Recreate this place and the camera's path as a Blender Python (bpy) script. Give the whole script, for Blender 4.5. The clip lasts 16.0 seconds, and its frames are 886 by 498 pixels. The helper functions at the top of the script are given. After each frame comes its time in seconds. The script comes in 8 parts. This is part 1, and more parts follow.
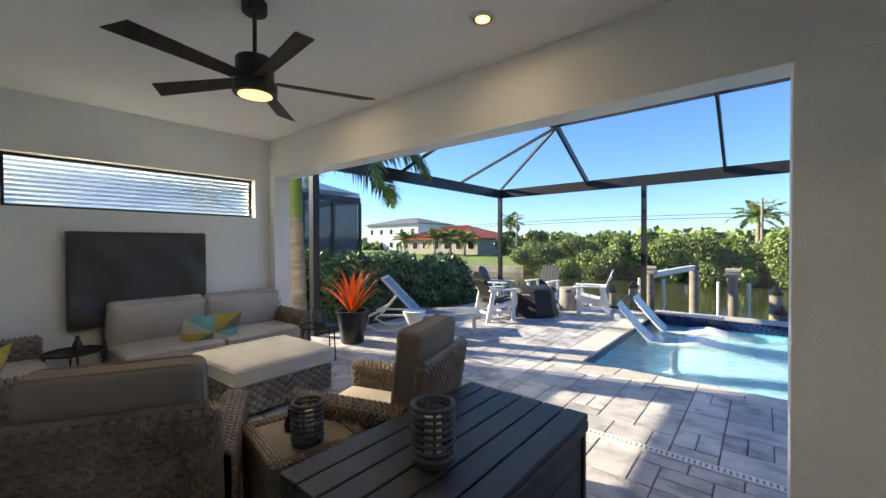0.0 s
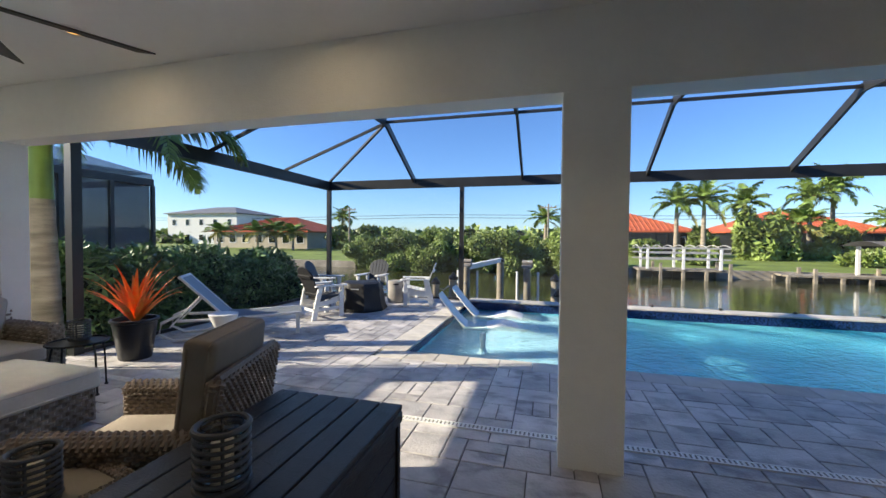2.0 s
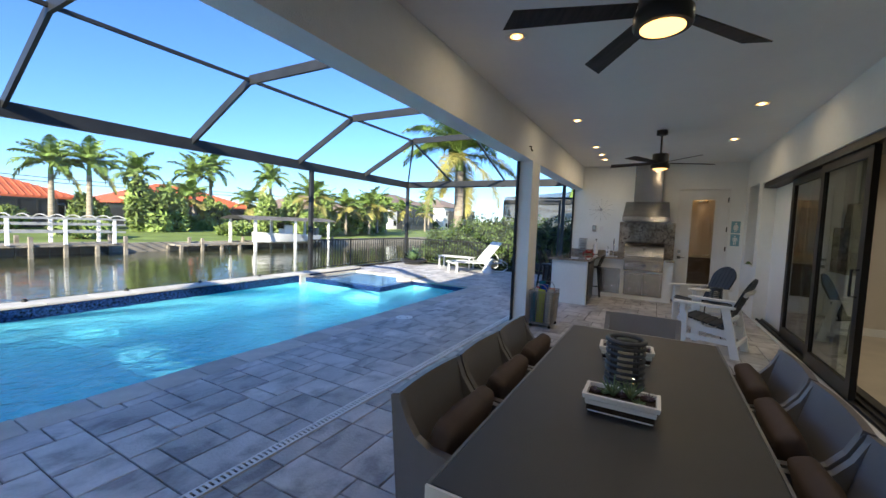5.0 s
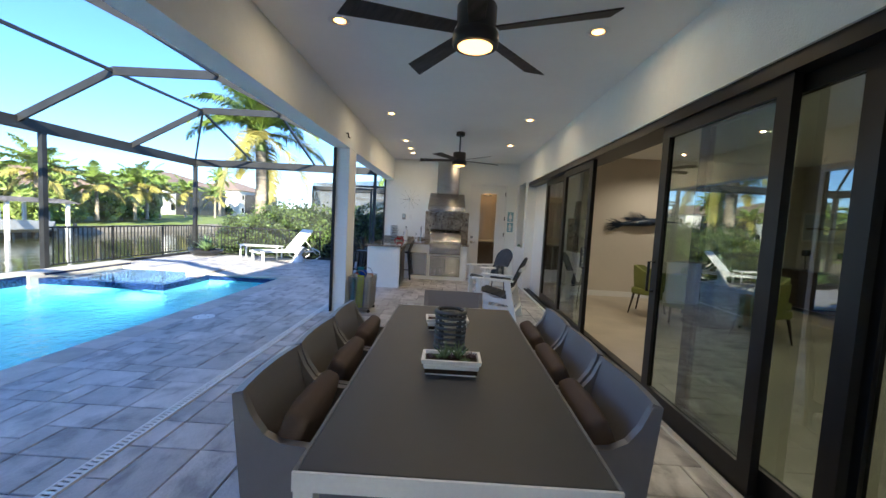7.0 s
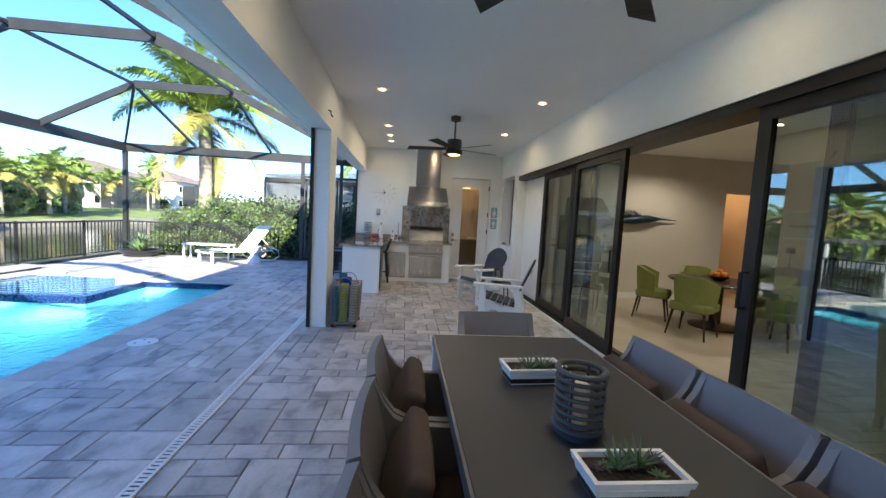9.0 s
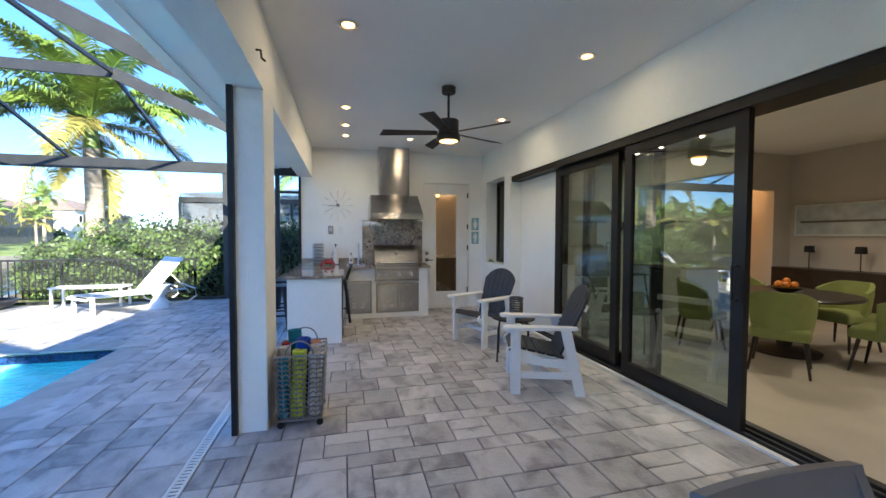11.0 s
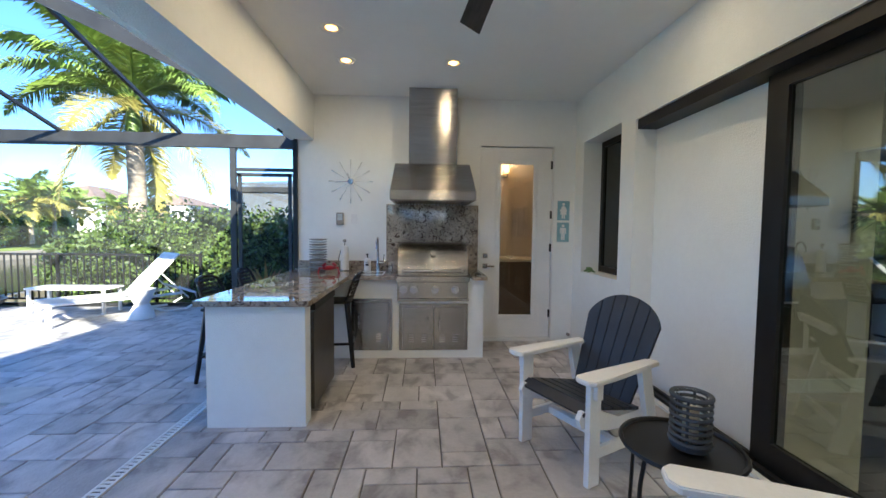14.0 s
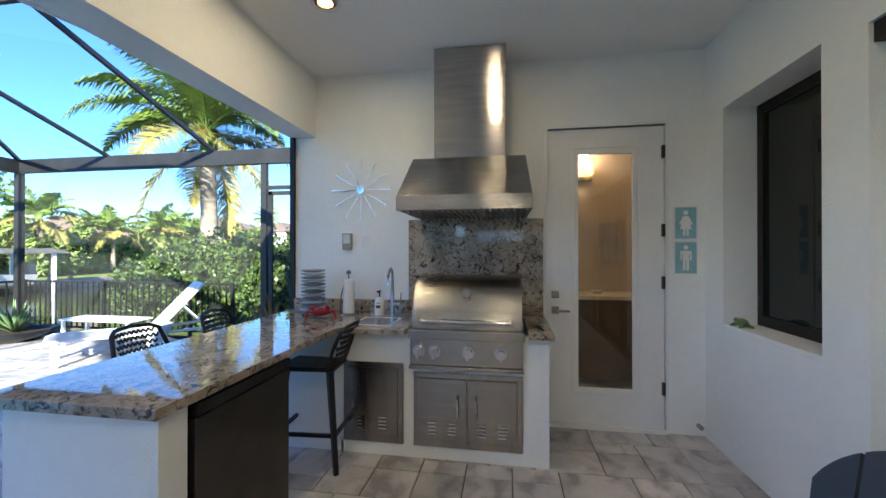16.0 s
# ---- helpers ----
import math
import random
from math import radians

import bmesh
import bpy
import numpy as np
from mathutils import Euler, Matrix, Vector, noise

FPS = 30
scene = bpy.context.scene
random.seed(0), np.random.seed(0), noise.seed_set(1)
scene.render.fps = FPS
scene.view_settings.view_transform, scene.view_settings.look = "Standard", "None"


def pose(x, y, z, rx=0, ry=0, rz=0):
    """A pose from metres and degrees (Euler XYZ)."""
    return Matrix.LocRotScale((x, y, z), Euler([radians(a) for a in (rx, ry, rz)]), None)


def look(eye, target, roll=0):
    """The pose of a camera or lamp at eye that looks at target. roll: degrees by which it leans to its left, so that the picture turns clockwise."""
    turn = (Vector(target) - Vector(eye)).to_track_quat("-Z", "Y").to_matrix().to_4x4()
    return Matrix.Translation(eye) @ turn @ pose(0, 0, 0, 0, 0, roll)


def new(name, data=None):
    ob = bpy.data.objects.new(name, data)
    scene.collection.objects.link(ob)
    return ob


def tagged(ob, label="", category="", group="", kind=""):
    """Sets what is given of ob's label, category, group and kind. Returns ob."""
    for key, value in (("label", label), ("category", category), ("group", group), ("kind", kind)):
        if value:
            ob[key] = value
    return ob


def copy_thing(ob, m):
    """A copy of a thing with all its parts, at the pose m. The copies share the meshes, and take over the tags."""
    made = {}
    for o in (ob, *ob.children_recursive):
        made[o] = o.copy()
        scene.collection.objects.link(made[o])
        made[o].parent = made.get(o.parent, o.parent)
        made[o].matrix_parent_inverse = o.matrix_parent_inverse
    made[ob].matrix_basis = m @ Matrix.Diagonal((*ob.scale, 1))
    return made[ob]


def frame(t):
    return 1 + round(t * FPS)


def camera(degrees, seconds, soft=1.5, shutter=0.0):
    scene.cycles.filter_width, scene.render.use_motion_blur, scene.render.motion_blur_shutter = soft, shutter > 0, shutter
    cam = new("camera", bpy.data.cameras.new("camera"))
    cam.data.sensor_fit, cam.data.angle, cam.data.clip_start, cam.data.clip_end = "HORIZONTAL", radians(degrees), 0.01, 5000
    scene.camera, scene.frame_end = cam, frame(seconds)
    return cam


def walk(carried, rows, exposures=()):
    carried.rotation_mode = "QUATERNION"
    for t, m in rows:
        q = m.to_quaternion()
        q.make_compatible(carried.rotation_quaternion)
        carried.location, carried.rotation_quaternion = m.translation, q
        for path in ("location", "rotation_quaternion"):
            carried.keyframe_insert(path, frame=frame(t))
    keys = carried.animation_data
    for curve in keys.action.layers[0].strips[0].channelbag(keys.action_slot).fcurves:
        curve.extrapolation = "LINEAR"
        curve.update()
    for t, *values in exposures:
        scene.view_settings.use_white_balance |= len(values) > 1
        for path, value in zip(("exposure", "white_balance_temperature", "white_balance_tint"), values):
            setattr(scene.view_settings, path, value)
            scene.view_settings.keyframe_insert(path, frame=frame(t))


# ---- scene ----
cam = camera(97.5, 16.0)
PATH = [
    (0, (-0.142, 0.198, 1.533), (-1.413, 1.742, 1.507), -0.2),
    (0.5, (-0.122, 0.221, 1.524), (-1.247, 1.875, 1.503), -0.2),
    (1, (-0.103, 0.255, 1.524), (-1.067, 2.007, 1.499), -0.1),
    (1.5, (-0.11, 0.288, 1.52), (-0.876, 2.135, 1.488), -0.0),
    (2, (-0.102, 0.31, 1.53), (-0.627, 2.24, 1.477), 0.5),
    (2.5, (-0.046, 0.453, 1.52), (-0.286, 2.438, 1.459), 1.4),
    (3, (0.033, 0.696, 1.523), (0.14, 2.692, 1.463), 1.8),
    (3.5, (0.09, 0.864, 1.516), (0.653, 2.783, 1.453), 1.9),
    (4, (0.028, 1.03, 1.513), (1.074, 2.733, 1.425), 2.0),
    (4.5, (0.018, 1.169, 1.514), (1.467, 2.542, 1.401), 2.0),
    (5, (0.044, 1.299, 1.501), (1.792, 2.263, 1.374), 2.2),
    (7.5, (-0.088, 1.478, 1.475), (1.906, 1.464, 1.322), 3.6),
    (8, (0.135, 1.596, 1.463), (2.128, 1.577, 1.293), 4.6),
    (8.5, (0.448, 1.797, 1.485), (2.439, 1.725, 1.304), 4.2),
    (9, (0.802, 2.052, 1.492), (2.785, 1.85, 1.331), 3.2),
    (10.2, (1.95, 2.6, 1.465), (3.9, 2.15, 1.37), 1.2),
    (11.5, (3.243, 2.299, 1.428), (5.174, 1.778, 1.377), -0.3),
    (12, (3.668, 2.164, 1.4), (5.586, 1.597, 1.363), -0.2),
    (12.5, (4.073, 1.993, 1.415), (6.005, 1.483, 1.331), 0.7),
    (13, (4.503, 1.853, 1.391), (6.458, 1.448, 1.279), 1.2),
    (13.5, (4.929, 1.722, 1.428), (6.911, 1.5, 1.282), 1.0),
    (14, (5.364, 1.665, 1.421), (7.358, 1.561, 1.32), 0.6),
    (14.5, (5.821, 1.625, 1.426), (7.82, 1.597, 1.373), 0.0),
    (15, (6.26, 1.518, 1.438), (8.259, 1.582, 1.428), -0.2),
    (15.5, (6.639, 1.403, 1.449), (8.634, 1.549, 1.462), -0.2),
    (16, (6.924, 1.274, 1.457), (8.898, 1.595, 1.465), 0.0),
]
EXPOSURES = [(0, 1.5, 6800, 7), (2, 1.1, 6600, 7), (3.5, 0.95, 6300, 5), (5, 1.5, 6150, 5), (7.5, 2.05, 6100, 4), (9, 2.15, 6050, 4), (12, 2.25, 5900, 3), (14, 2.15, 5900, 3), (16, 2.0, 5800, 2)]
walk(cam, [(t, look(eye, target, roll)) for t, eye, target, roll in PATH], EXPOSURES)

# ---- world, sun, exposure ----
SUN_WAY = Vector((-2.1, -0.68, 1.0)).normalized()
world = bpy.data.worlds.new("sky")
scene.world = world
world.use_nodes = True
wn = world.node_tree
sky = wn.nodes.new("ShaderNodeTexSky")
sky.sky_type, sky.sun_disc = "NISHITA", False
sky.sun_elevation = math.asin(SUN_WAY.z)
sky.sun_rotation = math.atan2(SUN_WAY.x, SUN_WAY.y)
sky.air_density, sky.dust_density, sky.ozone_density = 1.1, 0.0, 5.0
wn.nodes["Background"].inputs["Strength"].default_value = 0.1
haze = wn.nodes.new("ShaderNodeMix")
haze.data_type, haze.blend_type = "RGBA", "MULTIPLY"
haze.inputs["Factor"].default_value = 1.0
haze.inputs["B"].default_value = (0.66, 0.79, 1.06, 1)
wn.links.new(sky.outputs[0], haze.inputs["A"])
wn.links.new(haze.outputs["Result"], wn.nodes["Background"].inputs[0])
sun = new("sun", bpy.data.lights.new("sun", "SUN"))
sun.data.energy, sun.data.angle, sun.data.color = 5.0, radians(0.55), (1.0, 0.88, 0.7)
sun.matrix_world = look(SUN_WAY * 50, (0, 0, 0))


def lamp_disc(x, y, z, power, size=0.07):
    """A small round diffuser that lights the room below it evenly."""
    ob = new("downlight_lamp", bpy.data.lights.new("downlight_lamp", "AREA"))
    ob.data.shape, ob.data.size, ob.data.energy = "DISK", size, power
    ob.data.color = (1.0, 0.74, 0.44)
    ob.location = (x, y, z)
    return ob


def lamp_spot(x, y, z, power, angle=110):
    ob = new("downlight_lamp", bpy.data.lights.new("downlight_lamp", "SPOT"))
    ob.data.energy, ob.data.spot_size, ob.data.spot_blend = power, radians(angle), 0.6
    ob.data.color, ob.data.shadow_soft_size = (1.0, 0.83, 0.64), 0.05
    ob.location = (x, y, z)
    return ob


# ---- materials ----
def mat(name, colour, rough=0.6, metal=0.0, var=0.12, scale=6.0, bump=0.0, bscale=60.0, fine=0.06, per="", stretch=(1, 1, 1), spec=0.5, tint=None, trans=0.0, emit=0.0, ior=1.45, alpha=1.0):
    """A surface with stains at a large scale, grain at a small one and a fine relief."""
    m = bpy.data.materials.new(name)
    m.use_nodes = True
    t = m.node_tree
    p = t.nodes["Principled BSDF"]
    p.inputs["Roughness"].default_value, p.inputs["Metallic"].default_value = rough, metal
    p.inputs["IOR"].default_value = ior
    p.inputs["Specular IOR Level"].default_value = spec
    p.inputs["Transmission Weight"].default_value = trans
    p.inputs["Alpha"].default_value = alpha
    if emit:
        p.inputs["Emission Color"].default_value = (*colour, 1)
        p.inputs["Emission Strength"].default_value = emit
    co = t.nodes.new("ShaderNodeTexCoord")
    mp = t.nodes.new("ShaderNodeMapping")
    mp.inputs["Scale"].default_value = stretch
    t.links.new(co.outputs["Object"], mp.inputs[0])
    big, small = t.nodes.new("ShaderNodeTexNoise"), t.nodes.new("ShaderNodeTexNoise")
    big.inputs["Scale"].default_value, small.inputs["Scale"].default_value = scale, scale * 14
    big.inputs["Detail"].default_value, small.inputs["Detail"].default_value = 5, 3
    t.links.new(mp.outputs[0], big.inputs["Vector"])
    t.links.new(mp.outputs[0], small.inputs["Vector"])
    ramp = t.nodes.new("ShaderNodeMapRange")
    ramp.inputs["From Min"].default_value, ramp.inputs["From Max"].default_value = 0.3, 0.7
    t.links.new(big.outputs["Fac"], ramp.inputs["Value"])
    mix = t.nodes.new("ShaderNodeMix")
    mix.data_type = "RGBA"
    dark = tint or tuple(c * (1 - 2 * var) for c in colour)
    mix.inputs["A"].default_value = (*dark, 1)
    mix.inputs["B"].default_value = (*[min(1, c * (1 + var * 0.5)) for c in colour], 1)
    t.links.new(ramp.outputs[0], mix.inputs["Factor"])
    hsv = t.nodes.new("ShaderNodeHueSaturation")
    t.links.new(mix.outputs["Result"], hsv.inputs["Color"])
    add = t.nodes.new("ShaderNodeMath")
    add.operation, add.inputs[1].default_value, add.inputs[2].default_value = "MULTIPLY_ADD", 2 * fine, 1 - fine
    t.links.new(small.outputs["Fac"], add.inputs[0])
    last = add
    if per:
        src = t.nodes.new("ShaderNodeObjectInfo") if per == "object" else t.nodes.new("ShaderNodeNewGeometry")
        out = src.outputs["Random"] if per == "object" else src.outputs["Random Per Island"]
        sp = t.nodes.new("ShaderNodeMath")
        sp.operation, sp.inputs[1].default_value, sp.inputs[2].default_value = "MULTIPLY_ADD", 0.36, 0.82
        t.links.new(out, sp.inputs[0])
        mu = t.nodes.new("ShaderNodeMath")
        mu.operation = "MULTIPLY"
        t.links.new(sp.outputs[0], mu.inputs[0])
        t.links.new(add.outputs[0], mu.inputs[1])
        last = mu
    t.links.new(last.outputs[0], hsv.inputs["Value"])
    t.links.new(hsv.outputs[0], p.inputs["Base Color"])
    if bump:
        bn, bu = t.nodes.new("ShaderNodeTexNoise"), t.nodes.new("ShaderNodeBump")
        bn.inputs["Scale"].default_value = bscale
        bu.inputs["Strength"].default_value, bu.inputs["Distance"].default_value = min(1, bump), 0.01
        t.links.new(mp.outputs[0], bn.inputs["Vector"])
        t.links.new(bn.outputs["Fac"], bu.inputs["Height"])
        t.links.new(bu.outputs[0], p.inputs["Normal"])
    return m


M = {}
M["stucco"] = mat("white_stucco", (0.86, 0.87, 0.85), 0.85, var=0.03, scale=1.2, bump=0.35, bscale=90, fine=0.03)
M["ceil"] = mat("ceiling_paint", (0.87, 0.87, 0.85), 0.9, var=0.02, scale=1, bump=0.1, bscale=70, fine=0.02)
M["inside"] = mat("beige_paint", (0.62, 0.57, 0.5), 0.8, var=0.03, scale=1, fine=0.02)
M["bronze"] = mat("dark_bronze_aluminium", (0.035, 0.036, 0.038), 0.4, 0.3, var=0.15, scale=3)
M["black"] = mat("black_metal", (0.012, 0.012, 0.013), 0.4, 0.2, var=0.15)


def paver_mat(name, per):
    """Tumbled concrete paver: cloudy pale and charcoal blends that differ from stone to stone."""
    m = mat(name, (0.53, 0.505, 0.495), 0.5, var=0.3, scale=2.6, bump=0.55, bscale=45, fine=0.1, per=per, tint=(0.38, 0.37, 0.37))
    t = m.node_tree
    p, hsv = t.nodes["Principled BSDF"], [n for n in t.nodes if n.type == "HUE_SAT"][0]
    co, vm = t.nodes.new("ShaderNodeTexCoord"), t.nodes.new("ShaderNodeVectorMath")
    src = t.nodes.new("ShaderNodeObjectInfo") if per == "object" else t.nodes.new("ShaderNodeNewGeometry")
    out = src.outputs["Random"] if per == "object" else src.outputs["Random Per Island"]
    sc = t.nodes.new("ShaderNodeVectorMath")
    sc.operation = "SCALE"
    sc.inputs[0].default_value = (37.0, 23.0, 11.0)
    t.links.new(out, sc.inputs["Scale"])
    t.links.new(co.outputs["Object"], vm.inputs[0])
    t.links.new(sc.outputs[0], vm.inputs[1])
    mp = t.nodes.new("ShaderNodeMapping")
    mp.inputs["Scale"].default_value = (1.0, 1.5, 1.0)
    t.links.new(vm.outputs[0], mp.inputs[0])
    n = t.nodes.new("ShaderNodeTexNoise")
    n.inputs["Scale"].default_value, n.inputs["Detail"].default_value, n.inputs["Distortion"].default_value = 3.6, 7, 0.45
    t.links.new(mp.outputs[0], n.inputs["Vector"])
    r = t.nodes.new("ShaderNodeValToRGB")
    e = r.color_ramp.elements
    e[0].position, e[0].color = 0.35, (0.57, 0.56, 0.57, 1)
    e[1].position, e[1].color = 0.53, (1, 1, 1, 1)
    mid = e.new(0.44)
    mid.color = (0.83, 0.83, 0.835, 1)
    t.links.new(n.outputs["Fac"], r.inputs[0])
    mx = t.nodes.new("ShaderNodeMix")
    mx.data_type, mx.blend_type = "RGBA", "MULTIPLY"
    mx.inputs["Factor"].default_value = 1.0
    t.links.new(hsv.outputs[0], mx.inputs["A"])
    t.links.new(r.outputs[0], mx.inputs["B"])
    t.links.new(mx.outputs["Result"], p.inputs["Base Color"])
    return m


M["paver"] = paver_mat("grey_paver", "object")
M["paver2"] = paver_mat("grey_paver_far", "island")
M["joint"] = mat("joint_sand", (0.14, 0.132, 0.125), 0.95, var=0.1, scale=20)
M["coping"] = mat("travertine_coping", (0.56, 0.53, 0.48), 0.7, var=0.1, scale=5, bump=0.4, bscale=40, per="object")
M["white"] = mat("white_plastic", (0.8, 0.8, 0.79), 0.45, var=0.02, scale=4)
M["whitemetal"] = mat("white_powder_coat", (0.78, 0.78, 0.76), 0.4, var=0.02)
M["plaster"] = mat("pool_plaster", (0.22, 0.68, 0.84), 0.8, var=0.06, scale=1.5, fine=0.1)
M["shelf"] = mat("shelf_plaster", (0.4, 0.58, 0.68), 0.8, var=0.08, scale=2, fine=0.1)
M["bluetile"] = mat("blue_glass_tile", (0.02, 0.05, 0.17), 0.15, var=0.5, scale=30, fine=0.6)
M["grass"] = mat("grass", (0.19, 0.26, 0.05), 0.9, var=0.25, scale=0.4, bump=0.8, bscale=12, fine=0.3)
M["seawall"] = mat("seawall_concrete", (0.36, 0.32, 0.26), 0.9, var=0.2, scale=1, bump=0.5)
M["mud"] = mat("canal_bed", (0.05, 0.05, 0.025), 0.9)
M["leaf"] = mat("hedge_leaf", (0.105, 0.165, 0.04), 0.45, var=0.3, scale=2, per="island", fine=0.2)
M["leaf2"] = mat("mangrove_leaf", (0.27, 0.36, 0.09), 0.5, var=0.35, scale=0.6, per="island", fine=0.2)
M["leaf3"] = mat("far_scrub_leaf", (0.27, 0.36, 0.09), 0.6, var=0.3, scale=0.2, per="island", fine=0.2)
M["frond"] = mat("palm_frond", (0.2, 0.3, 0.06), 0.45, var=0.3, scale=1.5, per="island", fine=0.2)
M["frondy"] = mat("yellow_palm_frond", (0.34, 0.31, 0.08), 0.5, var=0.3, scale=1.5, per="island", fine=0.2)
M["trunk"] = mat("palm_trunk", (0.36, 0.3, 0.23), 0.85, var=0.25, scale=2, bump=0.8, bscale=14, stretch=(1, 1, 5))
M["shaft"] = mat("green_crownshaft", (0.2, 0.3, 0.06), 0.4, var=0.15, scale=3)
M["bark"] = mat("bark", (0.12, 0.09, 0.06), 0.9, var=0.3)
M["steel"] = mat("brushed_steel", (0.44, 0.42, 0.395), 0.22, 1.0, var=0.08, scale=2, bump=0.15, bscale=60, stretch=(1, 1, 14))
_p = M["steel"].node_tree.nodes["Principled BSDF"]
_p.inputs["Anisotropic"].default_value, _p.inputs["Anisotropic Rotation"].default_value, _p.inputs["Roughness"].default_value = 0.85, 0.25, 0.19
_tg = M["steel"].node_tree.nodes.new("ShaderNodeTangent")
_tg.direction_type, _tg.axis = "RADIAL", "Z"
M["steel"].node_tree.links.new(_tg.outputs[0], _p.inputs["Tangent"])
M["chrome"] = mat("chrome", (0.75, 0.75, 0.75), 0.08, 1.0, var=0.02)
M["wicker"] = mat("brown_wicker", (0.24, 0.195, 0.16), 0.5, var=0.2, scale=6, bump=0.3, bscale=160, fine=0.15, per="island")
M["wicker2"] = mat("grey_brown_wicker", (0.27, 0.23, 0.19), 0.5, var=0.25, scale=6, bump=0.3, bscale=160, fine=0.15, per="island")
M["tvcover"] = mat("dark_grey_cover", (0.07, 0.07, 0.075), 0.55, var=0.15, scale=2)
M["leafw"] = mat("bush_leaf", (0.14, 0.25, 0.08), 0.45, var=0.35, scale=2, per="island", fine=0.2)
M["cushion"] = mat("beige_cushion", (0.52, 0.49, 0.45), 0.95, var=0.05, scale=4, bump=0.3, bscale=350, fine=0.06)
M["taupe"] = mat("taupe_cushion", (0.26, 0.225, 0.19), 0.95, var=0.08, scale=4, bump=0.3, bscale=350, fine=0.06)
M["sling"] = mat("grey_upholstery", (0.15, 0.15, 0.168), 0.42, var=0.08, scale=3, bump=0.08, bscale=400, spec=1.0)
M["sling2"] = mat("light_grey_upholstery", (0.2, 0.21, 0.24), 0.85, var=0.06, scale=3, bump=0.2, bscale=400)
M["brownpil"] = mat("brown_pillow", (0.085, 0.062, 0.052), 0.95, var=0.1, bump=0.2, bscale=300)
M["tabletop"] = mat("charcoal_table", (0.045, 0.048, 0.052), 0.5, var=0.08, scale=2, bump=0.1, bscale=200)
M["resin"] = mat("charcoal_resin", (0.03, 0.032, 0.037), 0.42, var=0.15, scale=2, bump=0.3, bscale=40, stretch=(1, 8, 1))
M["navy"] = mat("navy_slats", (0.026, 0.032, 0.043), 0.5, var=0.15, scale=5)
M["cover"] = mat("black_cover", (0.018, 0.018, 0.02), 0.6, var=0.2, scale=3, bump=0.8, bscale=5)
M["foam"] = mat("water_foam", (0.72, 0.82, 0.86), 0.3, var=0.1)
M["redgreen"] = mat("red_green_leaf", (0.16, 0.2, 0.05), 0.4, var=0.3, scale=6, tint=(0.3, 0.07, 0.03), per="island")
M["darksteel"] = mat("dark_steel", (0.1, 0.095, 0.09), 0.3, 0.9, var=0.1)
M["pot"] = mat("dark_pot", (0.02, 0.022, 0.028), 0.35, var=0.1)
M["pott"] = mat("grey_cylinder", (0.3, 0.28, 0.26), 0.8, var=0.1)
M["red"] = mat("red_bromeliad", (0.8, 0.11, 0.02), 0.4, var=0.35, scale=9, tint=(0.75, 0.3, 0.05), per="island")
M["redplastic"] = mat("red_plastic", (0.4, 0.01, 0.02), 0.3)
M["soil"] = mat("soil", (0.04, 0.025, 0.015), 0.95, var=0.4, scale=40, bump=1, bscale=60)
M["roof"] = mat("red_roof_tile", (0.5, 0.12, 0.05), 0.8, var=0.15, scale=1, fine=0.2)
M["roof2"] = mat("brown_roof_tile", (0.26, 0.19, 0.15), 0.8, var=0.2, scale=1, fine=0.2)
M["roofg"] = mat("grey_roof", (0.16, 0.17, 0.19), 0.7, var=0.1, scale=1)
M["housew"] = mat("white_house_wall", (0.7, 0.7, 0.68), 0.85, var=0.03)
M["houset"] = mat("tan_house_wall", (0.48, 0.42, 0.33), 0.85, var=0.05)
# Near-black for house walls and porch boxes: shaded depth put into colour.
M["dark"] = mat("shaded_house_front", (0.02, 0.022, 0.025), 0.3)
M["wood"] = mat("weathered_wood", (0.33, 0.29, 0.23), 0.85, var=0.25, scale=3, bump=0.4)
M["lampglow"] = mat("lamp_glow", (1.0, 0.5, 0.14), emit=1.5)
M["lampcore"] = mat("lamp_core", (1.0, 0.72, 0.4), emit=7)
M["screen"] = mat("insect_screen", (0.2, 0.21, 0.22), 0.9, alpha=0.07)
M["liftgrey"] = mat("galvanised_lift_metal", (0.42, 0.42, 0.41), 0.5, var=0.1)
M["fanblade"] = mat("weathered_fan_blade", (0.055, 0.046, 0.04), 0.6, var=0.3, scale=5, stretch=(1, 8, 1))
M["candle"] = mat("candle_wax", (0.75, 0.7, 0.6), 0.5)
M["lantern"] = mat("slate_lantern", (0.06, 0.07, 0.085), 0.45, var=0.2, scale=8)
M["green"] = mat("green_chair", (0.25, 0.27, 0.08), 0.9, var=0.06)
M["floorin"] = mat("indoor_tile", (0.5, 0.44, 0.36), 0.35, var=0.08, scale=2)
M["darkwood"] = mat("dark_wood", (0.035, 0.022, 0.015), 0.35, var=0.2)
M["vanitywood"] = mat("brown_vanity_wood", (0.11, 0.075, 0.05), 0.4, var=0.2, scale=3, stretch=(1, 1, 0.2))
M["orange"] = mat("orange_fruit", (0.7, 0.22, 0.02), 0.5)
M["marlin"] = mat("blue_feather", (0.01, 0.03, 0.07), 0.4, var=0.4, scale=12)
M["towel_b"] = mat("blue_towel", (0.01, 0.05, 0.35), 0.95, bump=0.6, bscale=200)
M["towel_t"] = mat("teal_towel", (0.02, 0.18, 0.27), 0.95, bump=0.6, bscale=200)
M["towel_y"] = mat("yellow_towel", (0.55, 0.6, 0.06), 0.95, bump=0.6, bscale=200)
M["towel_w"] = mat("white_towel", (0.62, 0.58, 0.53), 0.95, bump=0.6, bscale=200)
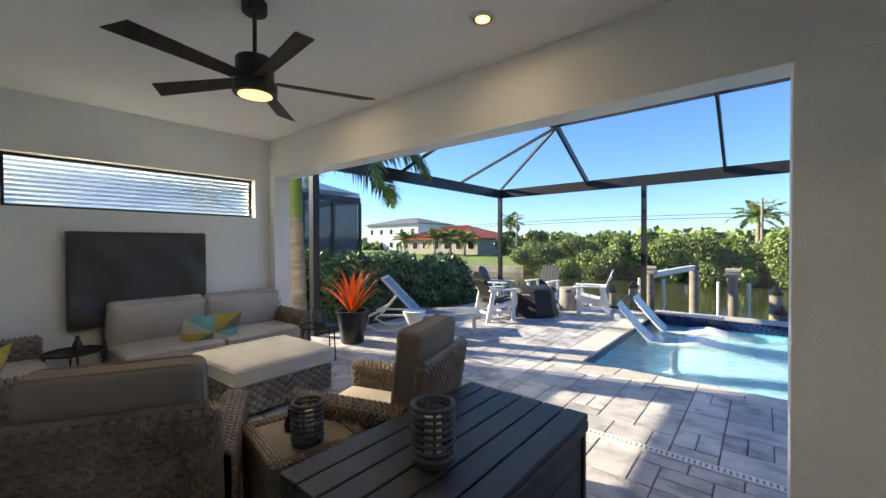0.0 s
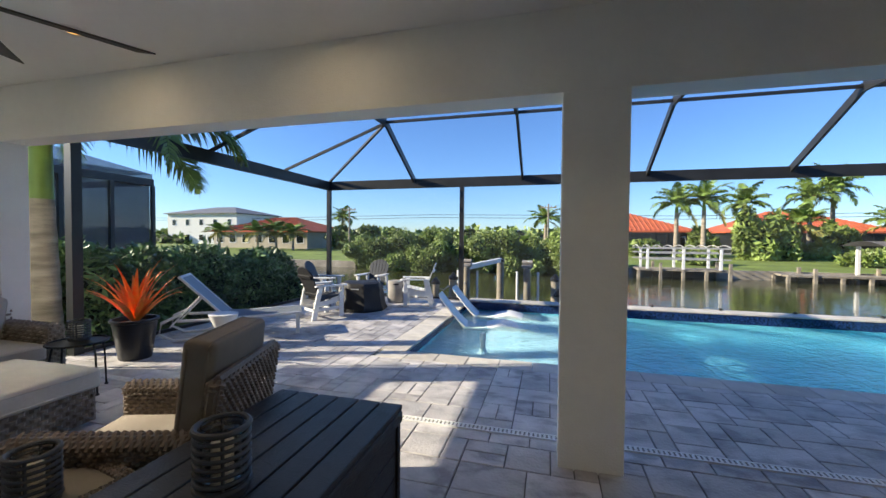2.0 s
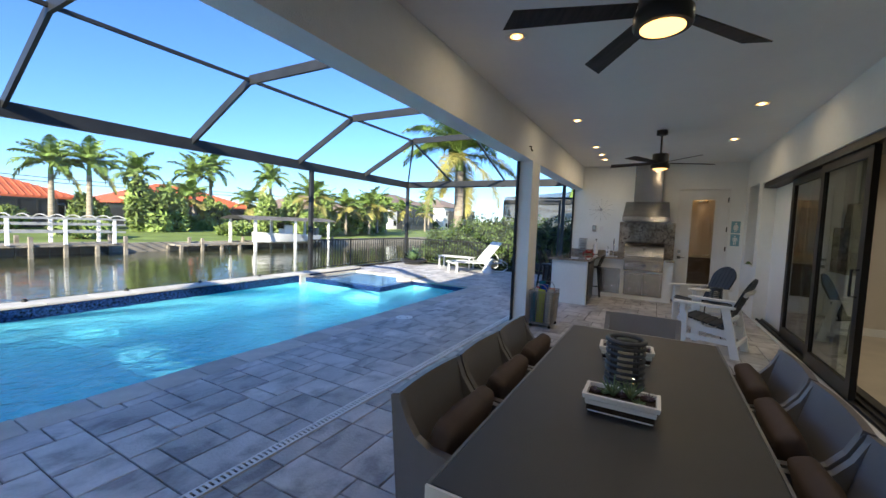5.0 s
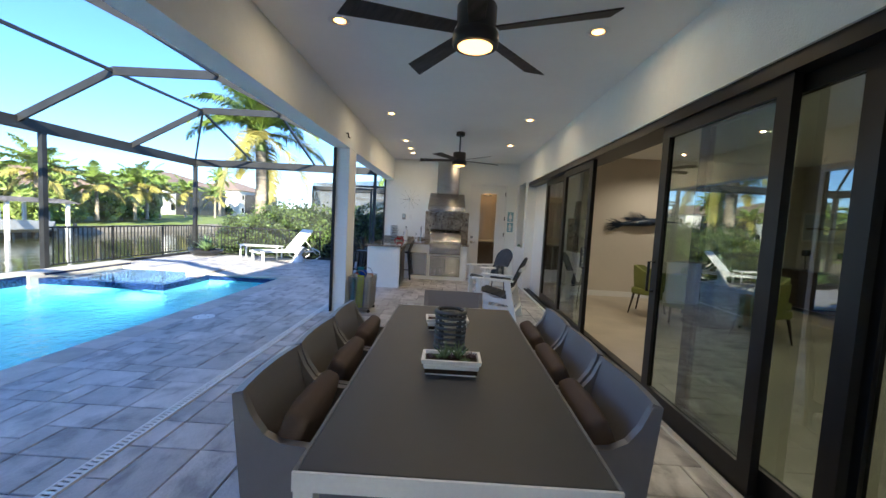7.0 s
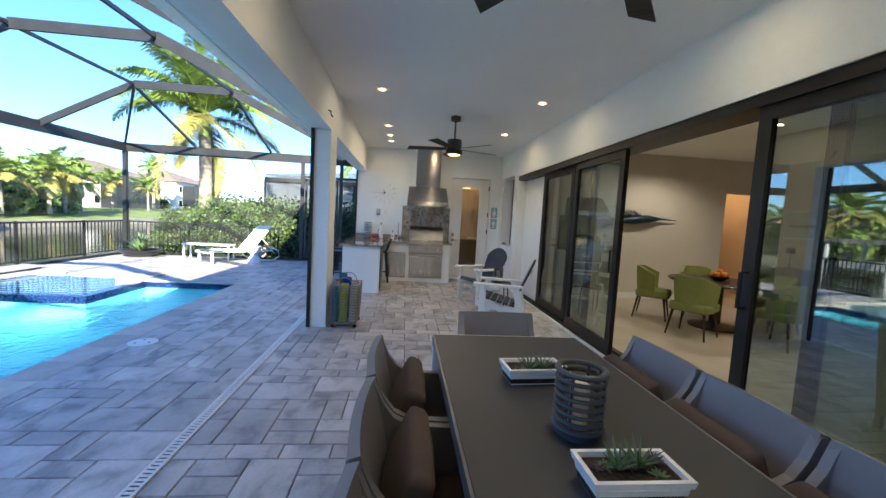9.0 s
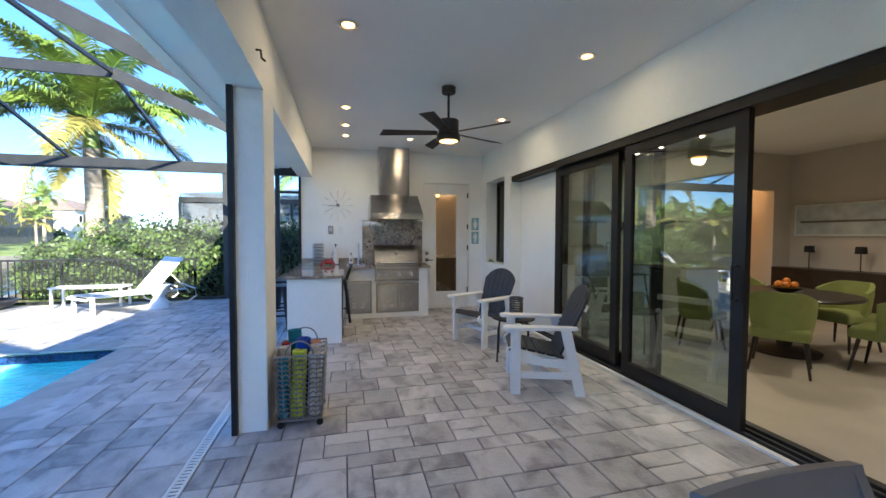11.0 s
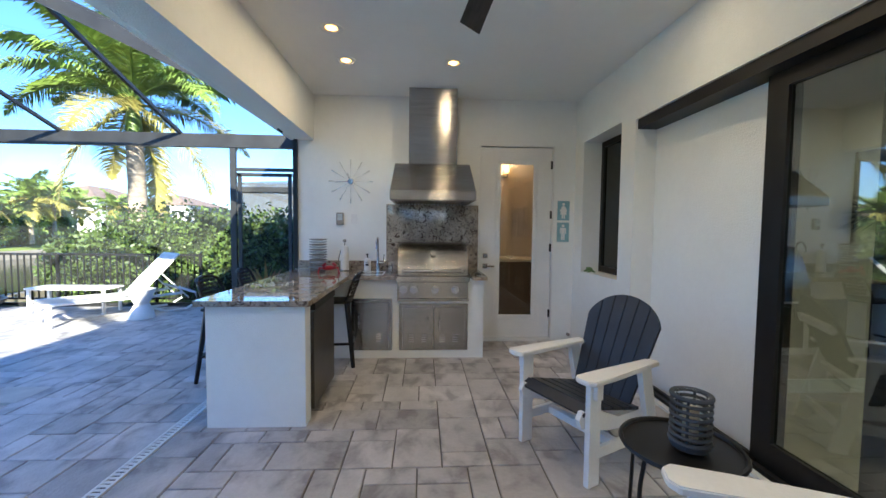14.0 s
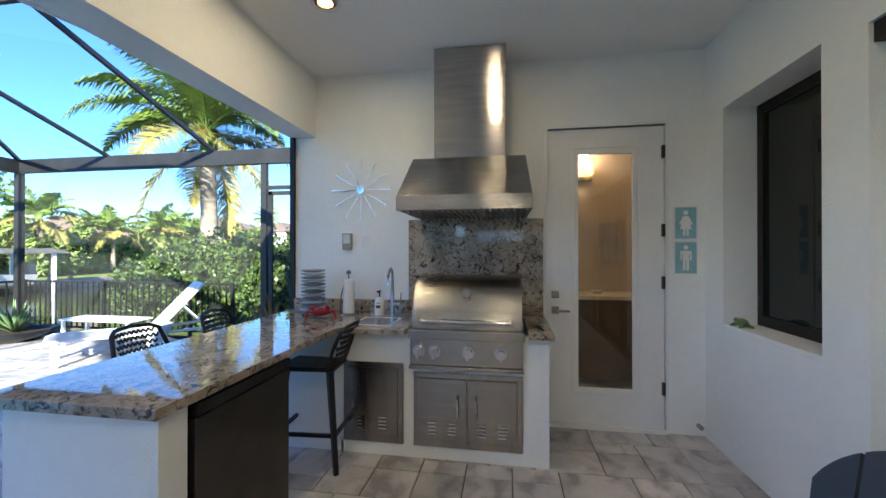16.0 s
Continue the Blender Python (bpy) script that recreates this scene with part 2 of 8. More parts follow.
M["towel_r"] = mat("red_towel", (0.5, 0.05, 0.05), 0.95, bump=0.6, bscale=200)
M["towel_p"] = mat("peach_towel", (0.6, 0.3, 0.22), 0.95, bump=0.6, bscale=200)
M["basket"] = mat("silver_basket_wire", (0.3, 0.285, 0.27), 0.4, 0.7, var=0.1)
M["signblue"] = mat("pale_blue_sign", (0.25, 0.45, 0.52), 0.6, var=0.06)
M["mesh_white"] = mat("sling_mesh_white", (0.72, 0.72, 0.7), 0.7, var=0.03, bump=0.3, bscale=400)
M["mesh_grey"] = mat("sling_mesh_grey", (0.33, 0.37, 0.42), 0.7, var=0.03, bump=0.3, bscale=400)
M["plate"] = mat("pale_plate", (0.55, 0.62, 0.64), 0.2)
M["greyframe"] = mat("grey_table_frame", (0.16, 0.16, 0.165), 0.4)
M["yellow"] = mat("pillow_yellow", (0.55, 0.42, 0.08), 0.95)
M["aqua"] = mat("pillow_aqua", (0.2, 0.5, 0.48), 0.95)
M["cream"] = mat("pillow_cream", (0.62, 0.58, 0.5), 0.95)
M["greyp"] = mat("pillow_grey", (0.2, 0.19, 0.17), 0.95)
M["succ"] = mat("succulent", (0.14, 0.22, 0.1), 0.5, var=0.3, per="island")
M["succ2"] = mat("purple_succulent", (0.08, 0.05, 0.07), 0.5, var=0.3, per="island")
M["rope"] = mat("rope", (0.5, 0.47, 0.4), 0.9)
M["agave"] = mat("agave", (0.2, 0.32, 0.14), 0.5, var=0.3, per="island")


def glass_mat(name, colour, rough=0.0, ior=1.5):
    m = bpy.data.materials.new(name)
    m.use_nodes = True
    p = m.node_tree.nodes["Principled BSDF"]
    p.inputs["Base Color"].default_value = (*colour, 1)
    p.inputs["Roughness"].default_value, p.inputs["IOR"].default_value = rough, ior
    p.inputs["Transmission Weight"].default_value = 1.0
    return m


M["glass"] = glass_mat("tinted_glass", (0.42, 0.52, 0.46), 0.0, 2.2)
M["clear"] = glass_mat("clear_glass", (0.95, 0.97, 0.96))
M["shutter"] = glass_mat("clear_corrugated_shutter", (0.93, 0.95, 0.95), 0.42, 1.3)
M["darkglass"] = mat("dark_window_glass", (0.01, 0.014, 0.012), 0.05, var=0.02)


def water_mat(name, colour, ior, rough, bscale, strength, trans, stretch=(1, 1, 1)):
    m = glass_mat(name, colour, rough, ior)
    t = m.node_tree
    p = t.nodes["Principled BSDF"]
    p.inputs["Transmission Weight"].default_value = trans
    co, mp = t.nodes.new("ShaderNodeTexCoord"), t.nodes.new("ShaderNodeMapping")
    mp.inputs["Scale"].default_value = stretch
    n, n2, b = t.nodes.new("ShaderNodeTexNoise"), t.nodes.new("ShaderNodeTexNoise"), t.nodes.new("ShaderNodeBump")
    n.inputs["Scale"].default_value, n2.inputs["Scale"].default_value = bscale, bscale * 4
    n.inputs["Distortion"].default_value = 1.2
    ad = t.nodes.new("ShaderNodeMath")
    ad.operation, ad.inputs[1].default_value = "MULTIPLY_ADD", 0.3
    t.links.new(co.outputs["Object"], mp.inputs[0])
    t.links.new(mp.outputs[0], n.inputs["Vector"])
    t.links.new(mp.outputs[0], n2.inputs["Vector"])
    t.links.new(n2.outputs["Fac"], ad.inputs[0])
    t.links.new(n.outputs["Fac"], ad.inputs[2])
    t.links.new(ad.outputs[0], b.inputs["Height"])
    b.inputs["Strength"].default_value, b.inputs["Distance"].default_value = strength, 0.05
    t.links.new(b.outputs[0], p.inputs["Normal"])
    return m


M["water"] = water_mat("pool_water", (0.62, 0.94, 1.0), 1.33, 0.02, 4.6, 0.95, 1.0)
M["spa"] = water_mat("spa_water", (0.8, 0.96, 1.0), 1.33, 0.02, 3.0, 0.12, 1.0)
M["canal"] = water_mat("canal_water", (0.045, 0.05, 0.02), 1.33, 0.06, 1.0, 0.35, 0.0, (0.5, 1.6, 1))


def granite_mat():
    """Cream granite with drifting grey clouds, rust and near-black mineral flecks."""
    m = mat("speckled_granite", (0.42, 0.36, 0.285), 0.03, var=0.2, scale=7, spec=0.8, tint=(0.28, 0.235, 0.185), fine=0.2)
    t = m.node_tree
    p, last = t.nodes["Principled BSDF"], [n for n in t.nodes if n.type == "HUE_SAT"][0].outputs[0]
    co = t.nodes.new("ShaderNodeTexCoord")
    for sc, dist, lo, hi, dark in ((9, 1.6, 0.34, 0.5, (0.5, 0.46, 0.42, 1)), (19, 1.4, 0.37, 0.43, (0.12, 0.07, 0.05, 1)), (42, 0.8, 0.34, 0.42, (0.25, 0.2, 0.18, 1))):
        mu, r, mx = t.nodes.new("ShaderNodeTexNoise"), t.nodes.new("ShaderNodeValToRGB"), t.nodes.new("ShaderNodeMix")
        mu.inputs["Scale"].default_value, mu.inputs["Detail"].default_value, mu.inputs["Distortion"].default_value = sc, 8, dist
        r.color_ramp.elements[0].position, r.color_ramp.elements[0].color = lo, dark
        r.color_ramp.elements[1].position, r.color_ramp.elements[1].color = hi, (1, 1, 1, 1)
        mx.data_type, mx.blend_type = "RGBA", "MULTIPLY"
        mx.inputs["Factor"].default_value = 0.9
        t.links.new(co.outputs["Object"], mu.inputs["Vector"])
        t.links.new(mu.outputs["Fac"], r.inputs[0])
        t.links.new(last, mx.inputs["A"])
        t.links.new(r.outputs[0], mx.inputs["B"])
        last = mx.outputs["Result"]
    t.links.new(last, p.inputs["Base Color"])
    return m


M["granite"] = granite_mat()


# ---- mesh helpers ----
def box(bm, x0, x1, y0, y1, z0, z1, bev=0.0, seg=2, m=None):
    mt = Matrix.Translation(((x0 + x1) / 2, (y0 + y1) / 2, (z0 + z1) / 2)) @ Matrix.Diagonal((abs(x1 - x0), abs(y1 - y0), abs(z1 - z0), 1))
    r = bmesh.ops.create_cube(bm, size=1, matrix=mt)
    vs = r["verts"]
    if bev:
        es = list({e for v in vs for e in v.link_edges})
        q = bmesh.ops.bevel(bm, geom=es, offset=bev, segments=seg, affect="EDGES", profile=0.5)
        vs = list({v for f in q["faces"] for v in f.verts} | {v for v in vs if v.is_valid})
    if m is not None:
        bmesh.ops.transform(bm, matrix=m, verts=vs)
    return vs


def rod(bm, a, b, r0, r1=None, seg=8, square=False):
    a, b = Vector(a), Vector(b)
    d = b - a
    r1 = r0 if r1 is None else r1
    if square:
        seg = 4
        r0, r1 = r0 * 1.414, r1 * 1.414
    q = d.to_track_quat("Z", "Y").to_matrix().to_4x4() @ (pose(0, 0, 0, 0, 0, 45) if square else Matrix.Identity(4))
    return bmesh.ops.create_cone(bm, cap_ends=True, segments=seg, radius1=r0, radius2=r1, depth=d.length, matrix=Matrix.Translation((a + b) / 2) @ q)["verts"]


def tube(bm, pts, r, seg=6, closed=False):
    pts = [Vector(p) for p in pts]
    n, rings = len(pts), []
    for i, p in enumerate(pts):
        d = (pts[(i + 1) % n] - pts[i - 1]) if closed else (pts[min(i + 1, n - 1)] - pts[max(i - 1, 0)])
        d.normalize()
        u = d.orthogonal() if abs(d.z) > 0.95 else d.cross(Vector((0, 0, 1)))
        u.normalize()
        w = d.cross(u)
        rr = r[i] if isinstance(r, (list, tuple)) else r
        rings.append([bm.verts.new(p + rr * (math.cos(a) * u + math.sin(a) * w)) for a in [2 * math.pi * k / seg for k in range(seg)]])
    for i in range(n if closed else n - 1):
        A, Bq = rings[i], rings[(i + 1) % n]
        for k in range(seg):
            bm.faces.new((A[k], A[(k + 1) % seg], Bq[(k + 1) % seg], Bq[k]))
    if not closed:
        bm.faces.new(rings[0])
        bm.faces.new(rings[-1])


def lathe(bm, prof, seg=24, cx=0, cy=0, sq=0):
    rings = []
    for r, z in prof:
        ring = []
        for k in range(seg):
            a = 2 * math.pi * (k + 0.5) / seg
            ring.append(bm.verts.new((cx + r * math.cos(a), cy + r * math.sin(a), z)))
        rings.append(ring)
    for A, Bq in zip(rings, rings[1:]):
        for k in range(seg):
            bm.faces.new((A[k], A[(k + 1) % seg], Bq[(k + 1) % seg], Bq[k]))
    bm.faces.new(rings[0])
    bm.faces.new(rings[-1])


def plate(bm, outline, th, m=None):
    """A flat piece: outline of (x, z) pairs, thick in y."""
    a = [bm.verts.new((x, -th / 2, z)) for x, z in outline]
    b = [bm.verts.new((x, th / 2, z)) for x, z in outline]
    bm.faces.new(a)
    bm.faces.new(b[::-1])
    n = len(a)
    for i in range(n):
        bm.faces.new((a[i], b[i], b[(i + 1) % n], a[(i + 1) % n]))
    if m is not None:
        bmesh.ops.transform(bm, matrix=m, verts=a + b)


def part(name, bm, material, parent=None, label="", smooth=False, kind=""):
    me = bpy.data.meshes.new(name)
    bmesh.ops.recalc_face_normals(bm, faces=bm.faces)
    bm.to_mesh(me)
    bm.free()
    me.materials.append(M[material] if isinstance(material, str) else material)
    if smooth:
        me.shade_smooth()
        me.set_sharp_from_angle(angle=radians(40))
    ob = new(name, me)
    if parent:
        ob.parent = parent
    return tagged(ob, label, "", "", kind)


def thing(name, x, y, z, rz, label, category, group=""):
    ob = new(name)
    ob.empty_display_size = 0.1
    ob.matrix_basis = pose(x, y, z, 0, 0, rz)
    return tagged(ob, label, category, group)


def boxes(name, material, lst, parent=None, label="", bev=0.0, smooth=False, kind=""):
    bm = bmesh.new()
    for b in lst:
        box(bm, *b, bev=bev)
    return part(name, bm, material, parent, label, smooth, kind)


def structure(name, material, lst, bev=0.0):
    return tagged(boxes(name, material, lst, bev=bev), kind="structure")


# ---- large structure ----
CEIL, HEAD = 3.05, 2.5
WX, EX, SY, BY = -5.78, 10.27, -0.27, 3.008
BO = 3.245
structure("wall_west", "stucco", [(WX - 0.2, WX, -4, BO, -0.1, 1.92), (WX - 0.2, WX, -4, BO, 2.46, 3.3), (WX - 0.2, WX, -4, 0.38, 1.92, 2.46), (WX - 0.2, WX, 2.8, BO, 1.92, 2.46)])
structure("wall_east", "stucco", [(EX, EX + 0.2, -0.85, 0.02, -0.1, 3.3), (EX, EX + 0.2, 0.93, BO, -0.1, 3.3), (EX, EX + 0.2, 0.02, 0.93, 2.47, 3.3)])
structure("wall_south", "stucco", [
    (WX, -0.6, SY - 0.33, SY, -0.1, 3.3), (-0.6, 8.87, SY - 0.33, SY, 2.44, 3.3),
    (8.87, 9.125, SY - 0.33, SY, -0.1, 3.3), (10.012, EX, SY - 0.33, SY, -0.1, 3.3),
    (9.125, 10.012, SY - 0.33, SY, -0.1, 0.905), (9.125, 10.012, SY - 0.33, SY, 2.485, 3.3),
    (7.64, 8.87, SY - 0.33, SY - 0.2, -0.1, 2.36)])
structure("header_beam", "stucco", [(WX, EX, BY, BO, HEAD, 3.3), (WX, -5.62, BY, BO, -0.1, HEAD)])
structure("column", "stucco", [(-0.023, 0.39, BY, BO, -0.1, HEAD)], 0.006)
structure("column", "stucco", [(5.835, 6.25, BY, BO, -0.1, HEAD)], 0.006)
structure("ceiling", "ceil", [(WX - 0.2, EX + 0.2, -0.6, BO, CEIL, 3.3)])
structure("eave", "ceil", [(-6.55, 12.7, BO, 3.9, 3.0, 3.06), (-6.55, WX - 0.2, -9, BO, 3.0, 3.06)])
structure("gutter", "whitemetal", [(-6.6, 12.7, 3.9, 4.03, 2.98, 3.12)])
# roof over the lanai
bm = bmesh.new()
q = [bm.verts.new(v) for v in ((-6.6, 3.95, 3.1), (13.2, 3.95, 3.1), (6.0, -4.5, 6.2), (0.6, -4.5, 6.2), (-6.6, -13, 3.1), (13.2, -13, 3.1))]
for f in ((0, 1, 2, 3), (0, 3, 4), (1, 5, 2), (4, 3, 2, 5)):
    bm.faces.new([q[k] for k in f])
tagged(part("roof", bm, "roofg"), kind="structure")
structure("wall_outer", "stucco", [(EX + 0.2, 12.6, 3.0, BO, -0.1, 3.0), (WX - 0.2, -5.5, -12.8, -12.6, -0.1, 3.1)])

# dining room behind the sliding doors
structure("floor_indoor", "floorin", [(-1.2, 11.5, -6.4, SY - 0.33, -0.1, 0.0)])
structure("wall_room", "inside", [(8.6, 8.75, -4.8, SY - 0.33, 0, 3.3), (8.6, 8.75, -6.4, -5.75, 0, 3.3), (8.6, 8.75, -5.75, -4.8, 2.35, 3.3)])
structure("wall_room", "inside", [(-1.2, 11.5, -6.4, -6.2, 0, 3.3)])
structure("wall_room", "inside", [(-1.2, -1.0, -6.2, SY - 0.33, 0, 3.3)])
structure("wall_room", "inside", [(10.6, 10.8, -6.2, -0.9, 0, 3.3)])
structure("ceiling_room", "ceil", [(-1.2, 11.5, -6.4, SY - 0.33, CEIL, 3.3)])
structure("baseboard", "white", [(8.58, 8.6, -4.8, SY - 0.34, 0, 0.12)])

# slab under the pavers, with the pool cut out
PX0, PX1, PY0, PY1 = -1.97, 8.6, 5.2, 9.35
structure("slab", "joint", [(-6.05, 12.6, -0.6, PY0 - 0.3, -0.3, -0.012), (-6.05, PX0 - 0.3, PY0 - 0.3, 10.0, -0.3, -0.012), (PX1 + 0.3, 12.6, PY0 - 0.3, 6.9, -0.3, -0.012),
    (9.5, 12.6, 6.9, 10.0, -0.3, -0.012), (-2.3, 9.5, 9.65, 10.0, -0.3, -0.012)])
structure("pool_wall", "plaster", [(-2.3, PX0, 4.9, 9.65, -1.6, -0.05), (PX0, 8.6, 4.9, PY0, -1.6, -0.05), (PX0, 9.5, PY1, 9.65, -1.6, -0.05), (PX1, 9.5, 4.9, 6.9, -1.6, -0.05), (0.3, 9.5, 4.9, 9.65, -1.7, -1.45)])
structure("pool_shelf", "shelf", [(PX0, 0.3, PY0, PY1, -1.6, -0.38)])
structure("pool_tile_band", "bluetile", [(PX0, PX0 + 0.01, PY0, PY1, -0.2, -0.045), (PX0, PX1, PY0, PY0 + 0.01, -0.2, -0.045), (PX0, 7.2, PY1 - 0.01, PY1, -0.2, 0.03), (PX1 - 0.01, PX1, PY0, 6.9, -0.2, -0.045),
    (0.2, 0.3, PY0, PY1, -0.379, -0.372), (7.17, 9.1, 6.86, 6.895, -0.2, -0.02), (7.17, 7.195, 6.9, PY1, -0.2, -0.02)])
structure("spa_body", "plaster", [(7.19, 9.3, 6.88, 9.5, -1.6, -0.72), (7.19, 9.3, 6.88, 6.898, -0.72, -0.2), (7.18, 7.198, 6.9, 9.35, -0.72, -0.2)])
water = boxes("pool_water", "water", [(PX0, 7.2, PY0, PY1, -0.125, -0.12), (7.2, PX1, PY0, 6.86, -0.125, -0.12)])
tagged(water, kind="structure")
me = bpy.data.meshes.new("pool_water")
me.from_pydata([(PX0, PY0, -0.12), (PX1, PY0, -0.12), (PX1, 6.86, -0.12), (7.17, 6.86, -0.12), (7.17, PY1, -0.12), (PX0, PY1, -0.12)], [], [(0, 1, 2, 3, 4, 5)])
me.materials.append(M["water"])
water.data = me
water.visible_shadow = False
# spa
structure("spa_rim", "bluetile", [(7.2, 8.5, 6.9, 7.02, -0.5, -0.02), (7.2, 7.32, 7.02, 9.3, -0.5, -0.02)], 0.006)
structure("spa_wall", "coping", [(9.1, 9.3, 7.08, 9.5, -0.5, 0.0), (7.2, 9.3, 9.3, 9.5, -0.5, 0.0), (8.5, 9.3, 6.9, 7.35, -0.5, 0.04), (7.0, 7.3, 9.3, 9.7, -0.5, 0.04)], 0.01)
structure("spa_floor", "shelf", [(7.3, 9.2, 7.0, 9.4, -0.7, -0.155)])
structure("spa_bench", "bluetile", [(7.4 + 0.14 * i, 7.47 + 0.14 * i, 7.03, 9.3, -0.154, -0.135) for i in range(12)])
me = bpy.data.meshes.new("spa_water")
me.from_pydata([(7.32, 7.02, -0.04), (9.1, 7.02, -0.04), (9.1, 9.3, -0.04), (7.32, 9.3, -0.04)], [], [(0, 1, 2, 3)])
me.materials.append(M["spa"])
spaw = tagged(new("spa_water", me), kind="structure")
spaw.visible_shadow = False

# ground sheet with the canal
bm = bmesh.new()
prof = [(-400, -0.2), (-60, -0.2), (10.35, -0.2), (10.36, -2.6), (30.6, -2.6), (30.62, -0.55), (33, -0.4), (46, 0.0), (120, 0.3), (900, 0.5)]
xs = [-900, -6.06, 12.61, 900]
grid = [[bm.verts.new((x, y, z)) for x in xs] for y, z in prof]
for i in range(len(prof) - 1):
    for k in range(len(xs) - 1):
        if not (i == 1 and k == 1):
            bm.faces.new((grid[i][k], grid[i][k + 1], grid[i + 1][k + 1], grid[i + 1][k]))
ground = tagged(part("ground", bm, "grass"), kind="structure")
structure("seawall_far", "seawall", [(-900, -16, 30.3, 30.6, -2.6, -0.45), (1.0, 900, 30.3, 30.6, -2.6, -0.42)])
structure("seawall_near", "seawall", [(-900, 900, 10.1, 10.35, -2.6, -0.02)])
bm = bmesh.new()
vs = [bm.verts.new(v) for v in ((-900, 10.3, -1.0), (900, 10.3, -1.0), (900, 30.4, -1.0), (-900, 30.4, -1.0))]
bm.faces.new(vs)
tagged(part("canal_water", bm, "canal"), kind="structure")

# ---- screen enclosure ----
def cage():
    c = thing("screen_enclosure", 3.3, 6.5, 0, 0, "dark bronze aluminium pool screen enclosure over the paved deck", "screen enclosure")
    ox, oy = 3.3, 6.5

    def P(name, lst, label=""):
        bm = bmesh.new()
        for a, b, r, w in lst:
            a, b = Vector(a) - Vector((ox, oy, 0)), Vector(b) - Vector((ox, oy, 0))
            d = b - a
            q = d.to_track_quat("Z", "Y").to_matrix().to_4x4()
            mm = Matrix.Translation((a + b) / 2) @ q
            # r: half width across, w: half depth
            up = Vector((0, 0, 1)) if abs(d.normalized().z) < 0.95 else Vector((0, 1, 0))
            s = d.cross(up).normalized()
            u = s.cross(d).normalized()
            vs = []
            for e in (a, b):
                vs.append([bm.verts.new(e + s * i * r + u * j * w) for i, j in ((-1, -1), (1, -1), (1, 1), (-1, 1))])
            bm.faces.new(vs[0])
            bm.faces.new(vs[1][::-1])
            for k in range(4):
                bm.faces.new((vs[0][k], vs[0][(k + 1) % 4], vs[1][(k + 1) % 4], vs[1][k]))
        return part(name, bm, "bronze", c, label)
    NY, NX0, NX1 = 9.83, -5.95, 12.54
    for x, y in ((NX0, NY), (-2.21, NY), (7.79, NY), (NX1, NY)):
        P("post", [((x, y, 0), (x, y, 2.83), 0.05, 0.05)])
    P("post", [((NX0, 3.86, 0), (NX0, 3.86, 2.83), 0.06, 0.06)])
    P("post", [((NX0, 3.31, 0), (NX0, 3.31, 2.83), 0.02, 0.02)])
    P("post", [((NX1, 5.05, 0), (NX1, 5.05, 2.83), 0.03, 0.05)])
    P("post", [((NX1, 3.95, 0), (NX1, 3.95, 2.83), 0.03, 0.05)])
    P("post", [((NX1, 3.3, 0), (NX1, 3.3, 2.83), 0.02, 0.05)])
    P("eave_beam", [((NX0, NY, 2.945), (NX1, NY, 2.945), 0.05, 0.115)])
    P("eave_beam", [((NX0, 3.9, 2.945), (NX0, NY - 0.06, 2.945), 0.05, 0.115)])
    P("eave_beam", [((NX1, 3.3, 2.945), (NX1, NY - 0.06, 2.945), 0.05, 0.115)])
    RX = (-3.46, -0.73, 1.97, 4.62, 7.33, 9.99)
    for x in RX:
        P("rib", [((x, NY, 3.0), (x, 7.95, 3.97), 0.025, 0.07), ((x, 7.95, 3.97), (x, 5.93, 3.97), 0.025, 0.08), ((x, 5.93, 3.97), (x, 3.95, 3.07), 0.025, 0.09)])
    P("purlin", [((-3.46, 7.95, 3.97), (9.99, 7.95, 3.97), 0.025, 0.025)])
    P("purlin", [((-3.46, 5.93, 3.97), (9.99, 5.93, 3.97), 0.025, 0.025)])
    for x, e in ((-3.46, NX0), (9.99, NX1)):
        P("hip_rafter", [((x, 7.95, 3.95), (e, NY, 3.05), 0.025, 0.025)])
        P("rafter", [((x, 7.95, 3.95), (e, 7.95, 3.05), 0.025, 0.025)])
        P("rafter", [((x, 5.93, 3.95), (e, 5.93, 3.05), 0.025, 0.025)])
    P("bottom_rail", [((NX0, NY, 0.03), (NX1, NY, 0.03), 0.025, 0.025)])
    P("bottom_rail", [((NX0, 3.9, 0.03), (NX0, NY, 0.03), 0.025, 0.025)])
    P("bottom_rail", [((NX1, 5.0, 0.03), (NX1, NY, 0.03), 0.025, 0.025)])
    P("rail", [((NX1, 3.3, 2.45), (NX1, 5.05, 2.45), 0.02, 0.03)])
    P("door_frame", [((NX1, 4.02, 0.05), (NX1, 4.98, 0.05), 0.02, 0.04), ((NX1, 4.06, 0.05), (NX1, 4.06, 2.38), 0.02, 0.03), ((NX1, 4.94, 0.05), (NX1, 4.94, 2.38), 0.02, 0.03), ((NX1, 4.02, 2.36), (NX1, 4.98, 2.36), 0.02, 0.03), ((NX1, 4.1, 0.25), (NX1, 4.9, 0.25), 0.015, 0.1)])
    P("door_handle", [((NX1 - 0.03, 4.9, 1.02), (NX1 - 0.03, 4.9, 1.14), 0.012, 0.012)])

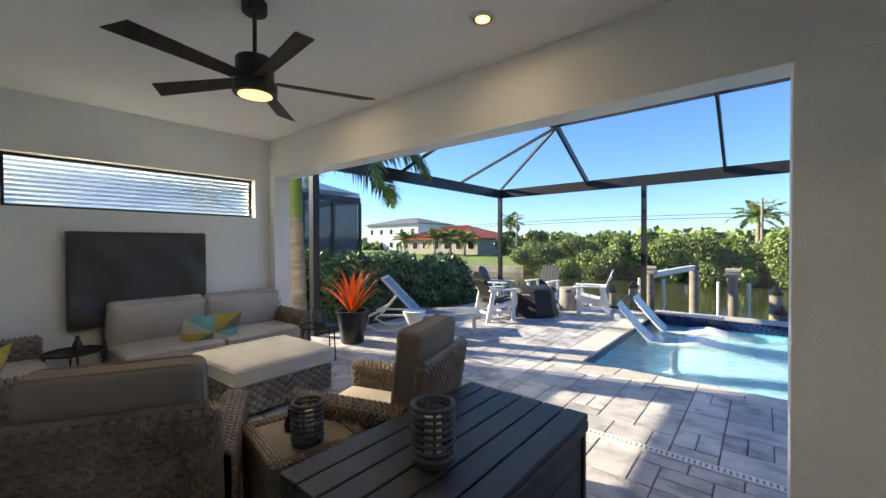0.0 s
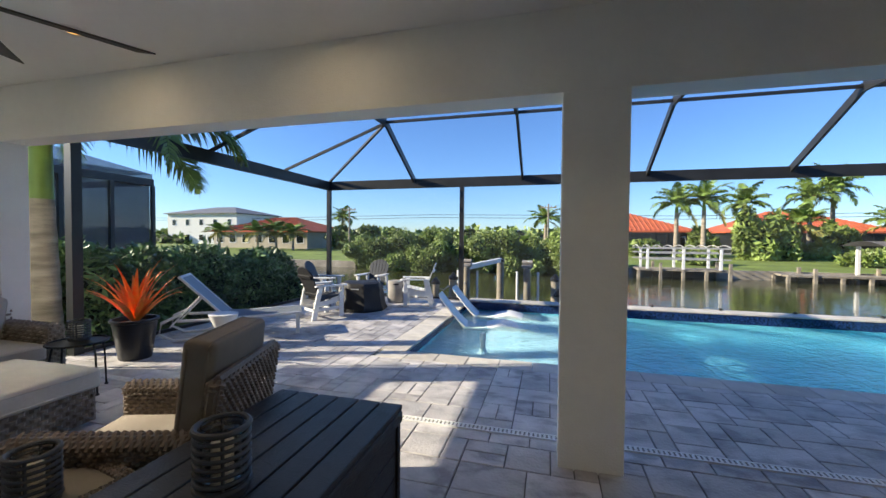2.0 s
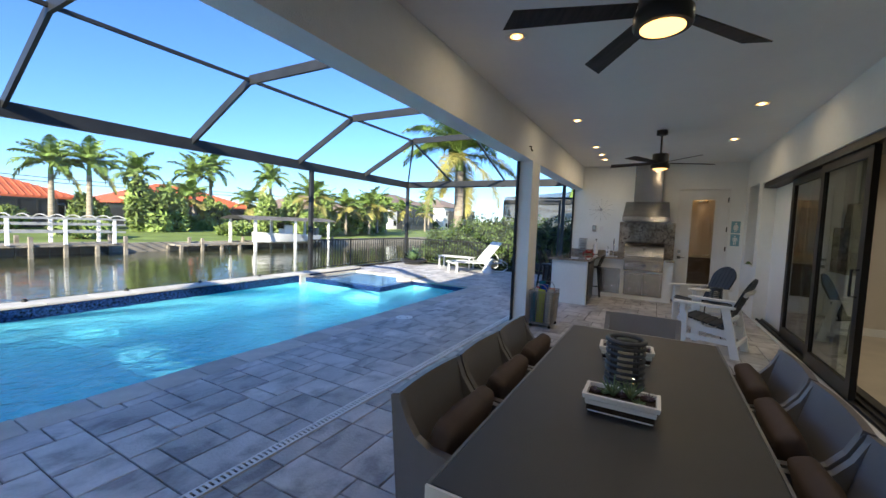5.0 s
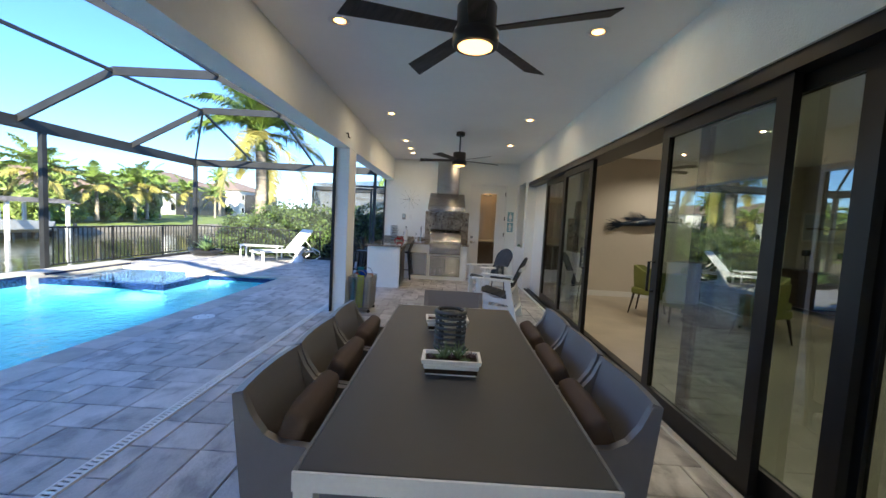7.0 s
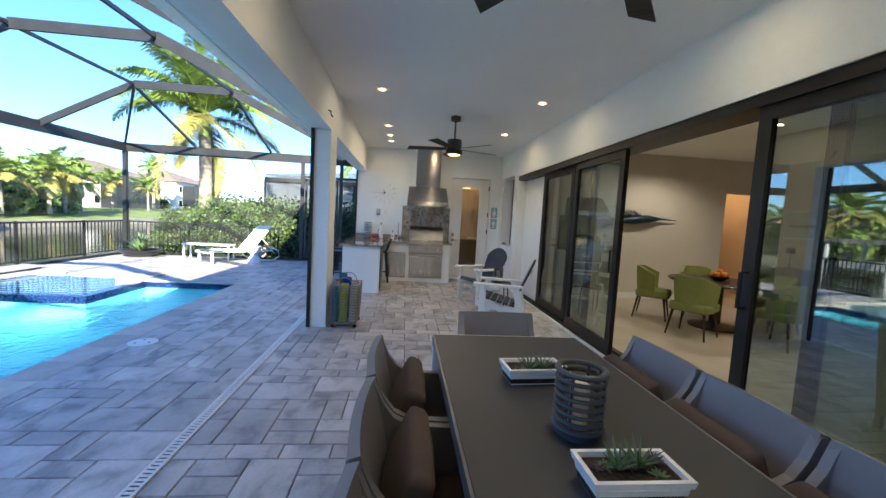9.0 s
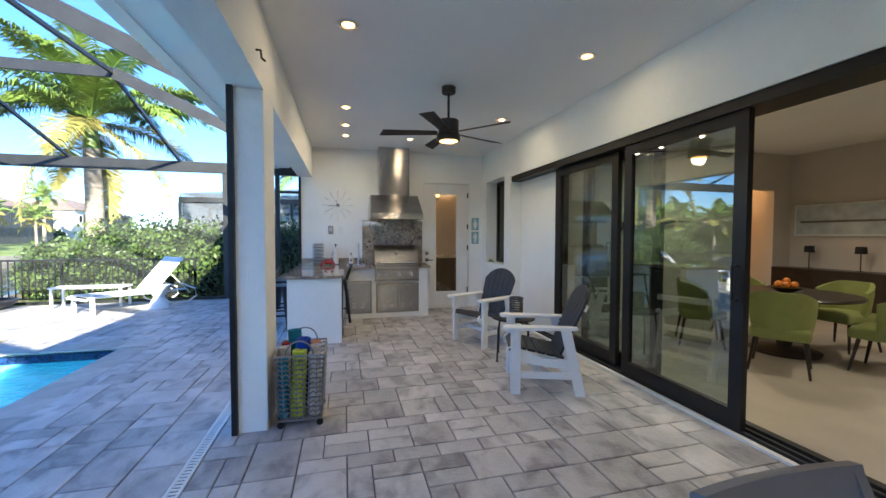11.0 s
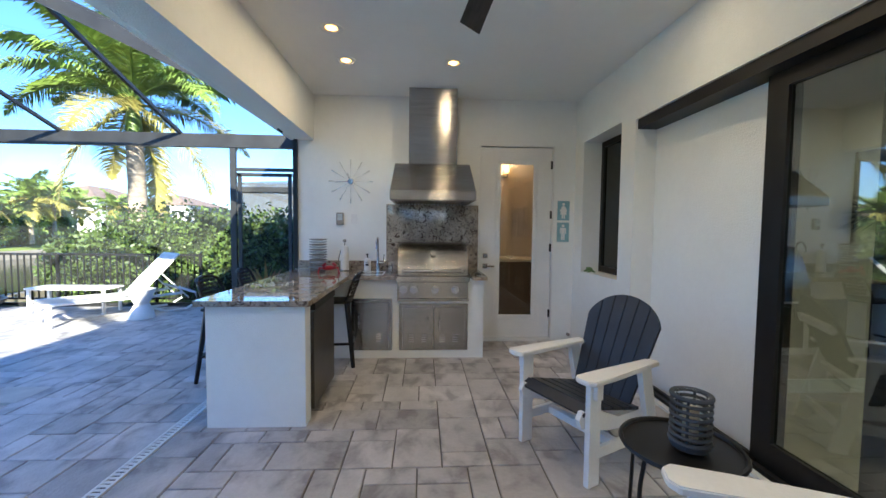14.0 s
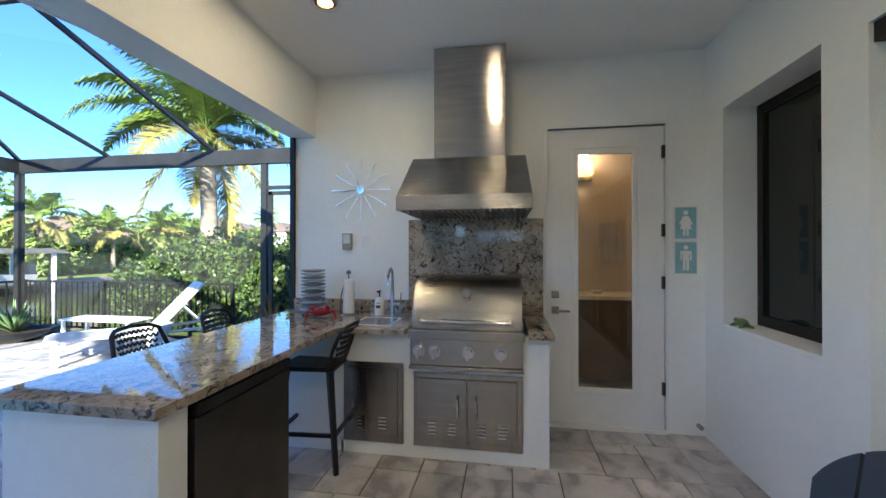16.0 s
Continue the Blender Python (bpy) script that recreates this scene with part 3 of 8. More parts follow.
    for q in ([(NX0, NY, 0.05), (NX1, NY, 0.05), (NX1, NY, 2.83), (NX0, NY, 2.83)], [(NX0, 3.9, 0.05), (NX0, NY, 0.05), (NX0, NY, 2.83), (NX0, 3.9, 2.83)],
              [(NX1, 3.3, 0.05), (NX1, NY, 0.05), (NX1, NY, 2.83), (NX1, 3.3, 2.83)], [(-3.46, 5.93, 4.0), (9.99, 5.93, 4.0), (9.99, 7.95, 4.0), (-3.46, 7.95, 4.0)],
              [(-3.46, 7.95, 4.0), (9.99, 7.95, 4.0), (NX1, NY, 3.08), (NX0, NY, 3.08)], [(-3.46, 5.93, 4.0), (9.99, 5.93, 4.0), (9.99, 3.95, 3.14), (-3.46, 3.95, 3.14)],
              [(-3.46, 3.95, 3.1), (-3.46, 7.95, 4.0), (NX0, NY, 3.08), (NX0, 3.95, 3.08)], [(9.99, 3.95, 3.1), (9.99, 7.95, 4.0), (NX1, NY, 3.08), (NX1, 3.95, 3.08)]):
        bm = bmesh.new()
        bm.faces.new([bm.verts.new((x - ox, y - oy, z)) for x, y, z in q])
        part("screen", bm, "screen", c, "fine grey insect screen")


cage()


# ---- sliding doors ----
def panel(x0, x1, y, handle=None, top=2.36):
    d = thing("sliding_door", (x0 + x1) / 2, y, 0.03, 0, "tall black-framed glass sliding door panel in the stucco wall", "sliding door", "sliding glass door panels")
    w = (x1 - x0) / 2
    H = top - 0.03
    boxes("frame", "black", [(-w, -w + 0.1, -0.025, 0.025, 0, H), (w - 0.1, w, -0.025, 0.025, 0, H), (-w + 0.1, w - 0.1, -0.025, 0.025, 0, 0.14), (-w + 0.1, w - 0.1, -0.025, 0.025, H - 0.1, H)], d)
    g = boxes("pane", "glass", [(-w + 0.1, w - 0.1, -0.004, 0.004, 0.14, H - 0.1)], d)
    g.visible_shadow = False
    if handle is not None:
        s = handle * (w - 0.05)
        bm = bmesh.new()
        tube(bm, [(s, 0.025, 0.95), (s, 0.075, 0.95), (s, 0.075, 1.2), (s, 0.025, 1.2)], 0.012)
        part("handle", bm, "black", d)
    return d


YF, YM, YR = -0.345, -0.42, -0.495
panel(5.85, 7.09, YR)
panel(6.36, 7.6, YM)
panel(4.92, 6.17, YF, -1)
panel(2.05, 3.3, YF, 1)
panel(1.66, 2.9, YM)
panel(0.48, 1.74, YR)
panel(-0.6, 0.5, YM)
structure("door_track", "black", [(-0.6, 8.87, -0.59, -0.29, 2.355, 2.44)])
structure("door_sill", "whitemetal", [(-0.6, 8.87, -0.305, -0.262, -0.01, 0.02)])
structure("door_sill_track", "bronze", [(-0.6, 8.87, y - 0.012, y + 0.012, 0.0, 0.03) for y in (YF, YM, YR)] + [(-0.6, 8.87, -0.6, -0.306, -0.02, 0.005)])

structure("door_jamb", "black", [(7.6, 7.64, -0.59, -0.4, -0.01, 2.355)])
structure("screen_track", "black", [(5.8, 5.834, 3.205, 3.245, 0.0, 2.5)])
structure("screen_track", "black", [(EX - 0.035, EX - 0.001, 3.205, 3.245, 0.92, 2.5)])
# small window in the south wall
w1 = tagged(boxes("window_1", "black", [(9.125, 9.185, -0.55, -0.49, 0.93, 2.485), (9.95, 10.012, -0.55, -0.49, 0.93, 2.485), (9.185, 9.95, -0.55, -0.49, 0.93, 1.0), (9.185, 9.95, -0.55, -0.49, 2.42, 2.485)]), kind="structure")
boxes("pane", "darkglass", [(9.185, 9.95, -0.53, -0.51, 1.0, 2.42)], w1)
structure("window_sill", "stucco", [(9.125, 10.012, -0.6, -0.275, 0.905, 0.93)])
# clerestory window in the west wall
w2 = tagged(boxes("window_2", "black", [(WX - 0.16, WX - 0.12, 0.38, 2.8, 1.92, 1.95), (WX - 0.16, WX - 0.12, 0.38, 2.8, 2.43, 2.46), (WX - 0.16, WX - 0.12, 0.38, 0.41, 1.95, 2.43), (WX - 0.16, WX - 0.12, 2.77, 2.8, 1.95, 2.43)]), kind="structure")
g = boxes("pane", "clear", [(WX - 0.143, WX - 0.137, 0.41, 2.77, 1.95, 2.43)], w2)
g.visible_shadow = False

bm = bmesh.new()
n = 56
ra = [bm.verts.new((WX - 0.24 + 0.011 * math.sin(i * math.pi / 2), 0.2, 1.85 + 0.7 * i / n)) for i in range(n + 1)]
rb = [bm.verts.new((v.co.x, 3.0, v.co.z)) for v in ra]
for i in range(n):
    bm.faces.new((ra[i], rb[i], rb[i + 1], ra[i + 1]))
part("storm_shutter", bm, "shutter", w2, "clear corrugated panel with horizontal ridges", smooth=True).visible_shadow = False

# bathroom door in the east wall
dr = tagged(boxes("door_1", "white", [(EX + 0.02, EX + 0.065, 0.023, 0.235, 0.03, 2.466), (EX + 0.02, EX + 0.065, 0.715, 0.927, 0.03, 2.466), (EX + 0.02, EX + 0.065, 0.235, 0.715, 0.03, 0.3), (EX + 0.02, EX + 0.065, 0.235, 0.715, 2.28, 2.466)]), kind="structure")
boxes("glass_trim", "white", [(EX + 0.005, EX + 0.02, 0.235, 0.265, 0.3, 2.28), (EX + 0.005, EX + 0.02, 0.685, 0.715, 0.3, 2.28), (EX + 0.005, EX + 0.02, 0.265, 0.685, 0.3, 0.33), (EX + 0.005, EX + 0.02, 0.265, 0.685, 2.25, 2.28)], dr)
boxes("glass_moulding", "white", [(EX + 0.012, EX + 0.02, 0.2, 0.212, 0.265, 2.315), (EX + 0.012, EX + 0.02, 0.738, 0.75, 0.265, 2.315), (EX + 0.012, EX + 0.02, 0.212, 0.738, 0.265, 0.277), (EX + 0.012, EX + 0.02, 0.212, 0.738, 2.303, 2.315)], dr)
g = boxes("pane", "clear", [(EX + 0.035, EX + 0.043, 0.265, 0.685, 0.33, 2.25)], dr)
g.visible_shadow = False
boxes("deadbolt", "steel", [(EX, EX + 0.02, 0.84, 0.9, 1.06, 1.12)], dr, bev=0.004)
boxes("door_handle", "steel", [(EX, EX + 0.02, 0.84, 0.9, 0.93, 0.99), (EX - 0.05, EX, 0.86, 0.88, 0.95, 0.97), (EX - 0.055, EX - 0.04, 0.76, 0.88, 0.95, 0.97)], dr, bev=0.003)
for z in (0.35, 1.2, 1.62, 2.25):
    boxes("hinge", "bronze", [(EX - 0.008, EX + 0.02, 0.022, 0.042, z - 0.05, z + 0.05)], dr)
structure("door_casing", "white", [(EX - 0.012, EX + 0.1, 0.0, 0.02, 0, 2.49), (EX - 0.012, EX + 0.1, 0.93, 0.95, 0, 2.49), (EX - 0.012, EX + 0.1, 0.02, 0.93, 2.47, 2.49), (EX - 0.03, EX + 0.1, 0.02, 0.93, 0.0, 0.028)])
structure("bathroom_vanity", "vanitywood", [(11.3, 11.88, -0.3, 1.6, 0.08, 0.93)])
structure("bathroom_worktop", "cream", [(11.27, 11.88, -0.32, 1.62, 0.932, 0.97)])
structure("bathroom_mirror", "chrome", [(11.885, 11.895, 0.7, 1.5, 1.15, 2.2)])
vl = thing("vanity_light", 11.86, 0.37, 2.3, 0, "warm lit glass wall light above the bathroom worktop", "wall light")
boxes("backplate", "steel", [(0.0, 0.035, -0.12, 0.12, 0.0, 0.06)], vl, bev=0.004)
for yy in (-0.08, 0.08):
    bm = bmesh.new()
    lathe(bm, [(0.02, 0.06), (0.045, 0.08), (0.05, 0.2), (0.04, 0.22), (0.01, 0.22)], 16, -0.06, yy)
    part("shade", bm, "lampglow", vl, smooth=True)
tw = thing("hanging_towel", 11.8, 0.05, 1.32, 0, "pale striped towel hanging on the bathroom wall", "towel")
for k in range(3):
    boxes("fold", "towel_w", [(0.0, 0.02, -0.16 + 0.1 * k, -0.07 + 0.1 * k, 0.0, 0.5 - 0.02 * k)], tw, bev=0.008)
st_ = thing("soap_dish", 11.6, 0.25, 0.97, 0, "small white dish on the bathroom worktop", "soap dish")
bm = bmesh.new()
lathe(bm, [(0.005, 0), (0.05, 0), (0.07, 0.03), (0.065, 0.03), (0.045, 0.008), (0.005, 0.006)], 20)
part("dish", bm, "white", st_, smooth=True)
structure("wall_bathroom", "inside", [(11.9, 12.0, -0.9, 2.9, 0, 3.0), (EX + 0.2, 11.9, -0.9, -0.8, 0, 3.0), (EX + 0.2, 11.9, 2.9, 3.0, 0, 3.0), (EX + 0.2, 12, -0.9, 3.0, -0.1, 0.0), (EX + 0.2, 12, -0.9, 3.0, 2.9, 3.0)])
ob = new("bathroom_lamp", bpy.data.lights.new("bathroom_lamp", "POINT"))
ob.data.energy, ob.data.color, ob.location, ob.data.shadow_soft_size = 2.6, (1, 0.62, 0.34), (11.72, 0.37, 2.6), 0.06
for xx in (2.5, 5.0, 7.4):
    ob = lamp_spot(xx, -3.0, 3.02, 22, 150)
    ob.data.shadow_soft_size = 0.04
ob = new("hall_lamp", bpy.data.lights.new("hall_lamp", "POINT"))
ob.data.energy, ob.data.color, ob.location, ob.data.shadow_soft_size = 7, (1, 0.5, 0.2), (9.7, -5.2, 2.7), 0.08


# ---- lamps and fans ----
def downlight(x, y):
    d = thing("downlight", x, y, CEIL, 0, "lit round recessed downlight in the white lanai ceiling", "ceiling light", "recessed downlights")
    bm = bmesh.new()
    lathe(bm, [(0.075, -0.001), (0.095, -0.004), (0.095, -0.008), (0.07, -0.008), (0.07, -0.001)], 24)
    part("trim", bm, "white", d)
    bm = bmesh.new()
    lathe(bm, [(0.05, -0.003), (0.05, -0.006)], 20)
    part("diffuser", bm, "lampglow", d)
    bm = bmesh.new()
    lathe(bm, [(0.026, -0.007), (0.024, -0.009)], 16)
    part("bulb", bm, "lampcore", d)
    lamp_disc(x, y, CEIL - 0.012, 1.05)


for x, y in ((-3.53, 2.41), (-1.61, 2.41), (3.16, 2.41), (5.87, 2.41), (7.84, 2.42), (8.65, 2.42), (9.26, 2.42), (9.24, 1.38), (3.16, 0.34), (5.87, 0.34), (7.84, 0.33)):
    downlight(x, y)


def fan(x, y, rot):
    f = thing("ceiling_fan", x, y, 2.45, rot, "dark bronze five-blade ceiling fan with a lit round lamp below", "ceiling fan", "ceiling fans")
    bm = bmesh.new()
    lathe(bm, [(0.02, 0.6), (0.075, 0.598), (0.075, 0.54), (0.068, 0.53), (0.02, 0.53)], 24)
    part("canopy", bm, "fanblade", f, smooth=True)
    bm = bmesh.new()
    rod(bm, (0, 0, 0.24), (0, 0, 0.54), 0.013, seg=12)
    part("downrod", bm, "fanblade", f, smooth=True)
    bm = bmesh.new()
    lathe(bm, [(0.03, 0.25), (0.105, 0.245), (0.112, 0.235), (0.112, 0.1), (0.125, 0.095), (0.13, 0.085), (0.13, 0.03), (0.122, 0.02), (0.1, 0.02)], 32)
    part("motor", bm, "bronze", f, smooth=True)
    bm = bmesh.new()
    lathe(bm, [(0.1, 0.035), (0.098, 0.018), (0.06, 0.006), (0.005, 0.003)], 28)
    part("lamp", bm, "lampglow", f, smooth=True)
    for k in range(5):
        bm = bmesh.new()
        vs = box(bm, 0.12, 0.73, -0.065, 0.065, -0.004, 0.004, bev=0.003, seg=1)
        for v in vs:
            s = (v.co.x - 0.12) / 0.61
            v.co.y *= 0.72 + 0.28 * s
            v.co.x -= 0.03 * (v.co.y / 0.065) * (s > 0.9)
        bmesh.ops.transform(bm, matrix=pose(0, 0, 0.11, 0, 0, 72 * k) @ pose(0, 0, 0, 13, 0, 0), verts=bm.verts)
        b = part("blade", bm, "fanblade", f)
    ob = new("fan_lamp", bpy.data.lights.new("fan_lamp", "SPOT"))
    ob.data.energy, ob.data.color, ob.data.spot_size, ob.data.shadow_soft_size = 8, (1, 0.75, 0.48), radians(165), 0.08
    ob.location = (x, y, 2.44)


fan(-2.61, 1.345, -7)
fan(2.2, 1.345, 34)
fan(6.885, 1.345, 5)


# ---- furniture: shared parts ----
def weave(bm, o, u, v, w, h, cw, ch, th, base=0.012):
    """A woven face: staggered raised strands over a thin backing, from o along u (w) and v (h)."""
    o, u, v = Vector(o), Vector(u).normalized(), Vector(v).normalized()
    n = u.cross(v)
    nu, nv = max(1, round(w / cw)), max(1, round(h / ch))
    cw, ch = w / nu, h / nv
    c = [o, o + u * w, o + u * w + v * h, o + v * h]
    a = [bm.verts.new(p) for p in c]
    bm.faces.new(a)
    for j in range(nv):
        i0 = -0.5 if j % 2 else 0.0
        i = i0
        while i < nu:
            s0, s1 = max(0, i) + 0.12, min(nu, i + 1.0) - 0.12
            i += 1.0
            if s1 - s0 < 0.2:
                continue
            q = [o + u * (s * cw) + v * ((j + t) * ch) for s, t in ((s0, 0.1), (s1, 0.1), (s1, 0.9), (s0, 0.9))]
            m0, m1 = s0 + (s1 - s0) * 0.28, s1 - (s1 - s0) * 0.28
            p = [o + u * (s * cw) + v * ((j + t) * ch) + n * th for s, t in ((m0, 0.25), (m1, 0.25), (m1, 0.75), (m0, 0.75))]
            q = [bm.verts.new(x) for x in q]
            p = [bm.verts.new(x) for x in p]
            bm.faces.new(p)
            for k in range(4):
                bm.faces.new((q[k], q[(k + 1) % 4], p[(k + 1) % 4], p[k]))


def wbox(bm, x0, x1, y0, y1, z0, z1, cw, ch, th, faces="fblrt", m=None):
    n0 = len(bm.verts)
    if "f" in faces:
        weave(bm, (x1, y1, z0), (-1, 0, 0), (0, 0, 1), x1 - x0, z1 - z0, cw, ch, th)
    if "b" in faces:
        weave(bm, (x0, y0, z0), (1, 0, 0), (0, 0, 1), x1 - x0, z1 - z0, cw, ch, th)
    if "l" in faces:
        weave(bm, (x0, y1, z0), (0, -1, 0), (0, 0, 1), y1 - y0, z1 - z0, cw, ch, th)
    if "r" in faces:
        weave(bm, (x1, y0, z0), (0, 1, 0), (0, 0, 1), y1 - y0, z1 - z0, cw, ch, th)
    if "t" in faces:
        weave(bm, (x0, y0, z1), (1, 0, 0), (0, 1, 0), x1 - x0, y1 - y0, cw, ch, th)
    if m is not None:
        bm.verts.ensure_lookup_table()
        bmesh.ops.transform(bm, matrix=m, verts=bm.verts[n0:])


def cushion(bm, x0, x1, y0, y1, z0, z1, m=None, puff=0.02, r=0.035):
    """A soft pad with rounded edges, a crowned top and a piped seam."""
    n = len(bm.verts)
    mt = Matrix.Translation(((x0 + x1) / 2, (y0 + y1) / 2, (z0 + z1) / 2)) @ Matrix.Diagonal((x1 - x0, y1 - y0, z1 - z0, 1))
    vs = bmesh.ops.create_cube(bm, size=1, matrix=mt)["verts"]
    es = list({e for v in vs for e in v.link_edges})
    bmesh.ops.bevel(bm, geom=es, offset=min(r, (z1 - z0) / 2.2), segments=3, affect="EDGES", profile=0.55)
    bm.verts.ensure_lookup_table()
    fs = [f for f in bm.faces if all(v.index >= n or v.index == -1 for v in f.verts)]
    bm.verts.index_update()
    fs = [f for f in bm.faces if all(v.index >= n for v in f.verts) and f.calc_area() > 0.02]
    es = list({e for f in fs for e in f.edges})
    bmesh.ops.subdivide_edges(bm, edges=es, cuts=5, use_grid_fill=True)
    bm.verts.index_update()
    bm.verts.ensure_lookup_table()
    cx, cy, cz = (x0 + x1) / 2, (y0 + y1) / 2, (z0 + z1) / 2
    new_vs = bm.verts[n:]
    for v in new_vs:
        dx, dy, dz = (v.co.x - cx) / (x1 - x0) * 2, (v.co.y - cy) / (y1 - y0) * 2, (v.co.z - cz) / (z1 - z0) * 2
        k = max(0, 1 - dx * dx) * max(0, 1 - dy * dy)
        v.co.z += dz * puff * k
        v.co += 0.008 * noise.noise_vector(v.co * 8)
    if m is not None:
        bmesh.ops.transform(bm, matrix=m, verts=new_vs)


def put_cushion(name, material, parent, dims, m=None, label="", puff=0.02, r=0.035):
    bm = bmesh.new()
    cushion(bm, *dims, m=m, puff=puff, r=r)
    ob = part(name, bm, material, parent, label, smooth=True)
    return ob


def piping(material, parent, dims, m=None):
    """Two corded seams that run round a cushion near its upper and lower edges."""
    x0, x1, y0, y1, z0, z1 = dims
    c = 0.045
    for z in (z0 + 0.026, z1 - 0.026):
        pts = []
        for cx, cy, a0 in ((x1 - c, y1 - c, 0), (x0 + c, y1 - c, 90), (x0 + c, y0 + c, 180), (x1 - c, y0 + c, 270)):
            for k in range(4):
                a = radians(a0 + 30 * k)
                pts.append(Vector((cx + c * math.cos(a), cy + c * math.sin(a), z)))
        if m is not None:
            pts = [m @ p for p in pts]
        bm = bmesh.new()
        tube(bm, pts, 0.0065, 6, closed=True)
        part("piping", bm, material, parent, smooth=True)


def lantern(x, y, z, h, r, label="slate grey ringed candle lantern with a white candle"):
    d = thing("lantern", x, y, z, 0, label, "lantern", "ringed candle lanterns")
    n = 8
    for k in range(n):
        bm = bmesh.new()
        zz = 0.03 + (h - 0.045) * k / (n - 1)
        tube(bm, [(r * math.cos(a), r * math.sin(a), zz) for a in [2 * math.pi * i / 28 for i in range(28)]], h * 0.033 if 0 < k < n - 1 else h * 0.045, 8, closed=True)
        part("ring", bm, "lantern", d, smooth=True)
    bm = bmesh.new()
    for k in range(4):
        a = math.pi / 4 + k * math.pi / 2
        rod(bm, (r * 0.97 * math.cos(a), r * 0.97 * math.sin(a), 0.01), (r * 0.97 * math.cos(a), r * 0.97 * math.sin(a), h - 0.01), 0.006)
    part("frame", bm, "lantern", d)
    bm = bmesh.new()
    lathe(bm, [(0.01, 0.0), (r * 0.98, 0.0), (r * 1.02, 0.01), (r * 1.02, 0.03), (r * 0.9, 0.032), (0.01, 0.03)], 28)
    part("base", bm, "lantern", d, smooth=True)
    bm = bmesh.new()
    lathe(bm, [(0.005, 0.032), (r * 0.42, 0.032), (r * 0.42, h * 0.72), (r * 0.3, h * 0.735), (0.005, h * 0.73)], 20)
    part("candle", bm, "candle", d, smooth=True)
    bm = bmesh.new()
    lathe(bm, [(r * 0.78, 0.034), (r * 0.78, h * 0.97), (r * 0.75, h * 0.97), (r * 0.75, 0.036)], 28)
    g = part("glass_cup", bm, "clear", d, smooth=True)
    g.visible_shadow = False


def round_table(x, y, h, r, rot=0, label="small round black metal side table with thin legs"):
    d = thing("side_table", x, y, 0, rot, label, "side table", "black metal side tables")
    bm = bmesh.new()
    lathe(bm, [(0.01, h - 0.012), (r - 0.01, h - 0.012), (r - 0.01, h - 0.004), (r * 0.9, h - 0.004), (0.01, h - 0.006)], 36)
    part("tabletop", bm, "black", d, smooth=True)
    bm = bmesh.new()
    tube(bm, [(r * math.cos(a), r * math.sin(a), h) for a in [2 * math.pi * i / 36 for i in range(36)]], 0.011, 6, closed=True)
    part("rim", bm, "black", d, smooth=True)
    for k in range(4):
        a = math.radians(90 * k)
        bm = bmesh.new()
        c, s = math.cos(a), math.sin(a)
        tube(bm, [(r * 0.9 * c, r * 0.9 * s, h - 0.01), (r * 1.0 * c, r * 1.0 * s, h * 0.75), (r * 1.06 * c, r * 1.06 * s, 0.012)], 0.009, 6)
        lathe(bm, [(0.002, 0), (0.016, 0), (0.016, 0.014), (0.002, 0.014)], 10, r * 1.06 * c, r * 1.06 * s)
        part("leg", bm, "black", d, smooth=True)


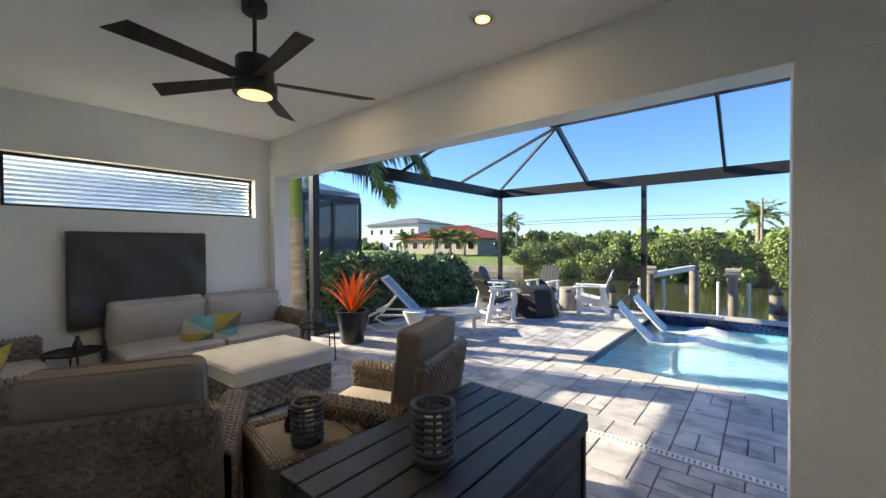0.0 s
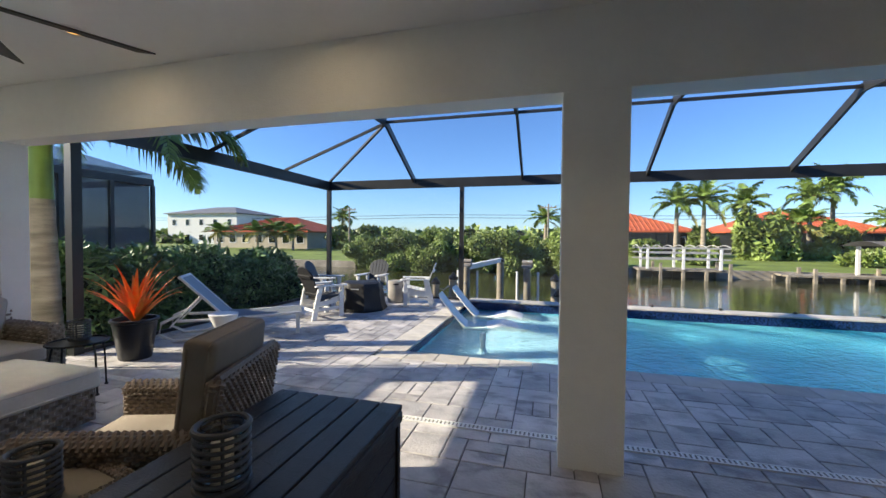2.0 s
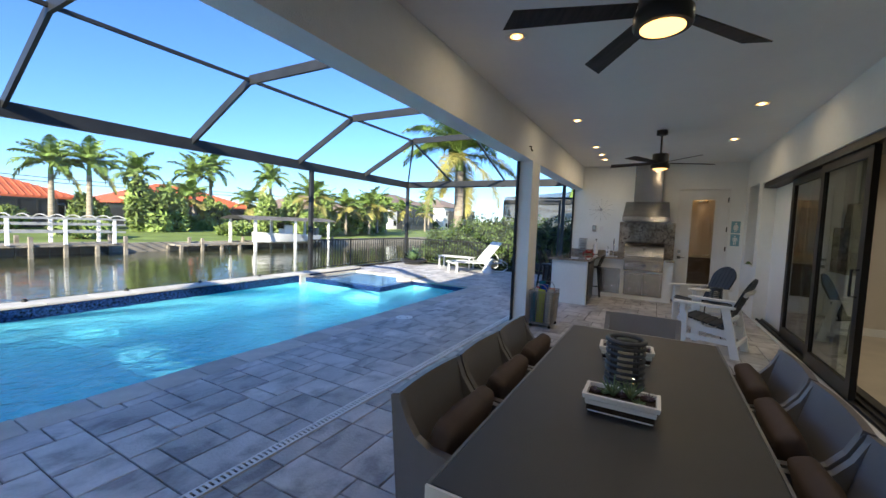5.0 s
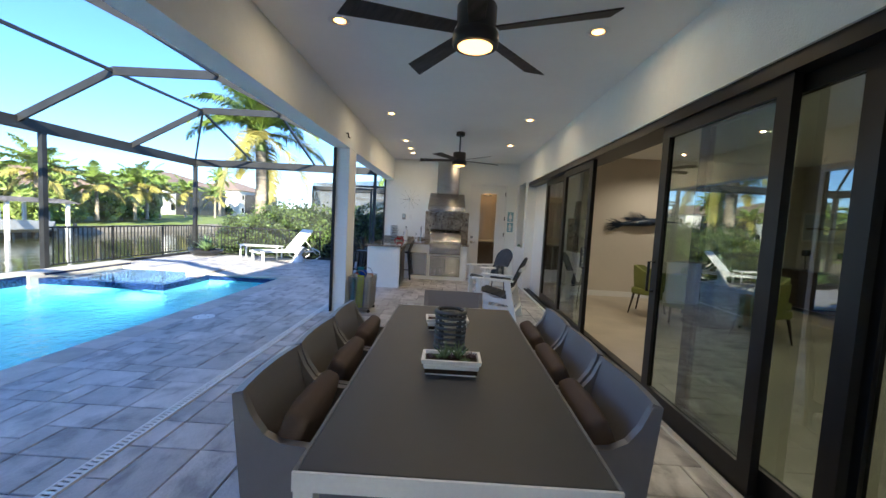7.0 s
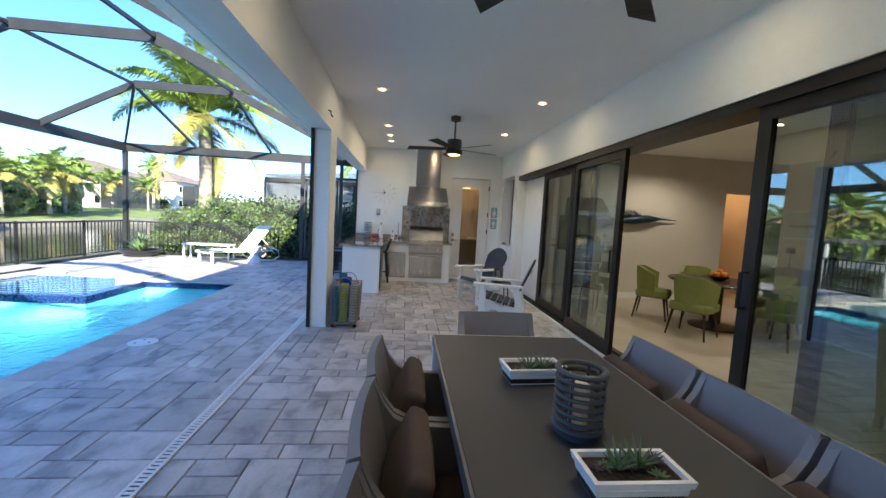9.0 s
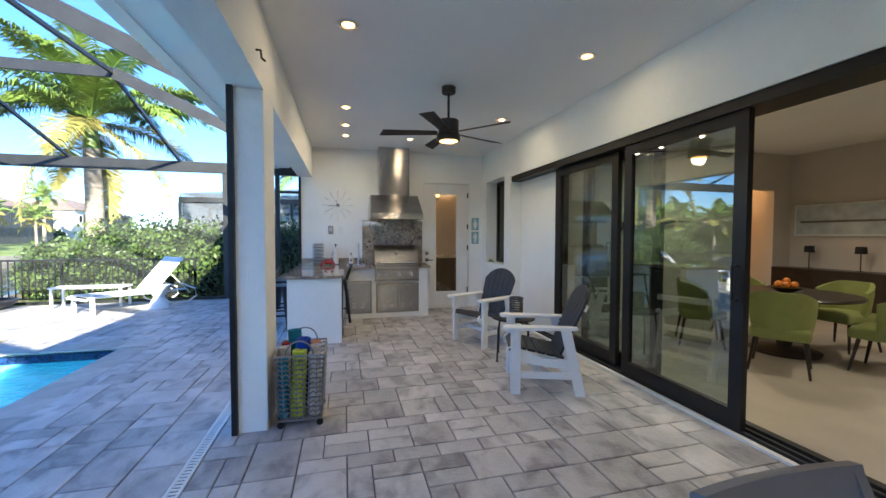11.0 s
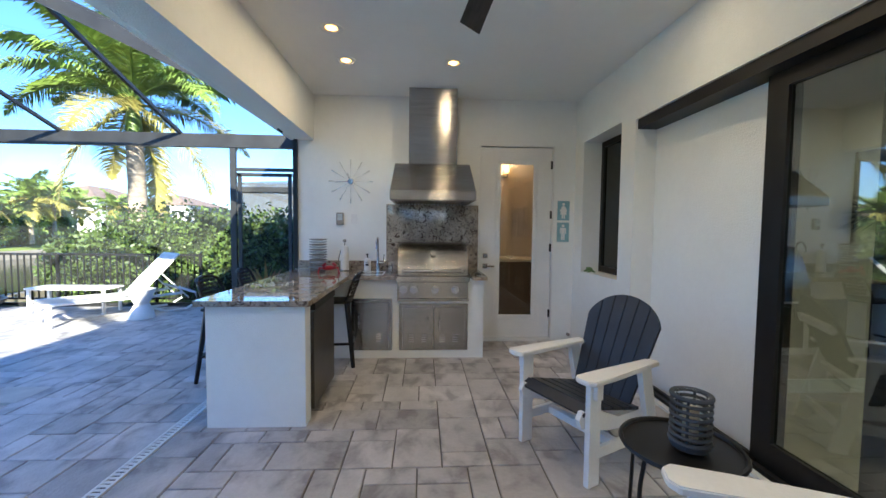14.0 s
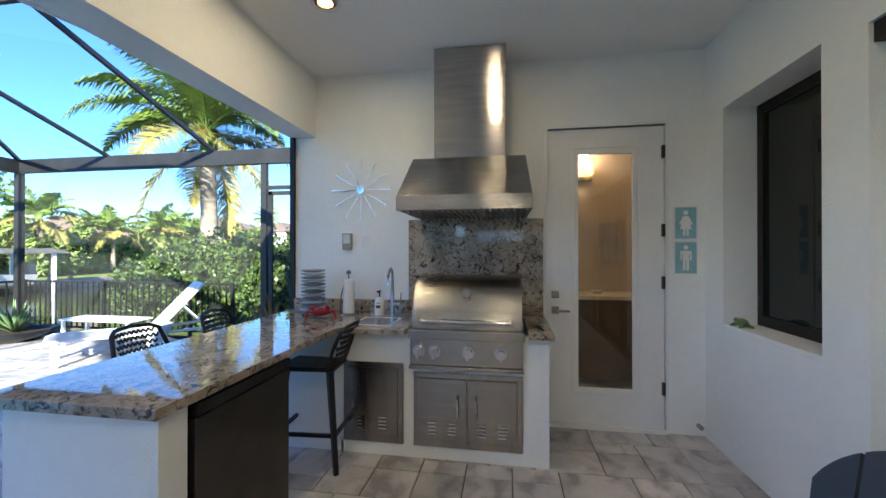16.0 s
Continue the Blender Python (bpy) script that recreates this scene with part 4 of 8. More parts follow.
# ---- adirondack chairs ----
def adirondack(x, y, rz, label, slat="navy", back=None, group="adirondack chairs"):
    d = thing("adirondack_chair", x, y, 0, rz, label, "adirondack chair", group)
    W = 0.27
    for s in (-1, 1):
        boxes("front_leg", "white", [(s * W - 0.018, s * W + 0.018, 0.2, 0.29, 0, 0.6)], d, bev=0.005)
        bm = bmesh.new()
        plate(bm, [(-0.38, 0), (-0.29, 0), (-0.155, 0.6), (-0.245, 0.6)], 0.036, pose(s * W, 0, 0, 0, 0, 90))
        part("rear_leg", bm, "white", d)
        bm = bmesh.new()
        plate(bm, [(-0.31, 0.22), (-0.31, 0.32), (0.0, 0.33), (0.2, 0.42), (0.31, 0.42), (0.33, 0.38), (0.31, 0.33), (0.1, 0.27)], 0.03, pose(s * (W - 0.035), 0, 0, 0, 0, 90))
        part("seat_rail", bm, "white", d)
        boxes("lower_stretcher", "white", [(s * W - 0.014, s * W + 0.014, -0.33, 0.2, 0.15, 0.21)], d, bev=0.004)
        bm = bmesh.new()
        o = [(-0.30, -0.05), (0.2, -0.06), (0.33, -0.065), (0.36, -0.03), (0.36, 0.04), (0.33, 0.07), (0.15, 0.06), (-0.05, 0.045), (-0.30, 0.03)]
        vs0 = [bm.verts.new((s * (W + 0.01) + b * s, a, 0.6)) for a, b in o]
        vs1 = [bm.verts.new((s * (W + 0.01) + b * s, a, 0.628)) for a, b in o]
        bm.faces.new(vs0)
        bm.faces.new(vs1[::-1])
        for i in range(len(o)):
            bm.faces.new((vs0[i], vs1[i], vs1[(i + 1) % len(o)], vs0[(i + 1) % len(o)]))
        bmesh.ops.bevel(bm, geom=bm.edges[:], offset=0.006, segments=2, affect="EDGES")
        part("armrest", bm, "white", d, smooth=True)
        boxes("arm_bracket", "white", [(s * (W + 0.03) - 0.015, s * (W + 0.03) + 0.02, 0.22, 0.27, 0.5, 0.6)], d, bev=0.004)
    boxes("cross_brace", "white", [(-W, W, -0.35, -0.32, 0.15, 0.2)], d, bev=0.004)
    boxes("centre_stretcher", "white", [(-W, W, 0.0, 0.05, 0.15, 0.2)], d, bev=0.004)
    for k in range(6):
        bm = bmesh.new()
        yy = 0.27 - 0.085 * k
        zz = 0.435 - 0.018 * k - (0.02 if k == 0 else 0)
        box(bm, -W + 0.015, W - 0.015, -0.038, 0.038, -0.01, 0.01, bev=0.004, m=pose(0, yy, zz, 12 if k else -25, 0, 0))
        part("seat_slat", bm, slat, d)
    tilt = pose(0, -0.16, 0.34, 23, 0, 0)
    n = 6
    for k in range(n):
        a0 = (k - (n - 1) / 2)
        bm = bmesh.new()
        w0, w1 = 0.033, 0.0415
        c0, c1 = a0 * 0.072, a0 * 0.091
        tops = [(c1 + w1 * q, 0.45 + 0.24 * math.sqrt(max(0.0, 1 - ((c1 + w1 * q) / 0.28) ** 2))) for q in (1, 0.92, 0.6, 0.2, -0.2, -0.6, -0.92, -1)]
        plate(bm, [(c0 - w0, 0), (c0 + w0, 0)] + tops, 0.022, tilt)
        part("back_slat", bm, slat, d)
    for zz in (0.12, 0.5):
        bm = bmesh.new()
        box(bm, -0.24, 0.24, -0.045, -0.012, zz - 0.03, zz + 0.03, bev=0.004, m=tilt)
        part("back_rail", bm, "white" if not back else slat, d)
    return d


navy_l = "white adirondack chair with dark navy slatted seat and back"
adirondack(6.18, 0.62, -19.5, navy_l, group="adirondack chairs by the glass doors")
adirondack(7.77, 0.62, 26.8, navy_l, group="adirondack chairs by the glass doors")
round_table(6.98, 0.52, 0.48, 0.24, 20)
lantern(6.95, 0.5, 0.492, 0.24, 0.075)

# fire pit group
adirondack(-4.35, 7.0, -28, "white adirondack chair with a solid charcoal back by the fire pit", "cover", True, "adirondack chairs round the fire pit")
adirondack(-5.15, 8.35, -80, "white adirondack chair with navy blue slats by the fire pit", "navy", None, "adirondack chairs round the fire pit")
adirondack(-4.35, 9.25, 178, "white adirondack chair with navy slats behind the fire pit", "navy", None, "adirondack chairs round the fire pit")
adirondack(-3.0, 8.75, 105, "white adirondack chair with pale weathered slats near the pool", "mesh_white", None, "adirondack chairs round the fire pit")
fp = thing("fire_pit", -4.0, 7.95, 0, 10, "fire pit under a loose black fabric cover on the pavers", "fire pit")
bm = bmesh.new()
lathe(bm, [(0.02, 0.6), (0.3, 0.6), (0.42, 0.58), (0.46, 0.5), (0.5, 0.25), (0.56, 0.03), (0.55, 0.0)], 8)
bmesh.ops.subdivide_edges(bm, edges=bm.edges[:], cuts=3, use_grid_fill=True)
for v in bm.verts:
    v.co += 0.025 * noise.noise_vector(v.co * 6) * (v.co.z > 0.02)
part("cover", bm, "cover", fp, smooth=True)
boxes("strap", "whitemetal", [(-0.08, 0.08, -0.475, -0.465, 0.47, 0.485)], fp)
for x, y in ((-3.62, 9.0), (-4.85, 7.75)):
    t = thing("tank_cover", x, y, 0, 0, "grey cylindrical propane tank cover with slotted sides", "tank cover", "grey tank covers")
    bm = bmesh.new()
    lathe(bm, [(0.01, 0), (0.19, 0), (0.2, 0.02), (0.2, 0.5), (0.185, 0.52), (0.01, 0.52)], 28)
    part("drum", bm, "pott", t, smooth=True)
    for s in (0, 180):
        boxes("slot", "black", [(-0.06, 0.06, 0.195, 0.205, 0.43, 0.46)], t).matrix_basis = pose(0, 0, 0, 0, 0, s + 200)


# ---- loungers ----
def lounger(x, y, rz, label, tilt, sling, group):
    """Head at +y, foot at -y."""
    d = thing("sun_lounger", x, y, 0, rz, label, "sun lounger", group)
    W, H = 0.31, 0.33
    for s in (-1, 1):
        bm = bmesh.new()
        tube(bm, [(s * W, -0.97, H - 0.03), (s * W, -0.9, H), (s * W, -0.2, H - 0.02), (s * W, 0.3, H - 0.04), (s * W, 0.75, H - 0.03)], 0.022, 8)
        part("side_rail", bm, "whitemetal", d, smooth=True)
        for yy in (-0.88,):
            boxes("leg", "whitemetal", [(s * W - 0.025, s * W + 0.025, yy - 0.03, yy + 0.03, 0, H)], d, bev=0.008)
        bm = bmesh.new()
        tube(bm, [(s * W, 0.2, H - 0.03), (s * W, 0.3, 0.12), (s * W, 0.5, 0.02), (s * W, 0.8, 0.02), (s * W, 0.98, 0.12), (s * W, 0.95, 0.28), (s * W, 0.7, 0.4)], 0.02, 8)
        part("curved_leg", bm, "whitemetal", d, smooth=True)
    boxes("foot_bar", "whitemetal", [(-W, W, -0.99, -0.95, H - 0.05, H - 0.01)], d, bev=0.008)
    bm = bmesh.new()
    n = 10
    vs = []
    for i in range(n + 1):
        yy = -0.94 + 1.09 * i / n
        zz = H + 0.012 - 0.02 * math.sin(math.pi * i / n)
        vs.append([bm.verts.new((s * (W - 0.015), yy, zz)) for s in (-1, 1)])
    for i in range(n):
        bm.faces.new((vs[i][0], vs[i][1], vs[i + 1][1], vs[i + 1][0]))
    bmesh.ops.solidify(bm, geom=bm.faces[:], thickness=0.008)
    part("seat_sling", bm, sling, d)
    m = pose(0, 0.15, H, tilt, 0, 0)
    bm = bmesh.new()
    box(bm, -W, -W + 0.04, 0, 0.85, -0.015, 0.02, bev=0.006, m=m)
    box(bm, W - 0.04, W, 0, 0.85, -0.015, 0.02, bev=0.006, m=m)
    box(bm, -W + 0.04, W - 0.04, 0.81, 0.85, -0.015, 0.02, bev=0.006, m=m)
    part("backrest_frame", bm, "whitemetal", d, smooth=True)
    bm = bmesh.new()
    box(bm, -W + 0.04, W - 0.04, 0.0, 0.81, 0.0, 0.01, m=m)
    part("backrest_sling", bm, sling, d)
    top = m @ Vector((0, 0.45, -0.01))
    for s in (-1, 1):
        bm = bmesh.new()
        rod(bm, (s * (W - 0.04), top.y, top.z), (s * (W - 0.04), 0.86, 0.2), 0.012)
        part("support_arm", bm, "whitemetal", d)
    return d


lounger(-4.85, 5.4, 126, "white sun lounger with grey sling and raised back by the hedge", 46, "mesh_grey", "sun loungers on the deck")
lounger(11.75, 6.45, -128, "white sun lounger with white sling and raised back on the pavers", 48, "mesh_white", "sun loungers on the deck")
for x, y, l in ((-4.5, 4.75, "white hourglass side table beside the grey lounger"), (11.55, 6.0, "white hourglass side table beside the white lounger")):
    t = thing("hourglass_table", x, y, 0, 0, l, "side table", "white hourglass tables")
    bm = bmesh.new()
    lathe(bm, [(0.01, 0), (0.17, 0), (0.175, 0.02), (0.15, 0.12), (0.09, 0.22), (0.13, 0.3), (0.18, 0.42), (0.19, 0.45), (0.17, 0.455), (0.01, 0.44)], 28)
    part("body", bm, "white", t, smooth=True)
bn = thing("low_bench", 12.0, 7.35, 0, 0, "long low white aluminium bench beside the fence", "bench")
boxes("bench_top", "whitemetal", [(-0.2, 0.2, -0.62, 0.62, 0.39, 0.42)], bn, bev=0.006)
for a in (-0.17, 0.17):
    for b in (-0.57, 0.57):
        boxes("leg", "whitemetal", [(a - 0.02, a + 0.02, b - 0.02, b + 0.02, 0, 0.39)], bn, bev=0.005)


# in-pool loungers, resting on the shelf
def pool_lounger(x, y, rz):
    d = thing("pool_lounger", x, y, -0.38, rz, "moulded white in-pool lounger standing on the pool shelf", "pool lounger", "in-pool loungers")
    bm = bmesh.new()
    pr = [(-1.06, 0.9), (-0.98, 0.8), (-0.64, 0.42), (-0.46, 0.26), (-0.3, 0.2), (0.0, 0.28), (0.3, 0.34), (0.6, 0.28), (0.85, 0.16), (1.0, 0.08)]
    lo = [(a, max(0.0, b - 0.1 - 0.02)) for a, b in pr]
    rows = []
    for (a, b), (c, e) in zip(pr, lo):
        rows.append([bm.verts.new(p) for p in ((a, -0.33, b - 0.02), (a, -0.29, b + 0.005), (a, 0.29, b + 0.005), (a, 0.33, b - 0.02), (a + 0.05, 0.31, e), (a + 0.05, -0.31, e))])
    for A, Bq in zip(rows, rows[1:]):
        for k in range(6):
            bm.faces.new((A[k], A[(k + 1) % 6], Bq[(k + 1) % 6], Bq[k]))
    bm.faces.new(rows[0])
    bm.faces.new(rows[-1])
    bmesh.ops.subdivide_edges(bm, edges=bm.edges[:], cuts=1, use_grid_fill=True)
    bmesh.ops.smooth_vert(bm, verts=bm.verts, factor=0.5, use_axis_x=True, use_axis_y=False, use_axis_z=True)
    bmesh.ops.scale(bm, vec=(0.9, 0.88, 0.96), verts=bm.verts)
    part("shell", bm, "white", d, smooth=True)
    boxes("base", "white", [(-0.5, 0.7, -0.25, 0.25, 0, 0.2)], d, bev=0.02)


pool_lounger(-1.2, 7.78, 9)
pool_lounger(-1.18, 8.82, 4)
# bubbler jet on the shelf
fo = thing("bubbler", -1.05, 6.15, -0.38, 0, "small white bubbler jet of water on the pool shelf", "fountain")
bm = bmesh.new()
lathe(bm, [(0.06, 0.0), (0.05, 0.15), (0.035, 0.3), (0.05, 0.42), (0.035, 0.47), (0.005, 0.49)], 14)
for v in bm.verts:
    v.co += 0.012 * noise.noise_vector(v.co * 30)
part("jet", bm, "foam", fo, smooth=True)


# ---- dining set ----
tb = thing("dining_table", 2.1, 1.37, 0, 0, "long dining table with charcoal top and grey metal frame", "dining table")
boxes("tabletop", "tabletop", [(-1.115, 1.115, -0.46, 0.46, 0.725, 0.75)], tb, bev=0.004)
for a in (-1.125, 1.116):
    boxes("end_frame", "whitemetal", [(a, a + 0.009, -0.472, 0.472, 0.69, 0.748)], tb, "pale metal end frame")
boxes("side_frame", "greyframe", [(-1.116, 1.116, -0.472, -0.461, 0.69, 0.75), (-1.116, 1.116, 0.461, 0.472, 0.69, 0.75)], tb)
for a in (-1.09, 1.09):
    for b in (-0.44, 0.44):
        boxes("leg", "whitemetal", [(a - 0.03, a + 0.03, b - 0.03, b + 0.03, 0, 0.72)], tb, bev=0.003)


def dining_chair(x, y, rz, pillow=True, where="beside the long table"):
    d = thing("dining_chair", x, y, 0, rz, "grey upholstered armchair with a brown pillow " + where if pillow else "grey upholstered armchair " + where, "dining chair", "armchairs round the dining table")
    bm = bmesh.new()
    n = 8
    vs = []
    prof = [(-0.2, 0.3, 0.25), (-0.215, 0.45, 0.26), (-0.24, 0.6, 0.266), (-0.27, 0.73, 0.268), (-0.295, 0.83, 0.268)]
    for yy, zz, w in prof:
        vs.append([bm.verts.new((w * (2 * i / n - 1), yy - 0.02 * (1 - (2 * i / n - 1) ** 2), zz)) for i in range(n + 1)])
    for A, Bq in zip(vs, vs[1:]):
        for i in range(n):
            bm.faces.new((A[i], A[i + 1], Bq[i + 1], Bq[i]))
    bmesh.ops.recalc_face_normals(bm, faces=bm.faces)
    bmesh.ops.solidify(bm, geom=bm.faces[:], thickness=0.035)
    part("backrest", bm, "sling", d, smooth=True)
    for s in (-1, 1):
        bm = bmesh.new()
        plate(bm, [(-0.235, 0.12), (-0.3, 0.825), (-0.262, 0.825), (-0.225, 0.74), (-0.18, 0.68), (-0.12, 0.65), (0.0, 0.64), (0.25, 0.63), (0.27, 0.6), (0.235, 0.12)], 0.035, pose(s * 0.25, 0, 0, 0, 0, 90))
        part("side_panel", bm, "sling", d)
        for yy in (-0.22, 0.22):
            boxes("leg", "sling", [(s * 0.245 - 0.02, s * 0.245 + 0.02, yy - 0.02, yy + 0.02, 0, 0.12)], d)
    boxes("seat_frame", "sling", [(-0.225, 0.225, -0.22, 0.24, 0.22, 0.38)], d, bev=0.01)
    put_cushion("seat_cushion", "brownpil", d, (-0.22, 0.22, -0.2, 0.25, 0.385, 0.46), puff=0.02)
    if pillow:
        put_cushion("pillow", "brownpil", d, (-0.225, 0.225, -0.15, 0.15, -0.045, 0.045), pose(0, -0.13, 0.59, 70, 0, 0), puff=0.03, r=0.03)
    return d


for x in (1.53, 2.08, 2.63):
    dining_chair(x, 1.88, 180)
for x in (1.625, 2.185, 2.745):
    dining_chair(x, 0.89, 0)
dining_chair(3.22, 1.37, 90, False, "at the end of the table")


def tray(x, y, z, rz):
    d = thing("planter_tray", x, y, z, rz, "low ribbed white ceramic tray planted with succulents", "planter", "white succulent planters")
    bm = bmesh.new()
    a = (0.05, 0.115)
    rings = []
    for q, z in ((0.0, 0.0), (0.006, 0.004), (0.008, 0.026), (0.004, 0.03), (0.014, 0.034), (0.017, 0.052), (0.013, 0.056), (0.024, 0.06), (0.028, 0.08), (0.014, 0.08), (0.004, 0.02)):
        rings.append([bm.verts.new((i * (a[0] + q), j * (a[1] + q), z)) for i, j in ((1, 1), (-1, 1), (-1, -1), (1, -1))])
    for A, B in zip(rings, rings[1:]):
        for k in range(4):
            bm.faces.new((A[k], A[(k + 1) % 4], B[(k + 1) % 4], B[k]))
    bm.faces.new(rings[0])
    bm.faces.new(rings[-1])
    part("tray", bm, "white", d)
    boxes("soil", "soil", [(-a[0] - 0.008, a[0] + 0.008, -a[1] - 0.01, a[1] + 0.01, 0.01, 0.066)], d)
    rng = random.Random(int(x * 100))
    for k in range(7):
        bm = bmesh.new()
        cx, cy = rng.uniform(-0.04, 0.04), -0.1 + 0.033 * k
        big = k in (2, 4)
        for i in range(14 if big else 18):
            an, el = i * 2.4, (0.95 if big else 0.5) - 0.03 * i
            L = (0.075 if big else 0.03) * rng.uniform(0.7, 1.1)
            dd = Vector((math.cos(an) * math.cos(el), math.sin(an) * math.cos(el), math.sin(el) + 0.15))
            rod(bm, Vector((cx, cy, 0.066)), Vector((cx, cy, 0.066)) + dd * L, 0.007, 0.001, 4)
        part("succulent", bm, "succ" if k % 3 else "succ2", d)


tray(1.78, 1.39, 0.75, 0)
tray(2.53, 1.42, 0.75, 4)
lantern(2.09, 1.4, 0.75, 0.245, 0.082)

# ---- lounge corner ----
def wicker_chair(x, y, rz, label):
    d = thing("wicker_armchair", x, y, 0, rz, label, "wicker armchair", "wicker armchairs")
    cw, ch, th = 0.046, 0.024, 0.014
    bm = bmesh.new()
    wbox(bm, -0.38, 0.38, -0.36, 0.38, 0.08, 0.3, cw, ch, th, "fblr")
    box(bm, -0.37, 0.37, -0.35, 0.37, 0.08, 0.29)
    part("seat_base", bm, "wicker", d)
    for s in (-1, 1):
        bm = bmesh.new()
        x0, x1 = (0.28, 0.4) if s > 0 else (-0.4, -0.28)
        wbox(bm, x0, x1, -0.34, 0.4, 0.3, 0.58, cw, ch, th, "flrt")
        for i in range(42):
            yy = -0.36 + 0.76 * i / 41
            tube(bm, [((x0 + x1) / 2 + 0.07 * math.cos(a), yy, 0.575 + 0.045 * math.sin(a) + 0.006 * (-1) ** (i + j)) for j, a in enumerate([math.pi * j / 8 for j in range(9)])], 0.0105, 5)
        part("arm", bm, "wicker", d)
    m = pose(0, -0.35, 0.28, 9, 0, 0)
    bm = bmesh.new()
    wbox(bm, -0.36, 0.36, -0.06, 0.0, 0.0, 0.59, cw, ch, th, "fblrt", m)
    box(bm, -0.355, 0.355, -0.055, -0.005, 0.0, 0.585, m=m)
    tube(bm, [m @ Vector(p) for p in ((-0.36, -0.03, 0.02), (-0.36, -0.03, 0.56), (-0.33, -0.03, 0.6), (0.33, -0.03, 0.6), (0.36, -0.03, 0.56), (0.36, -0.03, 0.02))], 0.022, 6)
    part("backrest", bm, "wicker", d)
    put_cushion("seat_cushion", "taupe", d, (-0.275, 0.275, -0.3, 0.4, 0.305, 0.45))
    piping("taupe", d, (-0.275, 0.275, -0.3, 0.4, 0.305, 0.45))
    piping("taupe", d, (-0.3, 0.3, -0.32, 0.33, -0.07, 0.08), m @ pose(0, 0.09, 0.42, 88, 0, 0))
    put_cushion("back_cushion", "taupe", d, (-0.3, 0.3, -0.32, 0.33, -0.07, 0.08), m @ pose(0, 0.09, 0.42, 88, 0, 0), puff=0.04)
    for a in (-0.34, 0.34):
        for b in (-0.32, 0.34):
            boxes("foot", "black", [(a - 0.025, a + 0.025, b - 0.025, b + 0.025, 0, 0.08)], d)
    return d


wicker_chair(-2.12, 1.92, 108, "brown wicker armchair with taupe back cushion beside the deck box")
c = wicker_chair(-2.49, 0.745, 62, "brown wicker armchair with taupe back cushion by the wicker table")
lv = thing("loveseat", -4.76, 0.19, 0, 0, "grey-brown wicker loveseat with pale cushions against the stucco wall", "loveseat")
bm = bmesh.new()
wbox(bm, -0.88, 0.88, -0.4, 0.42, 0.06, 0.3, 0.085, 0.036, 0.019, "fblr")
box(bm, -0.87, 0.87, -0.39, 0.41, 0.06, 0.29)
part("base", bm, "wicker2", lv)
for a in (-0.88, 0.74):
    bm = bmesh.new()
    wbox(bm, a, a + 0.14, -0.36, 0.42, 0.3, 0.64, 0.085, 0.036, 0.019, "fblrt")
    box(bm, a + 0.01, a + 0.13, -0.35, 0.41, 0.3, 0.63)
    part("arm", bm, "wicker2", lv)
bm = bmesh.new()
wbox(bm, -0.88, 0.88, -0.43, -0.36, 0.3, 0.74, 0.085, 0.036, 0.019, "fblrt")
part("backrest", bm, "wicker2", lv)
for a, b in ((-0.735, -0.005), (0.005, 0.735)):
    put_cushion("seat_cushion", "cushion", lv, (a, b, -0.3, 0.44, 0.305, 0.46), puff=0.03)
    piping("cushion", lv, (a, b, -0.3, 0.44, 0.305, 0.46))
    piping("cushion", lv, (a, b, -0.24, 0.24, -0.09, 0.09), pose(0, -0.26, 0.67, 76, 0, 0))
    put_cushion("back_cushion", "cushion", lv, (a, b, -0.24, 0.24, -0.09, 0.09), pose(0, -0.26, 0.67, 76, 0, 0), puff=0.06, r=0.05)
wt = thing("wicker_side_table", -2.07, 1.34, 0, -10, "square brown wicker side table with a padded taupe top", "side table")
bm = bmesh.new()
wbox(bm, -0.27, 0.27, -0.24, 0.24, 0.02, 0.5, 0.03, 0.016, 0.006, "fblr")
wbox(bm, -0.28, 0.28, -0.25, -0.2, 0.46, 0.525, 0.03, 0.016, 0.006, "bft")
wbox(bm, -0.28, 0.28, 0.2, 0.25, 0.46, 0.525, 0.03, 0.016, 0.006, "bft")
wbox(bm, -0.28, -0.23, -0.25, 0.25, 0.46, 0.525, 0.03, 0.016, 0.006, "lrt")
wbox(bm, 0.23, 0.28, -0.25, 0.25, 0.46, 0.525, 0.03, 0.016, 0.006, "lrt")
part("body", bm, "wicker", wt)
boxes("pad", "taupe", [(-0.225, 0.225, -0.195, 0.195, 0.48, 0.515)], wt, bev=0.01)
lantern(-1.95, 1.29, 0.516, 0.22, 0.075)
jg = thing("small_jug", -2.13, 1.3, 0.516, 0, "small black jug beside the ringed lantern", "jug")
bm = bmesh.new()
lathe(bm, [(0.005, 0), (0.03, 0), (0.038, 0.03), (0.03, 0.07), (0.014, 0.09), (0.018, 0.12), (0.005, 0.121)], 16)
part("body", bm, "pot", jg, smooth=True)

so = thing("sofa", -5.27, 2.1, 0, -90, "grey-brown wicker two-seat sofa with beige cushions", "sofa")
bm = bmesh.new()
wbox(bm, -1.0, 1.0, -0.4, 0.42, 0.06, 0.3, 0.085, 0.036, 0.019, "fblr")
box(bm, -0.99, 0.99, -0.39, 0.41, 0.06, 0.29)
part("base", bm, "wicker2", so)
bm = bmesh.new()
wbox(bm, -1.0, -0.86, -0.36, 0.42, 0.3, 0.62, 0.085, 0.036, 0.019, "fblrt")
part("arm", bm, "wicker2", so)
bm = bmesh.new()
wbox(bm, -1.0, 1.0, -0.43, -0.36, 0.3, 0.74, 0.085, 0.036, 0.019, "fblrt")
